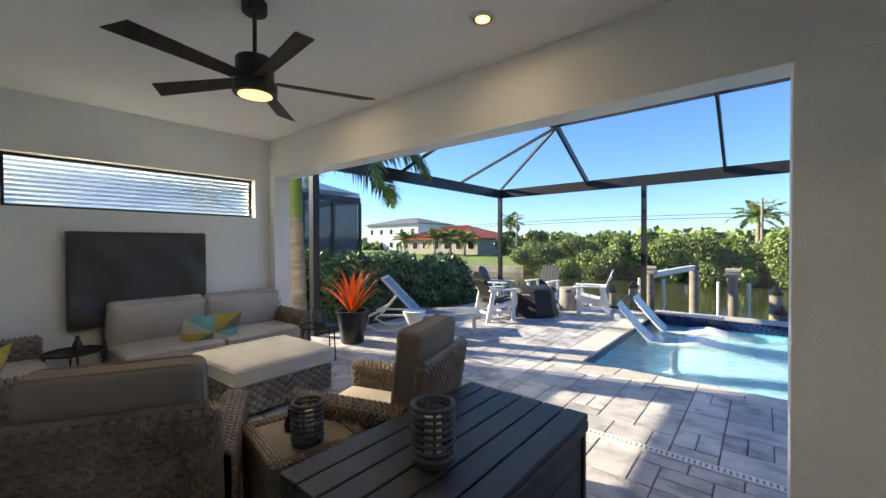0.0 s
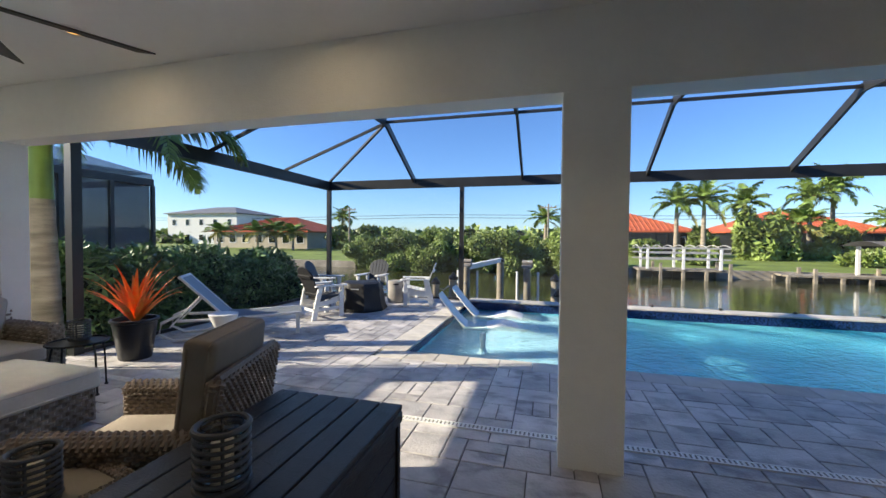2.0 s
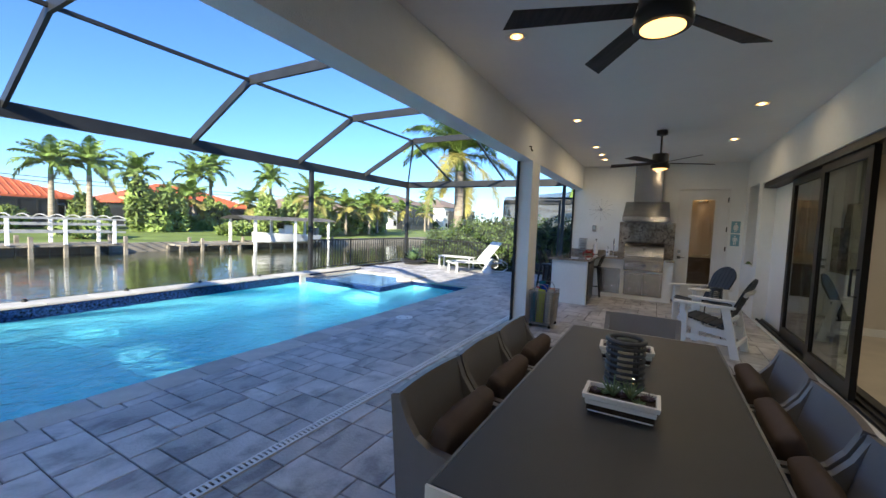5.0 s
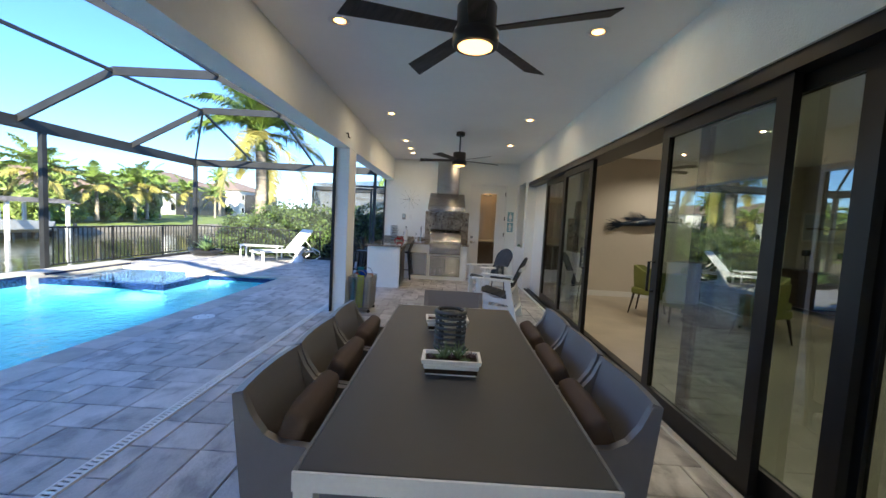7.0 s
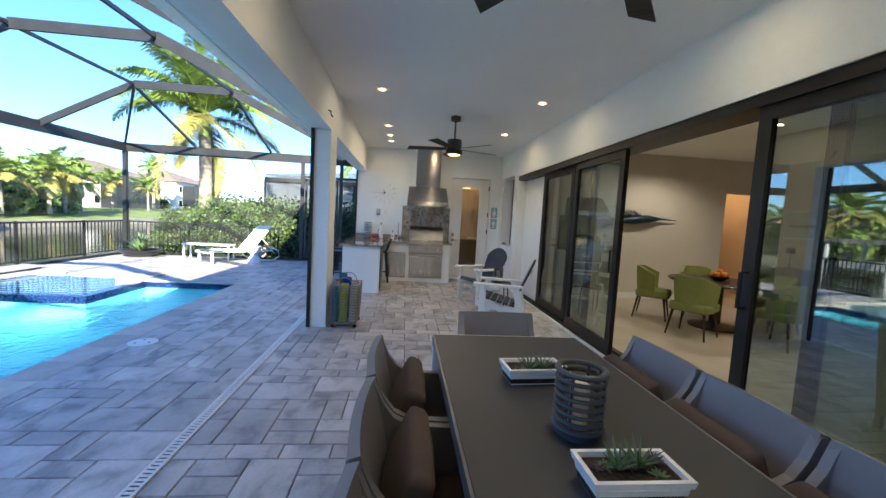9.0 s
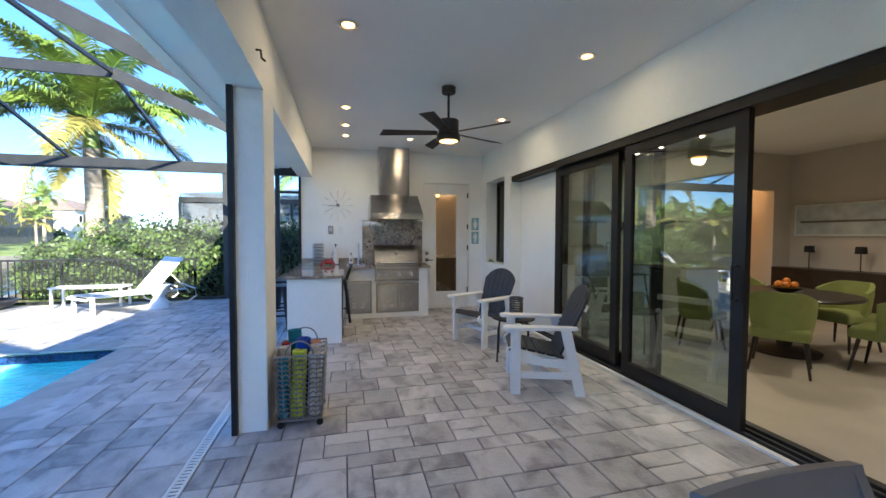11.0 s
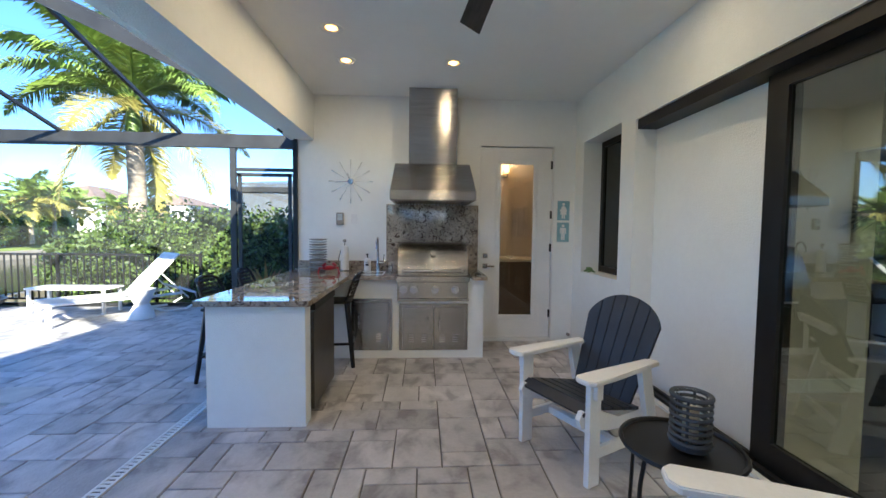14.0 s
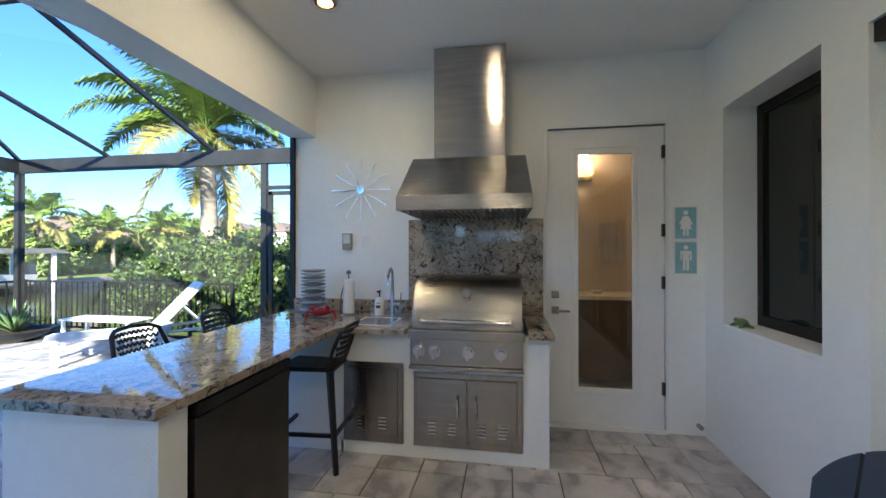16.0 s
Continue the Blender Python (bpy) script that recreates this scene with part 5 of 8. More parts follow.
part("backrest", bm, "wicker2", so)
for k, (a, b) in enumerate(((-0.85, 0.06), (0.08, 0.99))):
    put_cushion("seat_cushion", "cushion", so, (a, b, -0.3, 0.44, 0.305, 0.46), puff=0.03)
    piping("cushion", so, (a, b, -0.3, 0.44, 0.305, 0.46))
    piping("cushion", so, (a, b, -0.24, 0.24, -0.09, 0.09), pose(0, -0.26, 0.67, 76, 0, 0))
    put_cushion("back_cushion", "cushion", so, (a, b, -0.24, 0.24, -0.09, 0.09), pose(0, -0.26, 0.67, 76, 0, 0), puff=0.06, r=0.05)
# throw pillow with triangles
tp = thing("throw_pillow", -4.98, 1.93, 0.58, -90, "rectangular throw pillow with yellow, aqua, grey and cream triangles", "pillow")
m = pose(0, 0, 0, 66, 0, 0)
cols = ["cream", "aqua", "yellow", "greyp", "aqua", "cream", "greyp", "yellow"]
ang = [(0.3, 0), (0.3, 0.18), (0, 0.18), (-0.3, 0.18), (-0.3, 0), (-0.3, -0.18), (0, -0.18), (0.3, -0.18)]
for k in range(8):
    bm = bmesh.new()
    p0, p1 = ang[k], ang[(k + 1) % 8]
    for side in (1, -1):
        rows = []
        N = 6
        for i in range(N + 1):
            f = i / N
            row = []
            for j in range(N + 1):
                g = j / N
                ax, ay = p0[0] + (p1[0] - p0[0]) * g, p0[1] + (p1[1] - p0[1]) * g
                px, py = ax * f, ay * f
                hh = 0.075 * ((1 - (px / 0.3) ** 2) * (1 - (py / 0.18) ** 2)) ** 0.5 if f < 1 else 0.0
                row.append(bm.verts.new(m @ Vector((px, py, side * hh))))
            rows.append(row)
        for i in range(N):
            for j in range(N):
                bm.faces.new((rows[i][j], rows[i][j + 1], rows[i + 1][j + 1], rows[i + 1][j]))
    bmesh.ops.remove_doubles(bm, verts=bm.verts, dist=0.0005)
    part("panel", bm, cols[k], tp, smooth=True)

ot = thing("ottoman", -4.07, 2.09, 0, 2, "large woven wicker ottoman with a thick beige cushion top", "ottoman")
bm = bmesh.new()
wbox(bm, -0.45, 0.45, -0.48, 0.48, 0.04, 0.3, 0.085, 0.036, 0.019, "fblr")
box(bm, -0.44, 0.44, -0.47, 0.47, 0.04, 0.3)
part("base", bm, "wicker2", ot)
put_cushion("cushion", "cushion", ot, (-0.48, 0.48, -0.51, 0.51, 0.3, 0.46), puff=0.03)
piping("cushion", ot, (-0.48, 0.48, -0.51, 0.51, 0.3, 0.46))
round_table(-4.5, 3.0, 0.5, 0.23)
lantern(-4.52, 3.02, 0.512, 0.2, 0.085)
round_table(-5.3, 0.82, 0.5, 0.22)
bo = thing("small_bottle", -5.33, 0.85, 0.512, 0, "small dark glass bottle on the round table", "bottle")
bm = bmesh.new()
lathe(bm, [(0.005, 0), (0.035, 0), (0.04, 0.05), (0.02, 0.085), (0.015, 0.12), (0.022, 0.13), (0.005, 0.131)], 16)
part("body", bm, "pot", bo, smooth=True)

copy_thing(tp, pose(-4.45, 0.22, 0.6, 0, 0, -20))

# covered television
tv = thing("covered_television", -5.72, 1.47, 0.68, 0, "wall-mounted television under a dark grey fitted fabric cover", "television")
bm = bmesh.new()
box(bm, -0.05, 0.06, -0.65, 0.65, -0.02, 1.0, bev=0.015)
fs = [f for f in bm.faces if f.calc_area() > 0.5]
bmesh.ops.subdivide_edges(bm, edges=list({e for f in fs for e in f.edges}), cuts=14, use_grid_fill=True)
for v in bm.verts:
    if v.co.x > 0:
        v.co.x += 0.05 * noise.noise(Vector((v.co.y * 4 + v.co.z * 3, v.co.z * 2.2, 1))) + 0.014 * math.sin(v.co.y * 11 + v.co.z * 8)
    if v.co.z < 0.02:
        v.co.z += 0.04 * (v.co.y)
part("cover", bm, "tvcover", tv, smooth=True)
boxes("wall_mount", "black", [(-0.06, -0.05, -0.2, 0.2, 0.3, 0.7)], tv)

# deck box
db = thing("deck_box", -1.2, 1.57, 0, 0, "large charcoal resin deck box with slatted lid", "storage box")
boxes("body", "resin", [(-0.34, 0.34, -0.6, 0.6, 0.02, 0.56)], db, bev=0.006)
for s in (-1, 1):
    for i in range(4):
        boxes("side_plank", "resin", [(s * 0.34, s * 0.352, -0.59, 0.59, 0.04 + 0.13 * i, 0.165 + 0.13 * i)], db, bev=0.003)
        boxes("end_plank", "resin", [(-0.33, 0.33, s * 0.6, s * 0.612, 0.04 + 0.13 * i, 0.165 + 0.13 * i)], db, bev=0.003)
    for a in (-0.345, 0.345):
        boxes("corner_post", "black", [(a - 0.018, a + 0.018, s * 0.605 - 0.018, s * 0.605 + 0.018, 0, 0.6)], db)
lid = boxes("lid", "resin", [(-0.375, 0.375, -0.632, 0.632, 0.57, 0.632)], db, bev=0.012)
for i in range(6):
    a = -0.375 + 0.125 * i
    boxes("lid_board", "resin", [(a + 0.004, a + 0.121, -0.632, 0.632, 0.632, 0.66)], lid, bev=0.006)
lantern(-1.17, 1.38, 0.66, 0.24, 0.084)


def leafy_rosette(name, x, y, z, n, L, w, material, label, cat, potfn, spread=1.0, seed=1, droop=0.25):
    d = thing(name, x, y, z, 0, label, cat)
    base = potfn(d)
    rng = random.Random(seed)
    for i in range(n):
        bm = bmesh.new()
        an = i * 2.4
        el = radians(rng.uniform(80 - 65 * spread, 84))
        ln = L * rng.uniform(0.7, 1.1)
        h = Vector((math.cos(an), math.sin(an), 0))
        side = Vector((-math.sin(an), math.cos(an), 0))
        p, dirn = Vector((0, 0, base)) + h * 0.03, el
        N = 7
        rows = []
        for k in range(N + 1):
            f = k / N
            ww = w * (0.5 + 1.1 * f if f < 0.35 else 0.9 * (1 - f) / 0.65 + 0.01)
            nrm = (h * -math.sin(dirn) + Vector((0, 0, math.cos(dirn))))
            rows.append([bm.verts.new(p + side * s * ww + nrm * (0.35 * ww * abs(s))) for s in (-1, 0, 1)])
            p = p + (h * math.cos(dirn) + Vector((0, 0, math.sin(dirn)))) * ln / N
            dirn -= droop * f * rng.uniform(0.5, 1.5)
        for A, Bq in zip(rows, rows[1:]):
            for k in range(2):
                bm.faces.new((A[k], A[k + 1], Bq[k + 1], Bq[k]))
        part("leaf", bm, material, d, smooth=True)
    return d


def tall_pot(d):
    bm = bmesh.new()
    lathe(bm, [(0.01, 0), (0.165, 0), (0.175, 0.02), (0.235, 0.46), (0.255, 0.47), (0.255, 0.5), (0.225, 0.5), (0.22, 0.44), (0.01, 0.44)], 36)
    part("pot", bm, "pot", d, "dark slate tapered pot", smooth=True)
    bm = bmesh.new()
    lathe(bm, [(0.01, 0.445), (0.218, 0.445), (0.218, 0.45), (0.01, 0.46)], 24)
    part("soil", bm, "soil", d)
    return 0.45


leafy_rosette("bromeliad_pot", -5.1, 3.98, 0, 34, 0.8, 0.045, "red", "fiery red-orange bromeliad in a tapered dark pot", "potted plant", tall_pot, 0.6, 3)


def low_bowl(d):
    bm = bmesh.new()
    lathe(bm, [(0.01, 0), (0.25, 0), (0.44, 0.1), (0.49, 0.18), (0.46, 0.18), (0.41, 0.13), (0.01, 0.12)], 32)
    part("bowl", bm, "pot", d, "low dark bowl", smooth=True)
    bm = bmesh.new()
    lathe(bm, [(0.01, 0.13), (0.4, 0.13), (0.4, 0.14), (0.01, 0.15)], 24)
    part("soil", bm, "soil", d)
    return 0.14


leafy_rosette("agave_bowl", 12.0, 9.1, 0, 54, 0.52, 0.034, "agave", "green agave in a wide dark bowl beside the fence", "potted plant", low_bowl, 0.95, 5, 0.1)
leafy_rosette("bromeliad_pot", 10.9, 3.85, 0, 26, 0.62, 0.03, "redgreen", "reddish green bromeliad in a tapered dark pot by the house", "potted plant", tall_pot, 0.8, 9)


# towel basket
bk = thing("towel_basket", 6.03, 2.78, 0, 0, "silver woven wire basket on castors full of rolled towels", "basket")
bx, by, bz0, bz1 = 0.235, 0.175, 0.06, 0.55
for z in (bz0, bz1):
    bm = bmesh.new()
    k = 1.0 if z > 0.3 else 0.88
    tube(bm, [(-bx * k, -by * k, z), (bx * k, -by * k, z), (bx * k, by * k, z), (-bx * k, by * k, z)], 0.008, 6, closed=True)
    part("rim", bm, "basket", bk, smooth=True)
bm = bmesh.new()
for side in range(4):
    w = bx if side % 2 == 0 else by
    o = by if side % 2 == 0 else bx
    cols_n = 9 if side % 2 == 0 else 7
    for j in range(13):
        z = bz0 + 0.02 + (bz1 - bz0 - 0.05) * j / 12
        k = 0.88 + 0.12 * (z - bz0) / (bz1 - bz0)
        pts = []
        for i in range(cols_n * 2 + 1):
            a = -w + 2 * w * i / (cols_n * 2)
            b = o + 0.008 * (1 if (i + j) % 2 else -1)
            zz = z + 0.006 * (1 if i % 2 else -1)
            v = Vector((a * k, -b * k, zz))
            pts.append(pose(0, 0, 0, 0, 0, 90 * side) @ v)
        tube(bm, pts, 0.006, 4)
    for i in range(cols_n + 1):
        a = -w + 2 * w * i / cols_n
        m = pose(0, 0, 0, 0, 0, 90 * side)
        tube(bm, [m @ Vector((a * 0.88, -o * 0.88, bz0)), m @ Vector((a, -o, bz1))], 0.004, 4)
part("wire_weave", bm, "basket", bk)
for s in (-1, 1):
    bm = bmesh.new()
    tube(bm, [(s * (bx - 0.01), 0.1 * math.cos(a), bz1 + 0.11 * math.sin(a)) for a in [math.pi * i / 12 for i in range(13)]], 0.006, 6)
    part("handle", bm, "basket", bk, smooth=True)
for a in (-0.19, 0.19):
    for b in (-0.14, 0.14):
        bm = bmesh.new()
        rod(bm, (a - 0.012, b, 0.025), (a + 0.012, b, 0.025), 0.025, seg=14)
        rod(bm, (a, b, 0.03), (a, b, 0.07), 0.006)
        part("castor", bm, "black", bk, smooth=True)
boxes("bottom", "basket", [(-0.2, 0.2, -0.15, 0.15, 0.058, 0.066)], bk)


def rolled_towel(x, y, z, r, h, material, colour, tx=0, ty=0):
    d = thing("rolled_towel", x, y, z, 0, "rolled " + colour + " towel standing in the wire basket", "towel", "rolled towels in the basket")
    bm = bmesh.new()
    seg, turns = 22, 2.6
    pts = []
    n = int(seg * turns)
    for i in range(n + 1):
        a = 2 * math.pi * i / seg
        rr = r * (0.35 + 0.65 * i / n)
        pts.append((rr * math.cos(a), rr * math.sin(a)))
    v0 = [bm.verts.new((a, b, 0)) for a, b in pts]
    v1 = [bm.verts.new((a, b, h)) for a, b in pts]
    for i in range(n):
        bm.faces.new((v0[i], v0[i + 1], v1[i + 1], v1[i]))
    bmesh.ops.recalc_face_normals(bm, faces=bm.faces)
    bmesh.ops.solidify(bm, geom=bm.faces[:], thickness=r * 0.2)
    bmesh.ops.transform(bm, matrix=pose(0, 0, 0, tx, ty, 0), verts=bm.verts)
    part("cloth", bm, material, d, smooth=True)


bx0, by0 = 6.03, 2.78
for dx, dy, r, h, mt, cn, tx, ty in ((-0.13, 0.02, 0.062, 0.5, "towel_y", "yellow", 2, 0), (-0.13, -0.1, 0.05, 0.47, "towel_w", "white", 0, 3), (-0.14, 0.12, 0.045, 0.45, "towel_t", "teal", 0, 0),
        (-0.01, -0.1, 0.055, 0.5, "towel_w", "beige", 0, 0), (-0.01, 0.02, 0.062, 0.57, "towel_b", "royal blue", 4, -4), (-0.01, 0.125, 0.05, 0.5, "towel_w", "cream", 0, 0),
        (0.12, -0.09, 0.055, 0.5, "towel_p", "peach", 0, 0), (0.11, 0.03, 0.062, 0.6, "towel_t", "teal blue", -4, 4), (0.12, 0.125, 0.05, 0.5, "towel_r", "red", 0, 0)):
    rolled_towel(bx0 + dx, by0 + dy, 0.068, r, h, mt, cn, tx, ty)

# ---- outdoor kitchen ----
ck = thing("kitchen_base", 9.2, 2.5, 0, 0, "white stuccoed masonry base of the outdoor kitchen", "kitchen base")


def kb(name, material, lst, label="", bev=0.0):
    return boxes(name, material, [(a - 9.2, b - 9.2, c - 2.5, d - 2.5, e, f) for a, b, c, d, e, f in lst], ck, label, bev)


for q_ in [(8.122, 8.25, 2.49, 3.175, 0, 0.875), (8.25, 8.98, 3.05, 3.175, 0, 0.875), (8.95, 9.0, 2.6, 3.05, 0, 0.875)]:
    kb("island_wall", "stucco", [q_])
for q_ in [(9.6, EX, 0.99, 2.46, 0, 0.09), (9.6, 9.66, 0.99, 1.16, 0.09, 0.875), (9.6, 9.66, 1.92, 1.99, 0.09, 0.875), (9.6, 9.66, 2.44, 3.17, 0.0, 0.875), (9.6, 9.66, 1.99, 2.44, 0.66, 0.875),
    (9.6, 9.66, 1.16, 1.92, 0.605, 0.66), (9.66, EX, 0.99, 1.05, 0.09, 0.875), (9.66, EX, 3.1, 3.17, 0.0, 0.875), (9.66, 9.7, 1.05, 3.1, 0.09, 0.6)]:
    kb("wall_block", "stucco", [q_])
ct = thing("worktop", 9.2, 2.5, 0.875, 0, "polished speckled beige granite L-shaped worktop", "worktop")
for b in ((8.07, EX, 2.45, 3.23, 0, 0.04), (9.5, EX, 1.96, 2.45, 0, 0.04), (9.5, EX, 0.965, 1.13, 0, 0.04), (10.12, EX, 1.13, 1.96, 0, 0.04)):
    boxes("slab", "granite", [(b[0] - 9.2, b[1] - 9.2, b[2] - 2.5, b[3] - 2.5, b[4], b[5])], ct, bev=0.002)
boxes("upstand", "granite", [(EX - 0.03 - 9.2, EX - 9.2, 2.125 - 2.5, 3.23 - 2.5, 0.04, 0.145)], ct, bev=0.003)
boxes("backsplash", "granite", [(EX - 0.03 - 9.2, EX - 9.2, 0.97 - 2.5, 2.12 - 2.5, 0.04, 0.85)], ct, bev=0.003)
sk_ = thing("sink", 9.78, 2.25, 0.84, 0, "small square undermounted sink in the granite worktop", "sink")
boxes("basin", "steel", [(-0.15, 0.15, -0.14, 0.14, 0.074, 0.0765)], sk_)
boxes("rim", "white", [(-0.16, -0.15, -0.15, 0.15, 0.075, 0.079), (0.15, 0.16, -0.15, 0.15, 0.075, 0.079), (-0.15, 0.15, -0.15, -0.14, 0.075, 0.079), (-0.15, 0.15, 0.14, 0.15, 0.075, 0.079)], sk_)

gr = thing("gas_grill", 9.8, 1.55, 0.6, 0, "built-in stainless steel gas grill with closed lid and knobs", "grill")
bm = bmesh.new()
prof = [(-0.2, 0.31), (-0.19, 0.4), (-0.15, 0.52), (-0.08, 0.62), (0.0, 0.66), (0.16, 0.67), (0.24, 0.6), (0.24, 0.31)]
a = [bm.verts.new((x, -0.385, z)) for x, z in prof]
b = [bm.verts.new((x, 0.385, z)) for x, z in prof]
bm.faces.new(a)
bm.faces.new(b)
for i in range(len(prof)):
    bm.faces.new((a[i], b[i], b[(i + 1) % len(prof)], a[(i + 1) % len(prof)]))
bmesh.ops.bevel(bm, geom=bm.edges[:], offset=0.01, segments=2, affect="EDGES")
part("lid", bm, "steel", gr, smooth=True)
boxes("control_panel", "steel", [(-0.245, -0.2, -0.385, 0.385, 0.065, 0.25)], gr, bev=0.008)
boxes("front_ledge", "steel", [(-0.26, 0.3, -0.4, 0.4, 0.25, 0.31)], gr, bev=0.006)
boxes("lower_trim", "steel", [(-0.26, -0.19, -0.39, 0.39, 0.04, 0.065)], gr, bev=0.004)
bm = bmesh.new()
rod(bm, (-0.25, -0.31, 0.37), (-0.25, 0.31, 0.37), 0.014, seg=14)
for s in (-0.31, 0.31):
    rod(bm, (-0.25, s, 0.37), (-0.19, s, 0.37), 0.02, seg=14)
part("lid_handle", bm, "chrome", gr, "polished chrome handle", smooth=True)
bm = bmesh.new()
rod(bm, (-0.17, 0.0, 0.56), (-0.128, 0.0, 0.55), 0.03, seg=24)
part("thermometer", bm, "steel", gr, smooth=True)
for yy in (0.32, 0.21, -0.02, -0.24):
    bm = bmesh.new()
    rod(bm, (-0.252, yy, 0.165), (-0.245, yy, 0.165), 0.042, seg=24)
    rod(bm, (-0.285, yy, 0.165), (-0.252, yy, 0.165), 0.028, 0.032, seg=20)
    box(bm, -0.3, -0.285, yy - 0.006, yy + 0.006, 0.12, 0.19)
    part("knob", bm, "chrome", gr, "polished chrome knob", smooth=True)


def steel_doors(y0, y1, z0, z1, two, label):
    cy = (y0 + y1) / 2
    d = thing("access_doors", 9.6, cy, z0, 0, label, "cabinet doors", "steel access doors")
    w, h = (y1 - y0) / 2, z1 - z0
    f = 0.035
    boxes("frame", "steel", [(-0.012, 0.0, -w, -w + f, 0, h), (-0.012, 0.0, w - f, w, 0, h), (-0.012, 0.0, -w + f, w - f, 0, f), (-0.012, 0.0, -w + f, w - f, h - f, h)], d)
    segs = [(-w + f + 0.003, -0.003), (0.003, w - f - 0.003)] if two else [(-w + f + 0.003, w - f - 0.003)]
    for k, (a, b) in enumerate(segs):
        dd = boxes("door", "steel", [(-0.02, -0.002, a, b, f + 0.003, h - f - 0.003)], d, bev=0.002)
        hy = (b - 0.06 if k == 0 else a + 0.06) if two else b - 0.05
        bm = bmesh.new()
        tube(bm, [(-0.02, hy, h * 0.42), (-0.05, hy, h * 0.45), (-0.055, hy, h * 0.55), (-0.05, hy, h * 0.68), (-0.02, hy, h * 0.71)], 0.008, 8)
        part("handle", bm, "chrome", dd, "chrome handle", smooth=True)
        for g in (0.3, 0.72):
            bm = bmesh.new()
            yy = a + (b - a) * g
            for i in range(4):
                zz = h * 0.17 + 0.025 * i
                vs = box(bm, -0.027, -0.019, yy - 0.032, yy + 0.032, zz, zz + 0.012, bev=0.003, seg=1)
            part("vent_louvre", bm, "chrome", dd)


steel_doors(1.165, 1.915, 0.092, 0.605, True, "brushed steel double access doors with louvres below the grill")
steel_doors(1.995, 2.435, 0.092, 0.66, False, "brushed steel single access door with louvres below the sink")

hd = thing("range_hood", 9.87, 1.56, 1.72, 0, "stainless steel range hood with tall square chimney", "range hood")
bm = bmesh.new()
p = [(-0.385, 0.11), (0.0, 0.45), (0.4, 0.45), (0.4, 0.11)]
lo = [bm.verts.new(v) for v in ((-0.385, -0.455, 0.11), (0.4, -0.455, 0.11), (0.4, 0.455, 0.11), (-0.385, 0.455, 0.11))]
hi = [bm.verts.new(v) for v in ((0.0, -0.43, 0.45), (0.4, -0.43, 0.45), (0.4, 0.43, 0.45), (0.0, 0.43, 0.45))]
bm.faces.new(lo)
bm.faces.new(hi)
for i in range(4):
    bm.faces.new((lo[i], lo[(i + 1) % 4], hi[(i + 1) % 4], hi[i]))
bmesh.ops.bevel(bm, geom=bm.edges[:], offset=0.004, segments=1, affect="EDGES")
part("canopy", bm, "steel", hd)
boxes("lip", "steel", [(-0.387, 0.4, -0.457, 0.457, 0.01, 0.11)], hd, bev=0.003)
boxes("chimney", "steel", [(0.06, 0.4, -0.285, 0.275, 0.45, 1.328)], hd, bev=0.003)
for i in range(22):
    yy = -0.42 + 0.04 * i
    boxes("baffle", "steel", [(-0.36, 0.36, yy - 0.008, yy + 0.008, 0.0, 0.012)], hd)

fr = thing("small_refrigerator", 8.6, 2.76, 0, 0, "undercounter refrigerator with a dark steel door", "refrigerator")
boxes("body", "black", [(-0.33, 0.33, -0.24, 0.28, 0.02, 0.86)], fr)
boxes("door", "darksteel", [(-0.33, 0.33, -0.29, -0.245, 0.06, 0.8)], fr, bev=0.006)
boxes("door_handle", "black", [(-0.33, 0.33, -0.3, -0.245, 0.81, 0.86)], fr, bev=0.004)


def stool(x, y, rz, label):
    d = thing("bar_stool", x, y, 0, rz, label, "bar stool", "black moulded bar stools")
    for a in (-1, 1):
        for b in (-1, 1):
            bm = bmesh.new()
            rod(bm, (a * 0.16, b * 0.15, 0.66), (a * 0.23, b * 0.22, 0.0), 0.02, 0.014, square=True)
            part("leg", bm, "black", d)
    for s in (-1, 1):
        bm = bmesh.new()
        rod(bm, (s * 0.205, -0.2, 0.24), (s * 0.205, 0.2, 0.24), 0.011, square=True)
        part("footrest", bm, "black", d)
    for s in (-1, 1):
        bm = bmesh.new()
        rod(bm, (-0.205, s * 0.2, 0.24), (0.205, s * 0.2, 0.24), 0.011, square=True)
        part("footrest", bm, "black", d)
    boxes("seat", "black", [(-0.2, 0.2, -0.19, 0.2, 0.65, 0.68)], d, bev=0.012)
    bm = bmesh.new()

    def P(u, v):
        return Vector((u * (0.2 - 0.03 * v), -0.19 - 0.09 * v + 0.05 * u * u, 0.68 + 0.25 * v))
    n, mrow = 9, 6
    for j in range(mrow):
        for i in range(n):
            u = -0.78 + 1.56 * (i + (0.5 if j % 2 else 0)) / n
            v = 0.12 + 0.76 * j / (mrow - 1)
            for s in (-1, 1):
                q = u + s * 0.09, v + 0.08
                if abs(q[0]) < 0.95 and q[1] <= 1:
                    rod(bm, P(u, v - 0.02), P(*q), 0.007, seg=5)
    tube(bm, [P(-0.95, 0), P(-1, 0.5), P(-0.95, 0.95), P(-0.7, 1.05), P(0, 1.08), P(0.7, 1.05), P(0.95, 0.95), P(1, 0.5), P(0.95, 0)], 0.014, 6)
    tube(bm, [P(-0.95, 0.06), P(0, 0.08), P(0.95, 0.06)], 0.014, 6)
    part("backrest", bm, "black", d)


stool(9.52, 2.6, 4, "black moulded bar stool with pierced back under the counter")
stool(9.15, 3.48, 178, "black moulded bar stool on the pool side of the counter")
stool(9.85, 3.45, 182, "black moulded bar stool on the pool side of the counter")

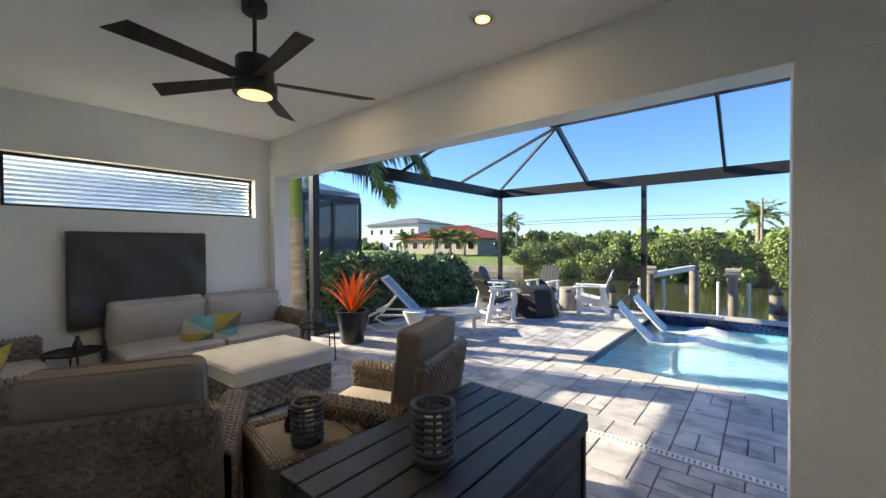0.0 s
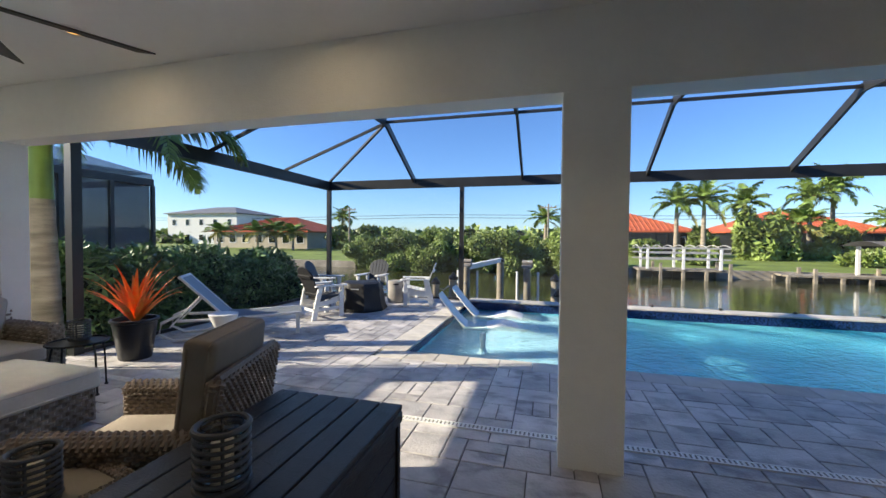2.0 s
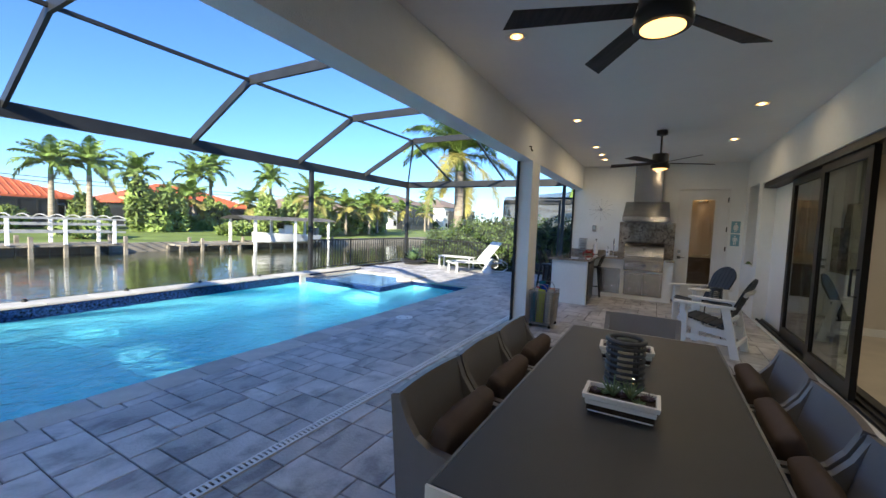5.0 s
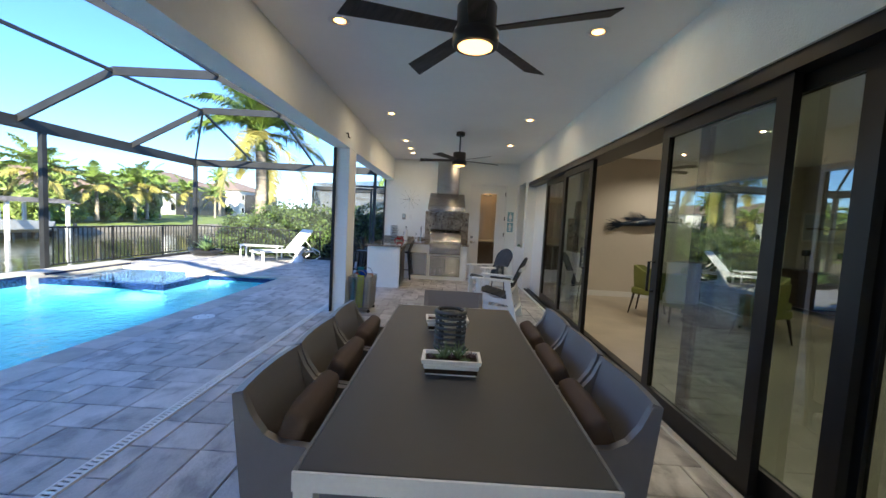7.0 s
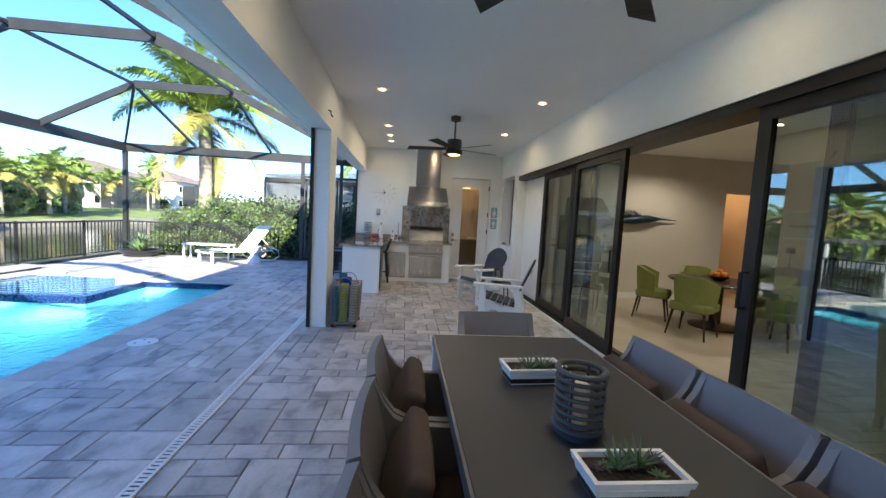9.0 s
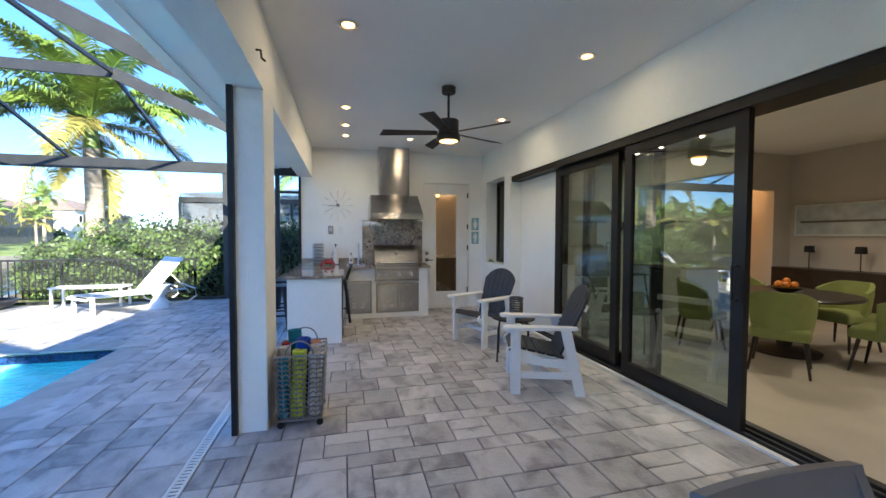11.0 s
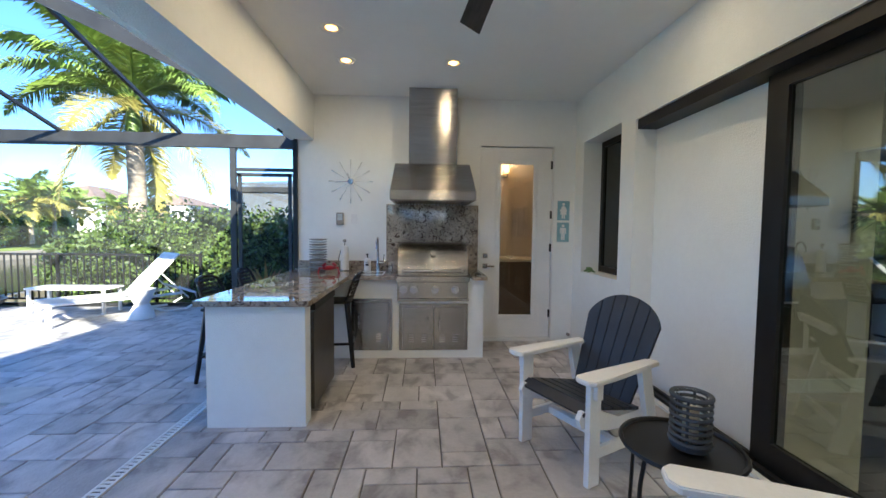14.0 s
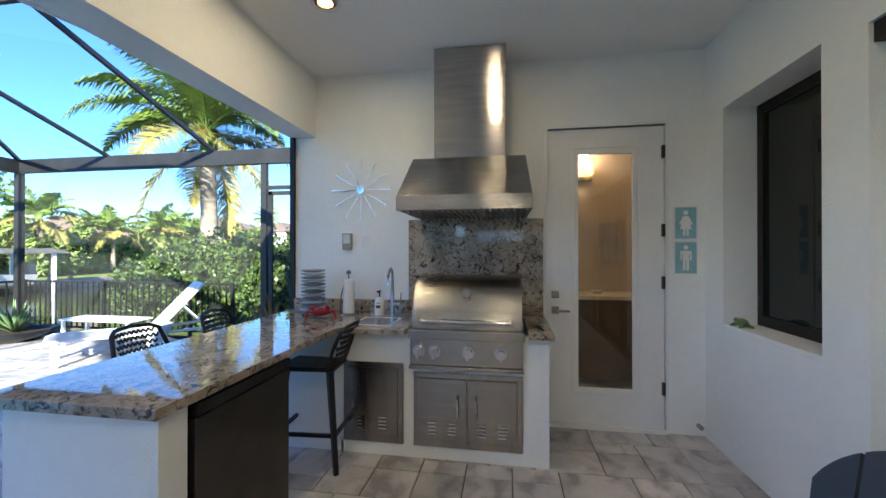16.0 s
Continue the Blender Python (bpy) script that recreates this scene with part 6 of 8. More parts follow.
# things on the worktop
Z = 0.915
for k in range(13):
    if k == 0:
        ps = thing("plate_stack", 10.02, 2.9, Z, 0, "tall stack of pale blue-grey plates on the granite", "plates")
    bm = bmesh.new()
    z = 0.03 * k
    lathe(bm, [(0.005, z), (0.06, z), (0.1, z + 0.012), (0.103, z + 0.015), (0.1, z + 0.018), (0.06, z + 0.007), (0.005, z + 0.006)], 28)
    part("plate", bm, "plate" if k % 2 else "pott", ps, smooth=True)
pt = thing("paper_towel_holder", 10.07, 2.6, Z, 0, "paper towel roll on a steel holder", "paper towel holder")
bm = bmesh.new()
lathe(bm, [(0.005, 0), (0.085, 0), (0.085, 0.01), (0.005, 0.012)], 24)
rod(bm, (0, 0, 0), (0, 0, 0.35), 0.006)
lathe(bm, [(0.002, 0.34), (0.02, 0.345), (0.022, 0.36), (0.012, 0.375), (0.002, 0.378)], 14)
tube(bm, [(0, 0.075, 0.0), (0, 0.07, 0.15), (0, 0.04, 0.26)], 0.005, 6)
part("stand", bm, "steel", pt, smooth=True)
bm = bmesh.new()
lathe(bm, [(0.02, 0.013), (0.05, 0.013), (0.045, 0.29), (0.02, 0.3)], 24)
part("roll", bm, "white", pt, smooth=True)
sb = thing("soap_bottle", 10.08, 2.33, Z, 0, "white soap bottle with a black pump beside the sink", "soap bottle")
bm = bmesh.new()
lathe(bm, [(0.005, 0), (0.038, 0), (0.04, 0.01), (0.04, 0.12), (0.03, 0.14), (0.014, 0.15), (0.005, 0.151)], 20)
part("bottle", bm, "white", sb, smooth=True)
bm = bmesh.new()
rod(bm, (0, 0, 0.15), (0, 0, 0.19), 0.007)
box(bm, -0.04, 0.012, -0.012, 0.012, 0.19, 0.205, bev=0.003)
part("pump", bm, "black", sb)
boxes("label_bar", "tabletop", [(-0.0415, -0.0405, -0.018, 0.018, 0.1, 0.106), (-0.0415, -0.0405, -0.02, 0.02, 0.06, 0.085)], sb)
fc = thing("faucet", 10.02, 2.2, Z, 0, "tall curved steel kitchen faucet with a side lever", "faucet")
bm = bmesh.new()
tube(bm, [(0, 0, 0), (0, 0, 0.33), (-0.015, 0, 0.37), (-0.05, 0, 0.4), (-0.09, 0, 0.385), (-0.12, 0, 0.34), (-0.13, 0, 0.27)], [0.02, 0.012, 0.012, 0.012, 0.012, 0.013, 0.016], 12)
rod(bm, (0, 0, 0.1), (0, -0.07, 0.1), 0.012, seg=12)
rod(bm, (0, -0.065, 0.1), (0, -0.075, 0.2), 0.006)
part("spout", bm, "chrome", fc, smooth=True)
cr = thing("red_crab", 9.82, 2.73, Z, 20, "small red crab ornament on the granite worktop", "ornament")
bm = bmesh.new()
bmesh.ops.create_uvsphere(bm, u_segments=16, v_segments=10, radius=1, matrix=pose(0, 0, 0.055) @ Matrix.Diagonal((0.05, 0.075, 0.028, 1)))
part("body", bm, "redplastic", cr, smooth=True)
for s in (-1, 1):
    for k in range(3):
        bm = bmesh.new()
        tube(bm, [(-0.02 + 0.025 * k, s * 0.05, 0.05), (-0.03 + 0.03 * k, s * 0.1, 0.06), (-0.03 + 0.03 * k, s * 0.115, 0.0)], 0.007, 5)
        part("leg", bm, "redplastic", cr, smooth=True)
    bm = bmesh.new()
    tube(bm, [(-0.03, s * 0.04, 0.06), (-0.06, s * 0.07, 0.09), (-0.08, s * 0.04, 0.11)], [0.008, 0.012, 0.018], 6)
    part("claw", bm, "redplastic", cr, smooth=True)
ob_ = thing("can_opener", 9.62, 1.05, Z, 0, "small dark tool lying on the granite", "tool")
bm = bmesh.new()
tube(bm, [(-0.05, -0.02, 0.012), (0.0, 0.0, 0.02), (0.08, 0.02, 0.014)], [0.006, 0.016, 0.01], 8)
part("body", bm, "black", ob_, smooth=True)

# ---- things on the east wall ----
cl = thing("starburst_clock", EX - 0.02, 2.56, 2.0, 0, "thin silver starburst wall clock with twelve rays", "clock")
bm = bmesh.new()
rod(bm, (-0.02, 0, 0), (0.02, 0, 0), 0.034, seg=28)
part("hub", bm, "chrome", cl, smooth=True)
for k in range(12):
    a = radians(30 * k)
    dr_ = Vector((0, math.sin(a), math.cos(a)))
    bm = bmesh.new()
    rod(bm, dr_ * 0.05, dr_ * 0.27, 0.0025, seg=6)
    rod(bm, dr_ * 0.19, dr_ * 0.27, 0.004, 0.007, seg=6)
    part("ray", bm, "chrome", cl)
for a, L in ((radians(95), 0.18), (radians(20), 0.1)):
    bm = bmesh.new()
    rod(bm, (-0.025, 0, 0), (-0.025, math.sin(a) * L, math.cos(a) * L), 0.004, seg=5)
    part("clock_hand", bm, "steel", cl)
oc = thing("outlet_cover", EX, 2.69, 1.54, 0, "weatherproof grey outlet cover on the stucco wall", "outlet")
boxes("cover", "pott", [(-0.04, 0, -0.045, 0.045, -0.075, 0.075)], oc, bev=0.01)
boxes("lens", "plate", [(-0.043, -0.04, -0.03, 0.03, -0.02, 0.06)], oc)
lsw = thing("light_switch", EX, 2.52, 1.54, 0, "white double light switch on the stucco wall", "light switch")
boxes("plate", "white", [(-0.006, 0, -0.04, 0.04, -0.06, 0.06)], lsw, bev=0.002)
boxes("toggle", "white", [(-0.016, -0.006, -0.02, -0.01, -0.012, 0.012)], lsw)
boxes("toggle", "white", [(-0.016, -0.006, 0.01, 0.02, -0.012, 0.012)], lsw)
for z, fem in ((1.675, True), (1.4, False)):
    sg = thing("restroom_sign", EX, -0.125, z, 0, "pale blue restroom sign with a white " + ("woman" if fem else "man") + " symbol", "sign", "restroom signs")
    boxes("panel", "signblue", [(-0.012, 0, -0.08, 0.08, -0.125, 0.125)], sg, bev=0.003)
    boxes("border", "white", [(-0.014, -0.001, -0.085, -0.078, -0.13, 0.13), (-0.014, -0.001, 0.078, 0.085, -0.13, 0.13), (-0.014, -0.001, -0.078, 0.078, -0.13, -0.123), (-0.014, -0.001, -0.078, 0.078, 0.123, 0.13)], sg)
    bm = bmesh.new()
    rod(bm, (-0.013, 0, 0.08), (-0.016, 0, 0.08), 0.018, seg=16)
    if fem:
        plate(bm, [(-0.02, 0.055), (0.02, 0.055), (0.05, -0.01), (0.038, -0.015), (0.028, 0.01), (0.042, -0.05), (0.02, -0.05), (0.02, -0.1), (0.004, -0.1), (0.004, -0.05), (-0.004, -0.05), (-0.004, -0.1), (-0.02, -0.1), (-0.02, -0.05), (-0.042, -0.05), (-0.028, 0.01), (-0.038, -0.015), (-0.05, -0.01)], 0.003, pose(-0.0145, 0, 0, 0, 0, 90))
    else:
        plate(bm, [(-0.035, 0.055), (0.035, 0.055), (0.04, 0.045), (0.04, -0.02), (0.03, -0.02), (0.028, 0.03), (0.022, 0.03), (0.022, -0.1), (0.004, -0.1), (0.003, -0.02), (-0.003, -0.02), (-0.004, -0.1), (-0.022, -0.1), (-0.022, 0.03), (-0.028, 0.03), (-0.03, -0.02), (-0.04, -0.02), (-0.04, 0.045)], 0.003, pose(-0.0145, 0, 0, 0, 0, 90))
    part("symbol", bm, "white", sg)
tr = thing("toy_turtle", 9.9, -0.33, 0.93, 0, "small green turtle figure on the window sill", "ornament")
bm = bmesh.new()
bmesh.ops.create_uvsphere(bm, u_segments=12, v_segments=8, radius=1, matrix=pose(0, 0, 0.03) @ Matrix.Diagonal((0.05, 0.035, 0.03, 1)))
for s in (-1, 1):
    for k in (-1, 1):
        rod(bm, (k * 0.03, s * 0.02, 0.02), (k * 0.055, s * 0.04, 0.0), 0.012, seg=6)
rod(bm, (0.045, 0, 0.035), (0.075, 0, 0.04), 0.014, seg=8)
part("body", bm, "agave", tr, smooth=True)
sp = thing("door_stop", EX - 0.02, -0.22, 0.08, 0, "small round door bumper on the wall", "door stop")
bm = bmesh.new()
rod(bm, (0.02, 0, 0), (-0.03, 0, 0), 0.018, seg=14)
part("bumper", bm, "pott", sp, smooth=True)
hk = thing("wall_hook", 5.6, BY, 2.62, 0, "small black metal hook on the header beam", "hook")
bm = bmesh.new()
tube(bm, [(0, 0, 0.05), (0, -0.03, 0.05), (0, -0.035, 0.0), (0, -0.06, -0.02)], 0.008, 6)
part("hook", bm, "black", hk)
cf = thing("camera_sensor", 10.2, 3.3, 2.6, 0, "small black security camera under the eave", "security camera")
bm = bmesh.new()
tube(bm, [(0, -0.05, 0.06), (0, 0.04, 0.05), (0, 0.1, -0.02)], [0.02, 0.03, 0.035], 10)
part("body", bm, "black", cf, smooth=True)

# skimmer lid and drain
sm = thing("skimmer_lid", 5.11, 4.75, 0.0, 0, "round white skimmer lid set in the pavers", "skimmer lid")
bm = bmesh.new()
lathe(bm, [(0.005, 0.006), (0.12, 0.006), (0.135, 0.003), (0.135, -0.01), (0.005, -0.01)], 32)
part("lid", bm, "white", sm, smooth=True)
for k in range(3):
    bm = bmesh.new()
    a = radians(120 * k + 20)
    rod(bm, (0.07 * math.cos(a), 0.07 * math.sin(a), 0.006), (0.07 * math.cos(a), 0.07 * math.sin(a), 0.008), 0.012, seg=10)
    part("screw_hole", bm, "black", sm)
bm = bmesh.new()
x = -5.9
while x < 12.5:
    box(bm, x, x + 0.02, 3.365, 3.415, 0.001, 0.005)
    x += 0.034
box(bm, -5.9, 12.5, 3.35, 3.366, -0.01, 0.006)
box(bm, -5.9, 12.5, 3.414, 3.43, -0.01, 0.006)
tagged(part("drain_channel", bm, "whitemetal"), kind="structure")

# ---- dining room ----
dt = thing("round_dining_table", 6.4, -2.9, 0, 0, "round dark wooden dining table with a pedestal base", "dining table")
bm = bmesh.new()
lathe(bm, [(0.01, 0.71), (0.68, 0.71), (0.7, 0.73), (0.68, 0.75), (0.01, 0.75)], 40)
part("tabletop", bm, "darkwood", dt, smooth=True)
bm = bmesh.new()
lathe(bm, [(0.01, 0), (0.35, 0), (0.36, 0.03), (0.08, 0.08), (0.08, 0.66), (0.25, 0.71), (0.01, 0.71)], 28)
part("pedestal", bm, "darkwood", dt, smooth=True)
fb = thing("fruit_bowl", 6.4, -2.9, 0.75, 0, "dark bowl of oranges on the round table", "fruit bowl")
bm = bmesh.new()
lathe(bm, [(0.01, 0), (0.06, 0), (0.17, 0.06), (0.18, 0.065), (0.15, 0.065), (0.01, 0.02)], 24)
part("bowl", bm, "darkwood", fb, smooth=True)
for k in range(7):
    a = k * 1.05
    rr = 0 if k == 6 else 0.085
    bm = bmesh.new()
    bmesh.ops.create_uvsphere(bm, u_segments=14, v_segments=8, radius=0.042, matrix=pose(rr * math.cos(a), rr * math.sin(a), 0.095 if k < 6 else 0.14))
    part("orange", bm, "orange", fb, smooth=True)


def tub_chair(x, y, rz):
    d = thing("tub_chair", x, y, 0, rz, "olive green upholstered tub chair with dark legs", "dining chair", "green tub chairs")
    put_cushion("seat", "green", d, (-0.25, 0.25, -0.23, 0.27, 0.36, 0.48))
    bm = bmesh.new()
    rows = []
    for zz, k in ((0.36, 0.9), (0.55, 1.0), (0.72, 1.06), (0.86, 1.08)):
        row = []
        for i in range(17):
            a = radians(180 + 180 * i / 16)
            drop = 0.2 * max(0, abs(i - 8) / 8 - 0.45) * (zz > 0.5) * (zz - 0.36) / 0.5
            row.append(bm.verts.new((0.27 * k * math.cos(a), 0.05 + 0.3 * k * math.sin(a), zz - drop)))
        rows.append(row)
    for A, Bq in zip(rows, rows[1:]):
        for i in range(16):
            bm.faces.new((A[i], A[i + 1], Bq[i + 1], Bq[i]))
    bmesh.ops.recalc_face_normals(bm, faces=bm.faces)
    bmesh.ops.solidify(bm, geom=bm.faces[:], thickness=0.045)
    part("backrest", bm, "green", d, smooth=True)
    for a in (-1, 1):
        for b in (-1, 1):
            bm = bmesh.new()
            rod(bm, (a * 0.2, b * 0.19, 0.37), (a * 0.25, b * 0.25, 0), 0.02, 0.012)
            part("leg", bm, "darkwood", d)


for k in range(5):
    a = radians(72 * k + 50)
    tub_chair(6.4 + 0.9 * math.cos(a), -2.9 + 0.9 * math.sin(a), math.degrees(a) + 90)
ml = thing("feather_sculpture", 8.55, -2.9, 1.65, 0, "blue-black feathered fish wall sculpture with a long bill", "wall art")
bm = bmesh.new()
tube(bm, [(0, 0.75, -0.05), (-0.03, 0.5, -0.02), (-0.05, 0.2, 0.02), (-0.05, -0.1, 0.05), (-0.03, -0.4, 0.06), (-0.02, -0.75, 0.05)], [0.02, 0.05, 0.09, 0.08, 0.02, 0.005], 10)
part("body", bm, "marlin", ml, smooth=True)
rng = random.Random(4)
bm = bmesh.new()
for i in range(60):
    yy = -0.1 + 0.6 * i / 60
    q = Vector((-0.05, yy, 0.06))
    rod(bm, q, q + Vector((0, 0.12 + rng.uniform(0, 0.05), 0.22 * rng.uniform(0.6, 1) * math.sin(math.pi * (i + 4) / 68))), 0.008, 0.001, 4)
for i in range(50):
    q = Vector((-0.03, 0.5 + 0.2 * i / 50, -0.03))
    rod(bm, q, q + Vector((rng.uniform(-0.03, 0.03), 0.3, rng.uniform(-0.2, 0.15))), 0.008, 0.001, 4)
part("feathers", bm, "marlin", ml)
pc_ = thing("wall_picture", 7.6, -6.19, 1.75, 0, "wide pale landscape picture in a thin frame", "picture")
boxes("frame", "whitemetal", [(-0.9, 0.9, 0, 0.03, -0.3, 0.3)], pc_, bev=0.005)
boxes("canvas", "plate", [(-0.87, 0.87, 0.03, 0.034, -0.27, 0.27)], pc_)
boxes("shoreline", "greyp", [(-0.8, 0.8, 0.034, 0.036, -0.05, -0.01)], pc_)
bf = thing("sideboard", 7.7, -5.95, 0, 0, "long dark wooden sideboard against the back wall", "sideboard")
boxes("body", "darkwood", [(-0.9, 0.9, -0.22, 0.22, 0.1, 0.85)], bf, bev=0.006)
for a in (-0.85, 0.85):
    for b in (-0.18, 0.18):
        boxes("leg", "darkwood", [(a - 0.03, a + 0.03, b - 0.03, b + 0.03, 0, 0.1)], bf)
for x in (7.35, 8.1):
    l = thing("table_lamp", x, -5.95, 0.85, 0, "slim table lamp with a small black shade on the sideboard", "table lamp", "lamps on the sideboard")
    bm = bmesh.new()
    lathe(bm, [(0.005, 0), (0.06, 0), (0.06, 0.01), (0.008, 0.015), (0.008, 0.36), (0.003, 0.36)], 16)
    part("stem", bm, "black", l, smooth=True)
    bm = bmesh.new()
    lathe(bm, [(0.08, 0.3), (0.07, 0.42), (0.066, 0.42), (0.076, 0.3)], 20)
    part("shade", bm, "black", l, smooth=True)


# ---- vegetation ----
def leaf_cloud(name, blobs, n, size, material, parent=None, seed=1, kind="stuff", long=1.8, zmin=-9):
    """Many small leaves in the shells of overlapping ellipsoids: (x, y, z, rx, ry, rz) each."""
    rng = np.random.default_rng(seed)
    B = np.array(blobs, float)
    wt = (B[:, 3] * B[:, 4] + B[:, 3] * B[:, 5] + B[:, 4] * B[:, 5])
    k = rng.choice(len(B), n, p=wt / wt.sum())
    d = rng.normal(size=(n, 3))
    d /= np.linalg.norm(d, axis=1)[:, None]
    r = rng.uniform(0.62, 1.06, n) + 0.1 * np.sin(d[:, 0] * 9) * np.cos(d[:, 1] * 8 + d[:, 2] * 7)
    c = B[k, :3] + d * B[k, 3:] * r[:, None]
    keep = c[:, 2] > zmin
    c, d = c[keep], d[keep]
    n = len(c)
    a = rng.normal(size=(n, 3)) + d * 0.3
    a /= np.linalg.norm(a, axis=1)[:, None]
    b = np.cross(a, rng.normal(size=(n, 3)))
    b /= np.linalg.norm(b, axis=1)[:, None]
    s = size * rng.uniform(0.6, 1.3, n)[:, None]
    v = np.stack([c - a * s * long / 2, c + b * s * 0.5, c + a * s * long / 2, c - b * s * 0.5], 1).reshape(-1, 3)
    me = bpy.data.meshes.new(name)
    me.vertices.add(len(v))
    me.vertices.foreach_set("co", v.ravel())
    me.loops.add(4 * n)
    me.loops.foreach_set("vertex_index", np.arange(4 * n))
    me.polygons.add(n)
    me.polygons.foreach_set("loop_start", np.arange(0, 4 * n, 4))
    me.polygons.foreach_set("loop_total", np.full(n, 4))
    me.update()
    me.materials.append(M[material])
    ob = new(name, me)
    if parent:
        ob.parent = parent
    if kind:
        ob["kind"] = kind
    return ob


# Dark solid blobs inside the leaves: shade in their depth as colour, view blocked.
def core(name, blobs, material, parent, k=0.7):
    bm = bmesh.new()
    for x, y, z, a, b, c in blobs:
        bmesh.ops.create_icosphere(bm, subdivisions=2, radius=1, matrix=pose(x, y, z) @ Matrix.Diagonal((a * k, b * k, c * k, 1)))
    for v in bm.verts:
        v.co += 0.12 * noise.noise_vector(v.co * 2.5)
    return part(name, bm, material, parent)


def bush(name, label, cat, blobs, n, size, material, seed, group="", long=1.8, ground_z=-0.2):
    x, y = blobs[0][0], blobs[0][1]
    d = thing(name, x, y, ground_z, 0, label, cat, group)
    loc = [(a - x, b - y, c - ground_z, e, f, g) for a, b, c, e, f, g in blobs]
    leaf_cloud("foliage", loc, n, size, material, d, seed, "", long, 0.0)
    core("inner_foliage", loc, "shadecore", d)
    return d


# Near-black green: the shade between the leaves is put into this colour.
M["shadecore"] = mat("inner_foliage", (0.02, 0.035, 0.01), 0.9, var=0.3)
rng = random.Random(11)
# clipped hedge along the east side
bl = [(14.6, y, 0.7 + 0.12 * rng.random(), 0.85, 0.75, 1.12) for y in [2.2 + 0.62 * i for i in range(11)]]
bl += [(14.3 + 0.3 * rng.random(), y, 0.4, 0.9, 0.6, 0.9) for y in [2.4 + 0.9 * i for i in range(8)]]
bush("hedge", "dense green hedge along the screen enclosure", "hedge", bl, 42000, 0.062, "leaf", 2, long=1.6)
bush("shrub", "rounded green shrub at the end of the hedge", "shrub", [(14.9, 9.6, 0.5, 0.8, 0.8, 0.8), (15.6, 10.0, 0.3, 0.9, 0.8, 0.7)], 6000, 0.07, "leaf", 3)
# loose bushes west of the deck
bl = []
for i in range(16):
    y = 4.3 + 0.36 * i
    bl.append((-7.3 - 0.5 * rng.random(), y, 0.38 + 0.32 * rng.random() - 0.012 * i, 0.75, 0.55, 0.92 - 0.015 * i))
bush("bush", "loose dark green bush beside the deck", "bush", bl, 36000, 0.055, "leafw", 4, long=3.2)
bl = []
for i in range(5):
    bl.append((-6.8 - 0.3 * i, 9.4 + 0.2 * i, 0.0, 0.5, 0.5, 0.6))
bush("bush", "feathery green bush by the water", "bush", bl, 6000, 0.05, "leafw", 5, long=4.5)


def mangroves():
    r = random.Random(21)
    for g in range(9):
        bl = []
        x0 = -14.5 + 2.05 * g
        for i in range(9):
            bl.append((x0 + r.uniform(-1.2, 1.2), 30.0 + r.uniform(-1.6, 2.2), r.uniform(-0.7, 1.3) - (0.5 if g in (0, 8) else 0), r.uniform(0.6, 1.25), r.uniform(0.6, 1.2), r.uniform(0.5, 1.3)))
        bush("mangrove", "bright green mangrove bush over the canal bank", "mangrove", bl, 22000, 0.095, "leaf2", 30 + g, "mangroves on the far bank", 1.7, -1.0)


mangroves()


def far_scrub():
    r = random.Random(5)
    bl = []
    for i in range(420):
        x = r.uniform(-170, 60)
        y = r.uniform(62, 95)
        bl.append((x, y, r.uniform(0.2, 1.6), r.uniform(2.5, 5), r.uniform(2, 4), r.uniform(1.2, 2.6)))
    leaf_cloud("far_scrub", bl, 70000, 0.75, "leaf3", None, 6, "stuff", 1.6)
    core("far_scrub_core", bl, "shadecore", None, 0.75)["kind"] = "stuff"
    bl = [(r.uniform(38, 170), r.uniform(52, 75), r.uniform(0, 1.6), r.uniform(1.5, 4), r.uniform(1.5, 3), r.uniform(1, 2.4)) for i in range(160)]
    leaf_cloud("far_garden", bl, 30000, 0.6, "leaf3", None, 7, "stuff", 1.6)
    core("far_garden_core", bl, "shadecore", None, 0.75)["kind"] = "stuff"


far_scrub()


def frond_mesh(bm, root, an, el, L, droop, nl, lw, ll, rng, twist=0.0):
    h = Vector((math.cos(an), math.sin(an), 0))
    side = Vector((-math.sin(an), math.cos(an), 0))
    p, e, N = Vector(root), el, 14
    pts, dirs = [p.copy()], []
    for k in range(N):
        d = h * math.cos(e) + Vector((0, 0, math.sin(e)))
        dirs.append(d)
        p = p + d * L / N
        pts.append(p.copy())
        e -= droop / N * (0.6 + 0.8 * k / N)
    dirs.append(dirs[-1])
    tube(bm, pts, [0.03 * (1 - 0.85 * i / N) * L / 3 for i in range(N + 1)], 4)
    for i in range(nl):
        f = 0.1 + 0.9 * i / nl
        q = f * N
        k = min(N - 1, int(q))
        c = pts[k].lerp(pts[k + 1], q - k)
        d = dirs[k]
        up = side.cross(d)
        up = up if up.z > 0 else -up
        ln = ll * (math.sin(math.pi * min(1, 0.18 + f * 0.85)) ** 0.7) * rng.uniform(0.85, 1.1)
        for s in (-1, 1):
            o = (side * s * 0.85 + d * 0.55 + up * rng.uniform(-0.1, 0.35)).normalized()
            m = c + o * ln * 0.55
            t = c + o * ln * 0.95 + Vector((0, 0, -0.35 * ln * rng.uniform(0.6, 1.3)))
            w = d * lw
            v = [bm.verts.new(x) for x in (c - w * 0.5, m - w * 0.6, t, m + w * 0.6, c + w * 0.5)]
            bm.faces.new(v)


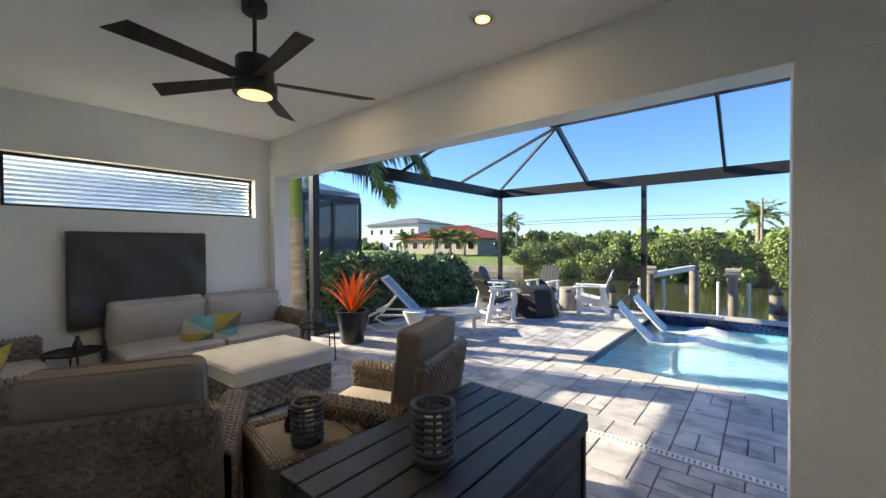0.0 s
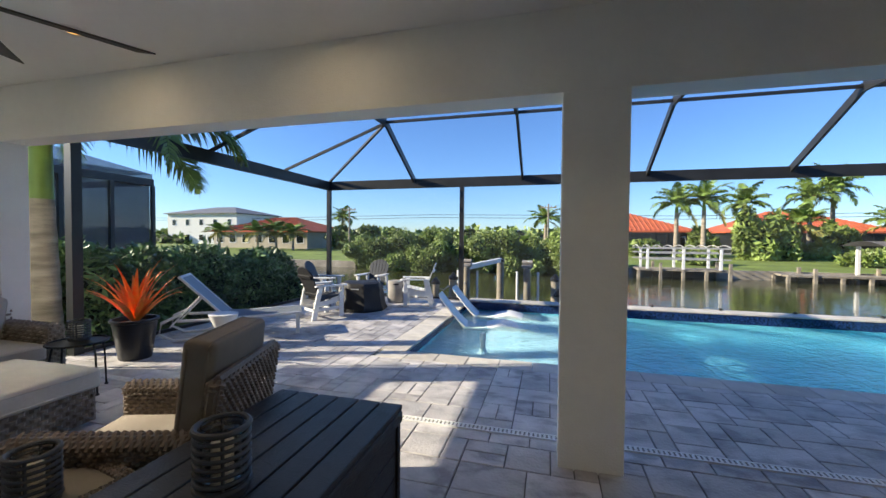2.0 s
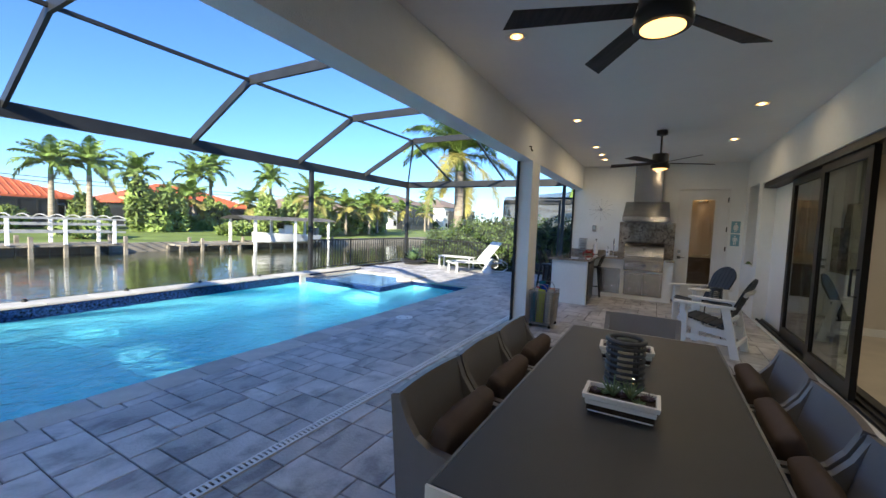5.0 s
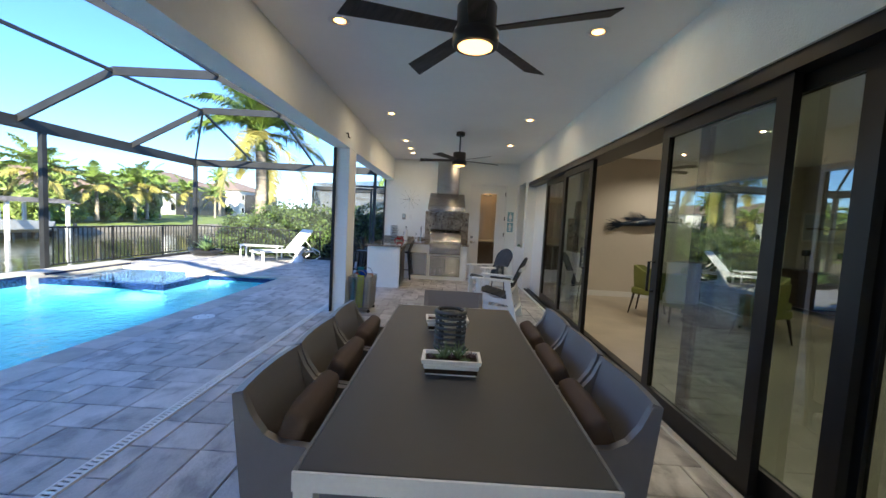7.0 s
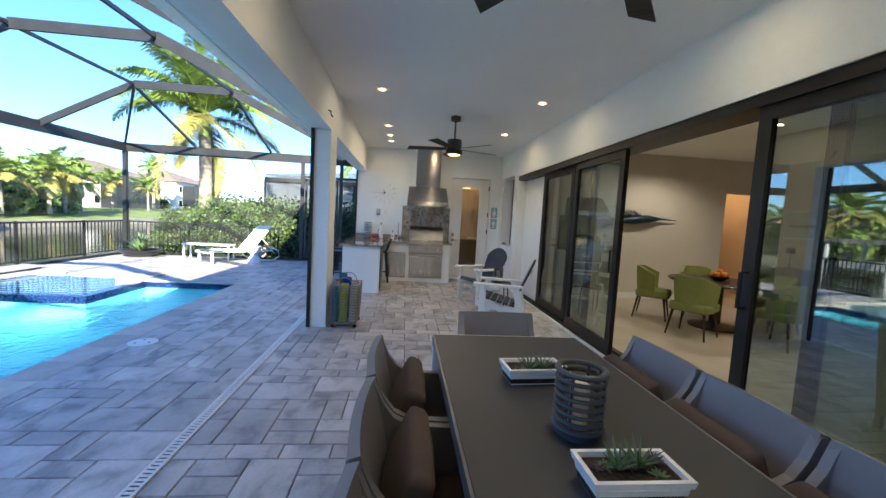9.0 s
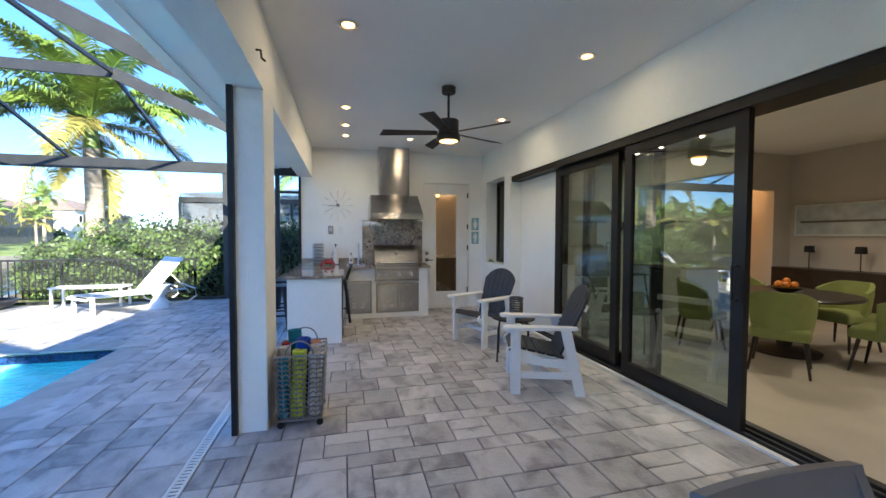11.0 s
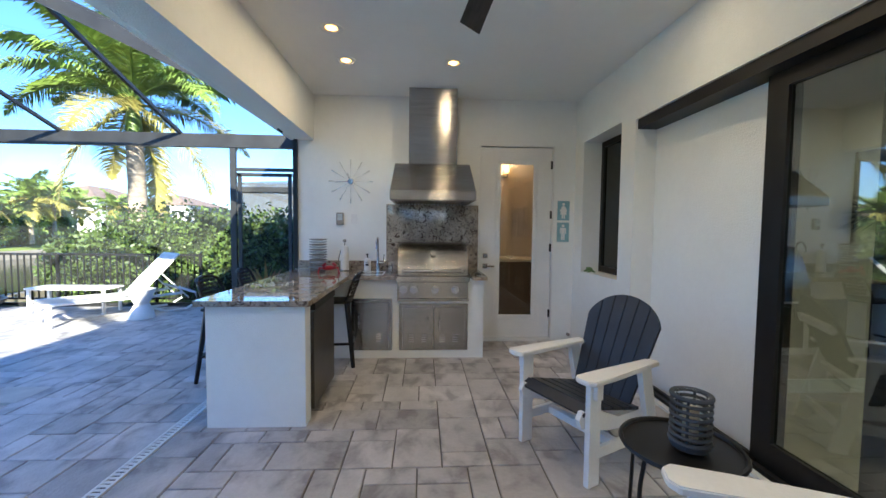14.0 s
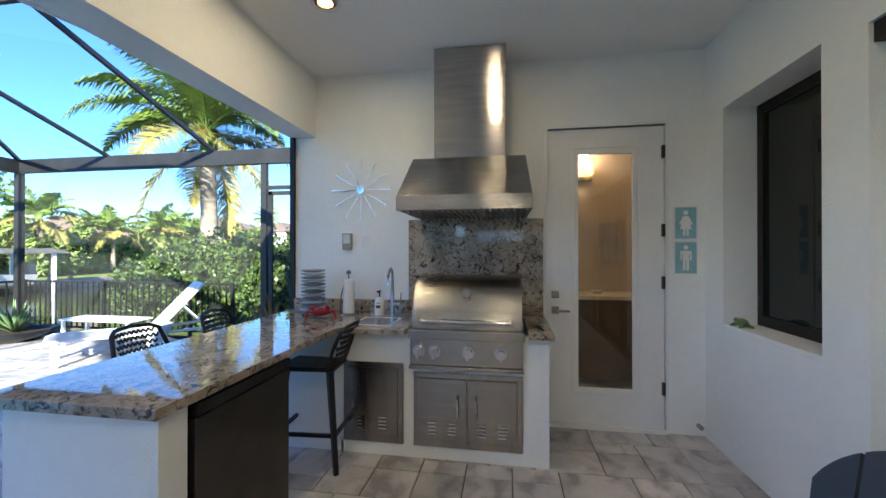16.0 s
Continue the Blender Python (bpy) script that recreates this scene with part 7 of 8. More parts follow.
def palm(name, x, y, z0, h, label, n=16, L=2.6, r=0.16, shaft=0.9, yellow=3, nl=42, lw=0.035, ll=0.55, seed=1, group="", bulge=1.3, hang=0.0, trunk="trunk"):
    d = thing(name, x, y, z0, 0, label, "palm tree", group)
    rng = random.Random(seed)
    bm = bmesh.new()
    pts, rad = [], []
    lean = rng.uniform(-0.05, 0.05)
    for i in range(13):
        f = i / 12
        pts.append((lean * h * f * f, 0, h * f))
        rad.append(r * (bulge - (bulge - 0.85) * f ** 0.7) * (1.03 if i % 2 else 0.98))
    tube(bm, pts, rad, 14)
    part("trunk", bm, trunk, d, smooth=True)
    top = Vector((lean * h, 0, h))
    if shaft:
        bm = bmesh.new()
        tube(bm, [top + Vector((0, 0, -0.02)), top + Vector((0, 0, shaft * 0.4)), top + Vector((0, 0, shaft))], [r * 0.88, r * 0.8, r * 0.4], 12)
        part("crownshaft", bm, "shaft", d, smooth=True)
    root = top + Vector((0, 0, shaft))
    for i in range(n):
        bm = bmesh.new()
        an = i * 2.39996 + rng.uniform(-0.15, 0.15)
        f = i / max(1, n - 1)
        low = i < yellow
        el = radians(-28 - hang + 12 * i) if low else radians(2 + 76 * f + rng.uniform(-6, 6))
        dr = radians(60) if low else radians(110 - 45 * f)
        frond_mesh(bm, root + Vector((0, 0, -0.1 if low else 0)), an, el, L * rng.uniform(0.85, 1.08), dr, nl, lw, ll, rng)
        part("frond", bm, "frondy" if low else "frond", d, "yellowing frond" if low else "")
    return d


palm("royal_palm", 17.2, 9.95, -0.2, 4.3, "tall royal palm with green and yellow fronds behind the hedge", 27, 3.7, 0.24, 0.9, 6, 105, 0.034, 0.85, 3, bulge=1.15, hang=25)
palm("royal_palm", 17.5, 3.4, -0.2, 3.3, "bright green palm behind the hedge and screen door", 14, 2.4, 0.14, 0.5, 1, 44, 0.035, 0.5, 8)
palm("royal_palm", -6.85, 4.05, -0.2, 2.25, "smooth-trunked royal palm beside the deck screen", 15, 3.0, 0.17, 1.9, 0, 60, 0.035, 0.6, 13, bulge=1.25)
palm("royal_palm", -9.4, -0.6, -0.2, 1.6, "palm with hanging fronds beside the neighbouring house", 14, 2.3, 0.13, 0.5, 3, 40, 0.035, 0.5, 6)
wp = [o for o in scene.objects if o.name == "royal_palm.002"][0]
for an, el, L in ((84, 12, 2.8), (55, 24, 3.0)):
    bm = bmesh.new()
    frond_mesh(bm, (0, 0, 3.5), radians(an), radians(el), L, radians(95), 150, 0.035, 0.85, random.Random(2))
    part("frond", bm, "frond", wp)
pa = palm("bank_palm", 13.9, 42, -0.2, 4.6, "slender royal palm on the lawn across the canal", 17, 2.9, 0.2, 0.8, 1, 30, 0.09, 0.8, 17, "palms across the canal")
pb = palm("coconut_palm", 21.4, 42, -0.2, 3.2, "coconut palm with yellowing fronds across the canal", 17, 2.8, 0.14, 0.1, 5, 30, 0.09, 0.8, 19, "palms across the canal")
for k, (x, y, hh, w) in enumerate(((11.9, 43, 0.95, 0), (18.8, 46, 1.0, 0), (24.8, 47, 1.1, 0), (27.2, 48, 1.25, 0), (33.8, 46, 1.2, 0), (29.5, 44, 1, 1), (40.3, 43, 1.15, 1), (46.8, 42, 1.05, 1), (52.7, 42, 1.1, 1),
        (60, 43, 1.2, 1), (66, 42, 1.1, 1), (-31.5, 43, 0.7, 1), (-34, 43, 0.75, 1), (-36, 42, 0.7, 1), (-33, 58, 0.9, 0), (-0.5, 48, 0.75, 0), (-42, 42, 0.7, 1), (74, 46, 1.3, 0), (29.0, 33, 1.15, 1), (33.8, 32.8, 0.95, 1), (38.4, 33.2, 1.1, 1), (43.5, 36, 1.2, 1), (48, 38, 1.0, 1))):
    src = pb if w else pa
    src.scale = (1, 1, 1)
    c = copy_thing(src, pose(x, y, -0.1, 0, 0, 47 * k))
    c.scale = (0.9 + 0.1 * hh, 0.9 + 0.1 * hh, hh)
for i, (x, y, h) in enumerate(((17.6, 41, 2.5), (19.8, 41.5, 2.1), (9.2, 44, 0.8), (23.5, 44, 0.9), (31.5, 45, 1.3), (36, 46, 1.6), (38, 40, 1.2), (43.5, 45, 1.5), (28.5, 33.5, 1.4), (30.5, 34, 1.6), (33, 35, 1.2), (11, 34.5, 0.45), (23, 36, 0.5), (27, 38, 2.2), (31, 38.5, 2.4), (35, 37, 2.0), (36.5, 34.5, 1.5), (40.5, 36, 2.1), (45, 38, 2.2), (20.5, 44, 1.9), (26, 45.5, 1.8), (14.8, 45, 1.6))):
    bl = [(x + rng.uniform(-1, 1), y + rng.uniform(-0.6, 0.6), h * rng.uniform(0.3, 1.1), 0.9, 0.8, h * 0.9) for j in range(5)]
    bush("garden_shrub", "leafy yellow-green garden shrub across the canal", "shrub", bl, 3500, 0.22, "leaf2", 60 + i, "shrubs across the canal", 3.0)
bl = [(-26 + rng.uniform(-3.5, 3.5), 48 + rng.uniform(-1, 1), rng.uniform(0.5, 2.6), 1.6, 1.4, 1.0) for j in range(9)]
bush("spreading_tree", "dark spreading tree beside the far power pole", "tree", bl, 6000, 0.3, "leaf", 90)


# ---- buildings across the water ----
def hip_roof(bm, x0, x1, y0, y1, z, h, over=0.5):
    x0, x1, y0, y1 = x0 - over, x1 + over, y0 - over, y1 + over
    r = min(x1 - x0, y1 - y0) / 2
    if x1 - x0 > y1 - y0:
        p = [(x0 + r, (y0 + y1) / 2, z + h), (x1 - r, (y0 + y1) / 2, z + h)]
    else:
        p = [((x0 + x1) / 2, y0 + r, z + h), ((x0 + x1) / 2, y1 - r, z + h)]
    b = [bm.verts.new(v) for v in ((x0, y0, z), (x1, y0, z), (x1, y1, z), (x0, y1, z))]
    t = [bm.verts.new(v) for v in p]
    if x1 - x0 > y1 - y0:
        for f in ((b[0], b[1], t[1], t[0]), (b[1], b[2], t[1]), (b[2], b[3], t[0], t[1]), (b[3], b[0], t[0])):
            bm.faces.new(f)
    else:
        for f in ((b[0], b[1], t[0]), (b[1], b[2], t[1], t[0]), (b[2], b[3], t[1]), (b[3], b[0], t[0], t[1])):
            bm.faces.new(f)
    bm.faces.new(b)
    box(bm, x0, x1, y0, y1, z - 0.16, z - 0.002)


def house(name, x0, x1, y0, y1, h, rh, wall, roof, label, z0=-0.2, wins=5, screened=True, courses=True):
    cx, cy = (x0 + x1) / 2, (y0 + y1) / 2
    d = thing(name, cx, cy, z0, 0, label, "house")
    a, b = (x1 - x0) / 2, (y1 - y0) / 2
    boxes("wall", wall, [(-a, a, -b, b, 0, h)], d)
    bm = bmesh.new()
    hip_roof(bm, -a, a, -b, b, h, rh)
    rf = part("roof", bm, roof, d)
    if courses:
        bm = bmesh.new()
        n = int(2 * a / 0.45)
        k = min(a, b) + 0.5
        for i in range(n):
            x = -a - 0.4 + (2 * a + 0.8) * i / n
            t = min(1, (a + 0.5 - abs(x)) / k)
            y1_, z1_ = -b - 0.5 + k * t, h + rh * t
            rod(bm, (x, -b - 0.5, h + 0.02), (x, y1_, z1_ + 0.02), 0.06, seg=5)
        part("tile_ridges", bm, roof, d, kind="stuff")
    if screened:
        w = a * 0.7
        # Solid box, its dark colour standing for the shade behind the porch screens.
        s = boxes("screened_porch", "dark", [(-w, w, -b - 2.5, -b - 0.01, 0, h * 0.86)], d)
        for i in range(9):
            x = -w + 2 * w * i / 8
            boxes("porch_post", "bronze", [(x - 0.05, x + 0.05, -b - 2.56, -b - 2.5, 0, h * 0.86)], s)
        boxes("porch_beam", "bronze", [(-w - 0.05, w + 0.05, -b - 2.57, -b - 2.5, h * 0.86, h * 0.92)], s)
    for i in range(wins):
        x = -a + 2 * a * (i + 0.5) / wins
        if screened and abs(x) < a * 0.7:
            continue
        w = boxes("window", "white", [(x - 0.6, x + 0.6, -b - 0.04, -b, 0.9, 2.2)], d)
        boxes("pane", "darkglass", [(x - 0.52, x + 0.52, -b - 0.05, -b - 0.041, 0.98, 2.12)], w)
        if h > 4.5:
            w = boxes("window", "white", [(x - 0.5, x + 0.5, -b - 0.04, -b, 3.9, 5.2)], d)
            boxes("pane", "darkglass", [(x - 0.42, x + 0.42, -b - 0.05, -b - 0.041, 3.98, 5.12)], w)
    return d


house("canal_house", 1.5, 15.0, 48, 60, 2.8, 2.5, "dark", "roof", "red-tiled house with a dark screened porch across the canal")
house("canal_house", 21, 36.5, 54, 66, 2.9, 2.7, "dark", "roof", "red-tiled house behind palms across the canal")
house("canal_house", -47, -31.5, 46, 58, 2.6, 2.2, "houset", "roof", "tan house with an orange-red hipped roof by the canal", wins=7, screened=False)
house("tall_house", -75, -58, 62, 74, 6.4, 1.6, "housew", "roofg", "white two-storey house with a dark roof far off", courses=False, screened=False)
house("canal_house", 44, 62, 54, 66, 3.0, 3.2, "houset", "roof2", "tan house with a brown tiled roof across the canal")
house("tall_house", 68, 84, 52, 64, 6.0, 2.4, "housew", "roof2", "white two-storey house with a brown roof across the canal", courses=False)
house("tall_house", 88, 104, 50, 62, 6.2, 2.4, "housew", "roof2", "white two-storey house at the end of the canal", courses=False)
house("neighbour_house", -26, -12.6, -10, 6.0, 2.6, 0.3, "housew", "housew", "low white-sided house with a white roof next door", wins=0, screened=False, courses=False)
nb = [o for o in scene.objects if o.name.startswith("neighbour_house")][0]
for k in range(17):
    boxes("siding_board", "housew", [(6.7, 6.73, -7.9, 7.9, 0.15 * k, 0.15 * k + 0.125)], nb)


def far_cage(name, x0, x1, y0, y1, z, h, label, door=False):
    d = thing(name, (x0 + x1) / 2, (y0 + y1) / 2, -0.2, 0, label, "screen enclosure")
    a, b = (x1 - x0) / 2, (y1 - y0) / 2
    ps = []
    for x in np.linspace(-a, a, 4):
        for y in (-b, b):
            ps.append((x - 0.05, x + 0.05, y - 0.05, y + 0.05, 0, z))
    for y in np.linspace(-b, b, 4)[1:-1]:
        for x in (-a, a):
            ps.append((x - 0.05, x + 0.05, y - 0.05, y + 0.05, 0, z))
    for p in ps:
        boxes("post", "bronze", [p], d)
    for q_ in [(-a, a, -b - 0.05, -b + 0.05, z, z + 0.2), (-a, a, b - 0.05, b + 0.05, z, z + 0.2), (-a - 0.05, -a + 0.05, -b, b, z, z + 0.2), (a - 0.05, a + 0.05, -b, b, z, z + 0.2)]:
        boxes("beam", "bronze", [q_], d)
    bm = bmesh.new()
    hip_roof(bm, -a, a, -b, b, z + 0.36, h, 0.0)
    part("roof_screen", bm, "screen", d)
    boxes("wall_screen", "screen", [(-a + 0.06, a - 0.06, b - 0.06, b - 0.05, 0, z), (a - 0.06, a - 0.05, -b, b - 0.06, 0, z), (-a + 0.05, -a + 0.06, -b, b - 0.06, 0, z)], d)
    return d


sm_ = mat("screen_mesh", (0.12, 0.13, 0.15), 0.7, alpha=0.55)
M["screen"] = sm_
far_cage("neighbour_enclosure", -22, -12.1, 6.1, 9.7, 3.3, 0.7, "dark screened pool enclosure next door beyond the bushes")
far_cage("neighbour_enclosure", 21.0, 32, -4, 9.0, 3.0, 1.0, "grey screened pool enclosure beyond the hedge")


# ---- docks, boats, pilings ----
def piling(x, y, top, r=0.12, cap=True, rope=None, label="short wooden piling with a black cap by the seawall", grp="dock pilings"):
    d = thing("piling", x, y, -2.6, 0, label, "piling", grp)
    bm = bmesh.new()
    tube(bm, [(0, 0, 0), (0, 0, top + 2.6)], [r, r * 0.92], 14)
    part("post", bm, "wood", d, smooth=True)
    if cap:
        bm = bmesh.new()
        lathe(bm, [(r * 1.1, top + 2.56), (r * 1.1, top + 2.62), (0.01, top + 2.76), (0.005, top + 2.56)], 14)
        part("cap", bm, "black", d, smooth=True)
    return d


for x, y, t in ((-3.15, 10.75, 0.3), (-2.7, 11.0, 0.42), (0.08, 11.2, 0.45), (0.16, 10.75, 0.1)):
    piling(x, y, t)
bm = bmesh.new()
tube(bm, [(-3.15, 10.75, 0.2), (-2.95, 10.85, 0.08), (-2.7, 11.0, 0.3), (-2.5, 11.2, 0.18), (-2.42, 11.5, 0.3)], 0.018, 6)
rp = thing("mooring_rope", 0, 0, 0, 0, "pale rope slung between the wooden pilings", "rope")
part("rope", bm, "rope", rp, smooth=True)
for x in (-2.42, -0.68):
    d = piling(x, 11.5, 0.72, 0.11, False, label="boat lift piling with a white motor on top", grp="boat lift pilings")
    bm = bmesh.new()
    box(bm, -0.15, 0.15, -0.1, 0.1, 3.32, 3.42, bev=0.02)
    rod(bm, (-0.14, 0, 3.48), (0.15, 0, 3.48), 0.06, seg=14)
    part("motor", bm, "pott", d, smooth=True)
    for s in (-0.28, 0.3):
        bm = bmesh.new()
        rod(bm, (s, 0.1, 1.4), (s, 0.1, 3.2), 0.035, seg=10)
        part("guide_pole", bm, "white", d, smooth=True)
d = thing("lift_beam", -2.3, 12.4, 0.62, 0, "white boat lift beam reaching over the water", "boat lift")
bm = bmesh.new()
rod(bm, (-0.1, -0.9, 0.08), (0.5, 2.2, 0.15), 0.07, square=True)
part("beam", bm, "whitemetal", d)
piling(-1.8, 14.6, 0.75, 0.14, True, label="wooden boat lift piling standing in the canal", grp="boat lift pilings")


def dock(x0, x1, y0, y1, z, label, lift):
    d = thing("dock", (x0 + x1) / 2, (y0 + y1) / 2, 0, 0, label, "dock")
    a, b = (x1 - x0) / 2, (y1 - y0) / 2
    boxes("deck", "wood", [(-a, a, -b, b, z - 0.12, z)], d)
    n = int(2 * a / 1.3)
    for i in range(n + 1):
        for y in (-b, b):
            x = -a + 2 * a * i / n
            boxes("dock_post", "wood", [(x - 0.08, x + 0.08, y - 0.08, y + 0.08, -2.6, z + (0.4 if i % 3 == 1 else -0.125))], d)
    if lift == "frame":
        for x in (-a * 0.8, 0, a * 0.8):
            for y in (-b, b):
                boxes("lift_post", "white", [(x - 0.07, x + 0.07, y - 0.07, y + 0.07, z, z + 1.3)], d)
        for zz in (0.6, 1.0, 1.3):
            boxes("lift_rail", "liftgrey", [(-a, a, -b - 0.05, -b + 0.05, z + zz, z + zz + 0.09), (-a, a, b - 0.05, b + 0.05, z + zz, z + zz + 0.09)], d)
        for i in range(9):
            x = -a + 2 * a * i / 8
            bm = bmesh.new()
            tube(bm, [(x, -b + 2 * b * k / 8, z + 1.4 + 0.14 * math.sin(math.pi * k / 8)) for k in range(9)], 0.03, 5)
            part("canopy_rib", bm, "liftgrey", d)
    return d


dock(5.6, 10.8, 28.2, 30.2, -0.3, "wooden dock with a white boat lift frame across the canal", "frame")
dock(14.0, 27.5, 28.6, 30.2, -0.5, "low weathered wooden dock on the far bank", "")
cp = thing("boat_canopy", 21.9, 28.6, -0.65, 0, "curved grey boat canopy on white posts over the dock", "canopy")
bm = bmesh.new()
N = 10
r0 = []
for x in (-4.4, 4.4):
    r0.append([bm.verts.new((x, -1.7 + 3.4 * k / N, 1.95 + 0.3 * math.sin(math.pi * k / N))) for k in range(N + 1)])
for k in range(N):
    bm.faces.new((r0[0][k], r0[0][k + 1], r0[1][k + 1], r0[1][k]))
bmesh.ops.solidify(bm, geom=bm.faces[:], thickness=0.06)
part("roof", bm, "pott", cp, smooth=True)
for x in (-3.6, 0, 3.6):
    for y in (-1.5, 1.5):
        boxes("post", "white", [(x - 0.08, x + 0.08, y - 0.08, y + 0.08, -2.2, 1.95)], cp)
bt = thing("motor_boat", 22.0, 28.4, -0.75, 0, "white centre-console motor boat on the lift under the canopy", "boat")
bm = bmesh.new()
rows = []
for k in range(9):
    f = k / 8
    w = 0.95 * (1 - max(0, (0.35 - f) / 0.35) ** 2 * 0.9)
    sh = 0.85 - 0.25 * f
    rows.append([bm.verts.new(p) for p in ((-3 + 6 * f, -w, sh + 0.25), (-3 + 6 * f, -w * 0.75, 0.35), (-3 + 6 * f, 0, 0.1 + 0.3 * (1 - f) ** 3), (-3 + 6 * f, w * 0.75, 0.35), (-3 + 6 * f, w, sh + 0.25))])
for A, Bq in zip(rows, rows[1:]):
    for k in range(4):
        bm.faces.new((A[k], A[k + 1], Bq[k + 1], Bq[k]))
    bm.faces.new((A[0], Bq[0], Bq[4], A[4]))
bm.faces.new(rows[-1])
bm.faces.new(rows[0])
part("hull", bm, "white", bt, smooth=True)
boxes("console", "white", [(-0.4, 0.4, -0.4, 0.4, 0.9, 1.7)], bt, bev=0.05)
boxes("windscreen", "darkglass", [(-0.55, -0.5, -0.4, 0.4, 1.4, 1.9)], bt)
boxes("outboard_motor", "pott", [(3.0, 3.4, -0.25, 0.25, 0.5, 1.5)], bt, bev=0.08)
sg = thing("lawn_sign", 29.5, 33.0, -0.4, 0, "small white sign on the lawn across the canal", "sign")
boxes("panel", "white", [(-0.35, 0.35, -0.02, 0.02, 0.5, 1.1)], sg)
boxes("post", "wood", [(-0.04, 0.04, 0.02, 0.08, 0, 1.1)], sg)
boxes("writing_bar", "tabletop", [(-0.25, 0.25, -0.026, -0.021, 0.85, 0.9)], sg)

# utility poles and wires
for x in (-25.2, -0.2):
    d = thing("utility_pole", x, 46, 0, 0, "wooden utility pole with a crossarm beyond the canal", "utility pole", "utility poles")
    bm = bmesh.new()
    rod(bm, (0, 0, 0), (0, 0, 5.6), 0.14, 0.09, seg=8)
    part("pole", bm, "wood", d)
    boxes("crossarm", "wood", [(-0.9, 0.9, -0.05, 0.05, 5.1, 5.22)], d)
    for s in (-0.8, -0.3, 0.3, 0.8):
        boxes("insulator", "pott", [(s - 0.05, s + 0.05, -0.05, 0.05, 5.22, 5.4)], d)
wi = thing("power_line", 0, 66, 0, 0, "long sagging power lines over the scrub", "power line")
for z in (5.0, 5.5):
    bm = bmesh.new()
    tube(bm, [(-260 + 40 * i, 0, z + 0.25 * math.cos(i * math.pi)) for i in range(14)], 0.035, 4)
    part("wire", bm, "black", wi)

# ---- black railing ----
def railing(x0, y0, x1, y1):
    L = math.hypot(x1 - x0, y1 - y0)
    d = thing("railing", x0, y0, 0, math.degrees(math.atan2(y1 - y0, x1 - x0)), "black metal railing with thin balusters at the edge of the deck", "railing")
    boxes("top_rail", "black", [(0, L, -0.02, 0.02, 0.88, 0.92)], d)
    boxes("bottom_rail", "black", [(0, L, -0.015, 0.015, 0.08, 0.11)], d)
    n = round(L / 0.115)
    me = None
    for i in range(n + 1):
        x = L * i / n
        k = 0.022 if i % 15 == 0 or i == n else 0.009
        if k > 0.01:
            boxes("post", "black", [(x - k, x + k, -k, k, -0.05, 0.93)], d)
        else:
            if me is None:
                ob = boxes("baluster", "black", [(-k, k, -k, k, 0.1, 0.89)], d)
                me = ob.data
            else:
                ob = new("baluster", me)
                ob.parent = d
            ob.location = (x, 0, 0)


railing(7.9, 10.0, 12.7, 10.0)
railing(12.72, 9.97, 12.72, 5.75)
structure("garden_edge", "coping", [(-6.15, 12.8, 9.9, 10.1, -0.3, 0.0)])
# little lights along the back coping
for x in (2.1, 3.4, 4.7, 6.1):
    d = thing("coping_light", x, 9.68, 0.075, 0, "tiny dark fitting on the back pool coping", "pool fitting", "fittings on the coping")
    bm = bmesh.new()
    lathe(bm, [(0.005, 0), (0.035, 0), (0.035, 0.025), (0.02, 0.045), (0.005, 0.05)], 12)
    part("body", bm, "black", d, smooth=True)


# ---- pool coping and pavers, laid last ----
def piece_mesh(w, d, h=0.03, e=0.004):
    v = [(0, 0, -h), (w, 0, -h), (w, d, -h), (0, d, -h), (0, 0, -e), (w, 0, -e), (w, d, -e), (0, d, -e), (e, e, 0), (w - e, e, 0), (w - e, d - e, 0), (e, d - e, 0)]
    f = [(8, 9, 10, 11)]
    for k in range(4):
        f.append((4 + k, 4 + (k + 1) % 4, 8 + (k + 1) % 4, 8 + k))
        f.append((k, (k + 1) % 4, 4 + (k + 1) % 4, 4 + k))
    return v, f


def lay(name, parent, items, material, material_far, near, gap=0.0085, z=0.0):
    """items: (x, y, w, d). The first near of them, by distance to the walked line, as pieces; the others joined."""
    def away(it):
        cx, cy = it[0] + it[2] / 2, it[1] + it[3] / 2
        px = min(max(cx, 0.0), 7.0)
        return math.hypot(cx - px, cy - 1.9)
    items = sorted(items, key=away)
    cache = {}
    rng = random.Random(8)
    for x, y, w, d in items[:near]:
        key = (round(w, 3), round(d, 3))
        if key not in cache:
            me = bpy.data.meshes.new(name)
            v, f = piece_mesh(w - gap, d - gap)
            me.from_pydata(v, [], f)
            me.materials.append(M[material])
            cache[key] = me
        ob = new(name, cache[key])
        ob.parent = parent
        ob.location = (x + gap / 2, y + gap / 2, z + rng.uniform(-0.0015, 0.0015))
        ob["kind"] = "structure" if parent is None else ""
        if parent is not None:
            del ob["kind"]
    V, F = [], []
    for x, y, w, d in items[near:]:
        v, f = piece_mesh(w - gap, d - gap)
        o, zz = len(V), z + rng.uniform(-0.0015, 0.0015)
        V += [(a + x + gap / 2, b + y + gap / 2, c + zz) for a, b, c in v]
        F += [tuple(i + o for i in q) for q in f]
    if V:
        me = bpy.data.meshes.new(name + "_field")
        me.from_pydata(V, [], F)
        me.materials.append(M[material_far])
        ob = new(name + "_field", me)
        ob.parent = parent
        ob["kind"] = "stuff"


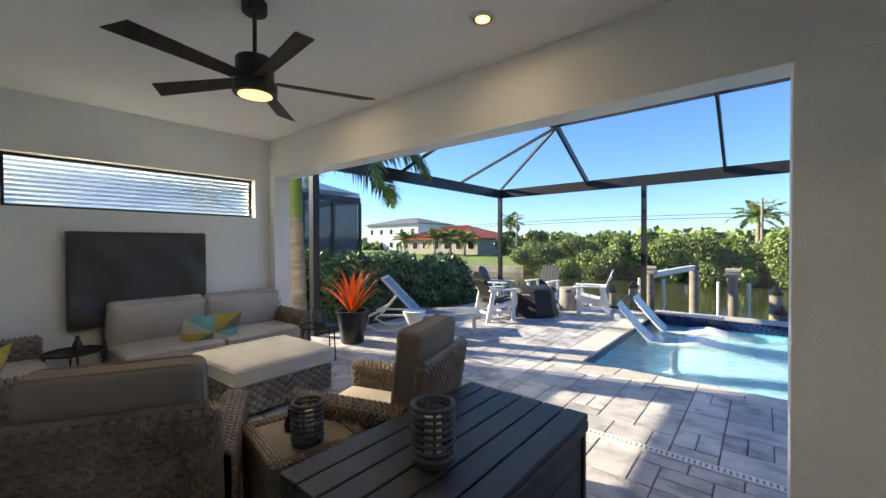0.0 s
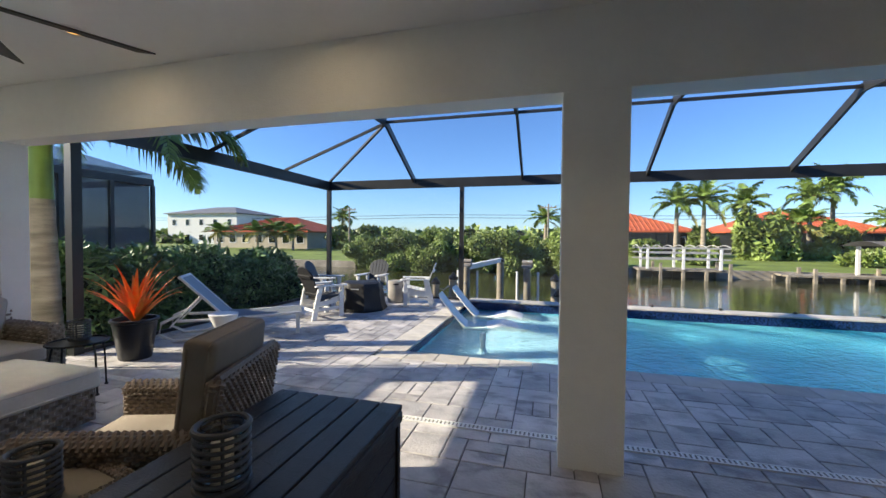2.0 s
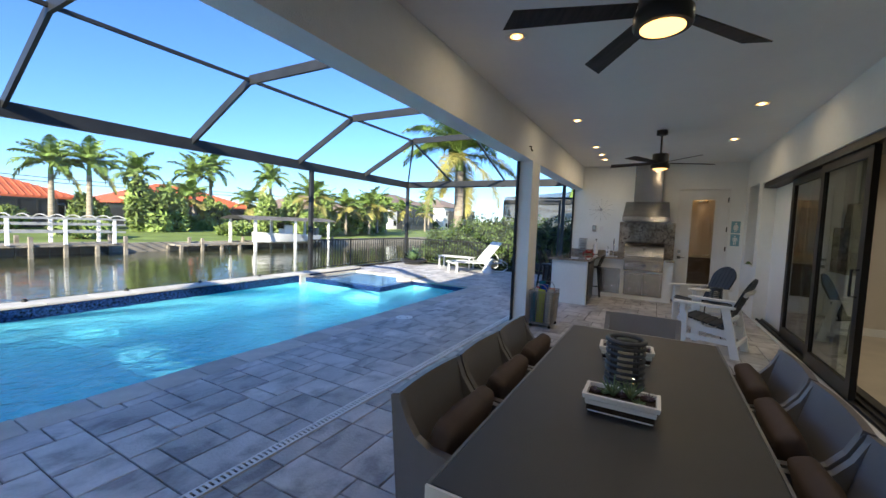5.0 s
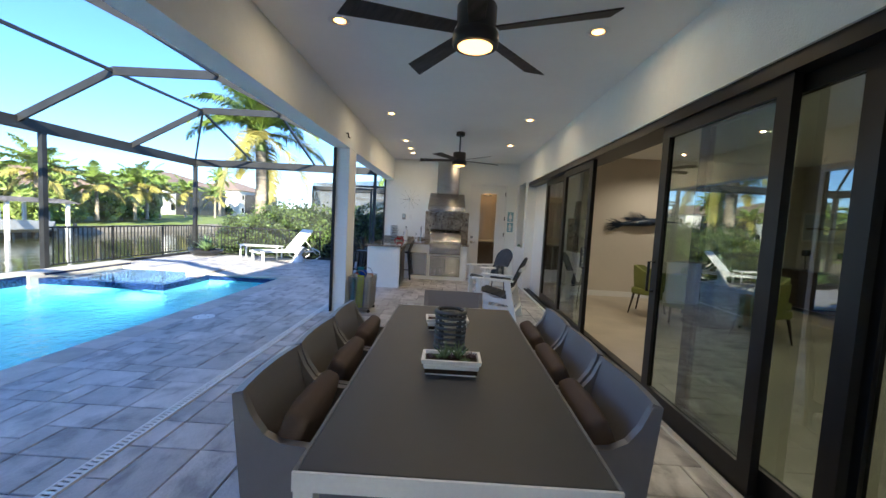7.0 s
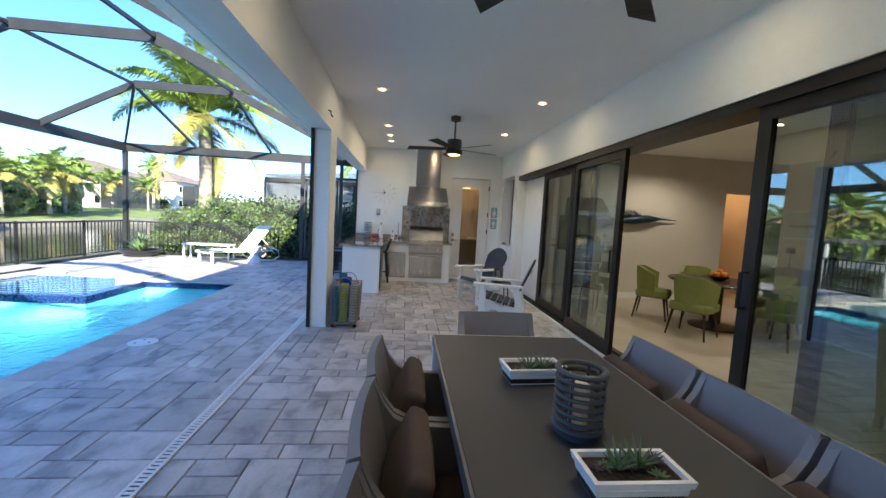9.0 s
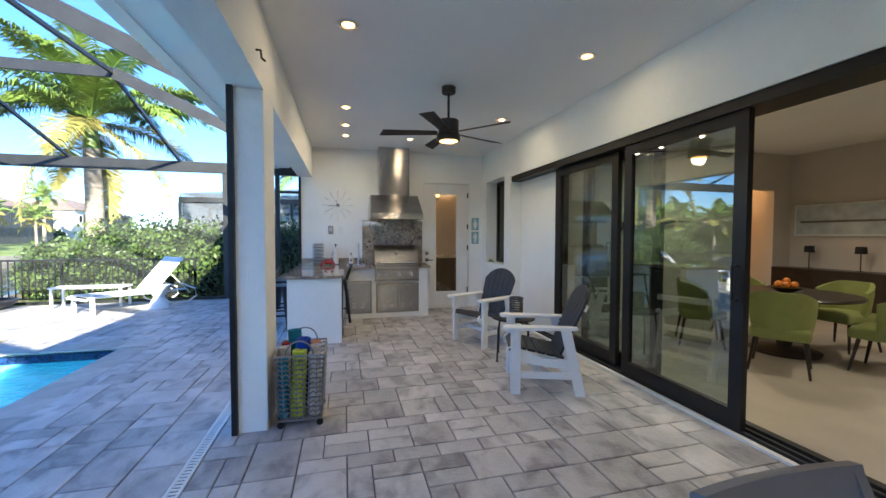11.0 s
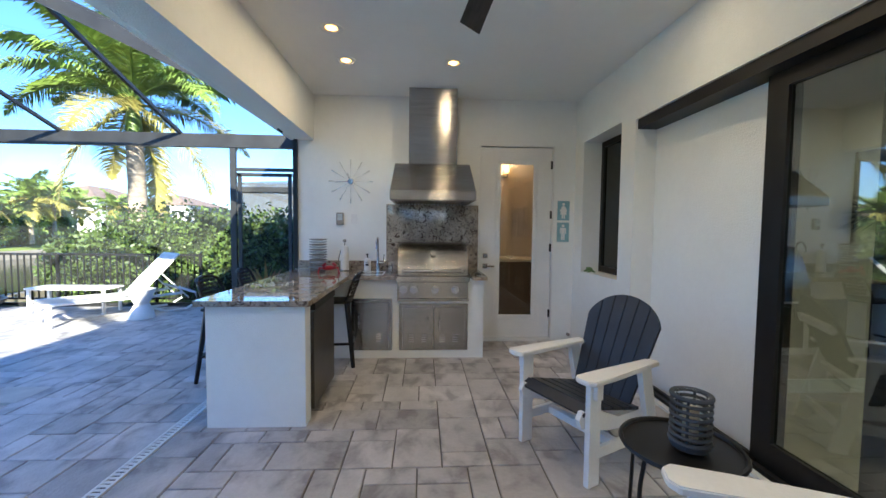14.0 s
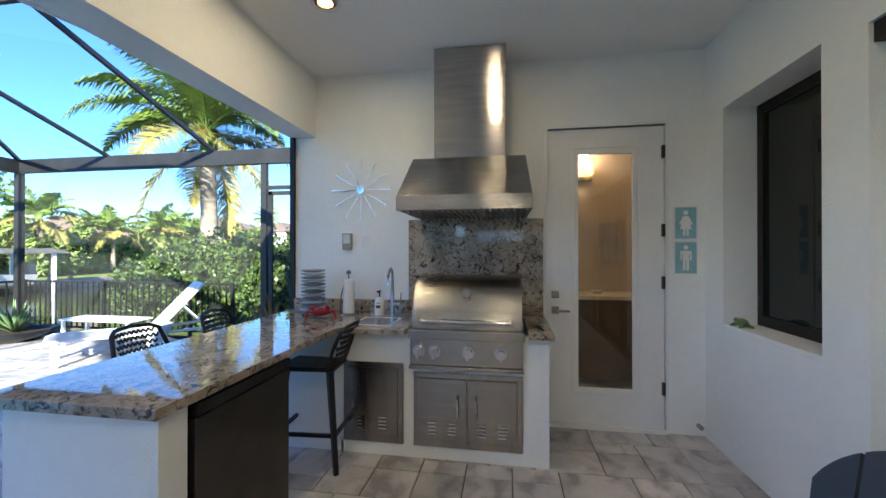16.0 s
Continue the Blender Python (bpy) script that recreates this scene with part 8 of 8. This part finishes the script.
def modular(x0, y0, nx, ny, cell, blocked, seed):
    r = random.Random(seed)
    used, out = set(), []
    kinds = [(3, 2), (2, 2), (2, 3), (2, 1), (3, 2), (2, 2), (1, 2)]
    for j in range(ny):
        for i in range(nx):
            if (i, j) in used or blocked(x0 + (i + 0.5) * cell, y0 + (j + 0.5) * cell):
                continue
            opts = kinds[:]
            r.shuffle(opts)
            for w, d in opts + [(1, 1)]:
                cells = [(i + a, j + b) for a in range(w) for b in range(d)]
                if all(c not in used and c[0] < nx and c[1] < ny and not blocked(x0 + (c[0] + 0.5) * cell, y0 + (c[1] + 0.5) * cell) for c in cells):
                    used.update(cells)
                    out.append((x0 + i * cell, y0 + j * cell, w * cell, d * cell))
                    break
    return out


def blocked(x, y):
    if PX0 - 0.3 < x < PX1 + 0.3 and PY0 - 0.3 < y < 6.9:
        return True
    if PX0 - 0.3 < x < 9.32 and 6.85 < y:
        return True
    return False


C = 0.1508
floor = tagged(new("floor_paving"), kind="structure")
items = modular(-5.95, -0.272, 122, 24, C, blocked, 3)
items += modular(-5.95, 3.43, 122, 42, C, blocked, 4)
lay("paver", floor, items, "paver", "paver2", 300)
cop = []
x = PX0 - 0.3
while x < PX1:
    cop.append((x, PY0 - 0.3, 0.4, 0.33))
    x += 0.4
y = PY0 + 0.03
while y < 9.6:
    cop.append((PX0 - 0.355, y, 0.385, min(0.4, 9.65 - y)))
    y += 0.4
y = PY0 - 0.3
while y < 6.8:
    cop.append((PX1 - 0.03, y, 0.33, min(0.4, 6.9 - y)))
    y += 0.4
cop = [c for c in cop if not (c[1] < PY0 and c[0] > PX1 - 0.1 and c[2] == 0.4)]
coping = tagged(new("pool_coping"), kind="structure")
lay("coping_stone", coping, cop, "coping", "coping", 200, z=0.004)
back = []
x = PX0 + 0.03
while x < 9.4:
    back.append((x, 9.33, 0.6, 0.42))
    x += 0.6
lay("coping_stone", coping, back, "coping", "coping", 100, z=0.075)
structure("coping_base", "bluetile", [(PX0 + 0.03, 9.4, 9.36, 9.74, -0.2, 0.044)])
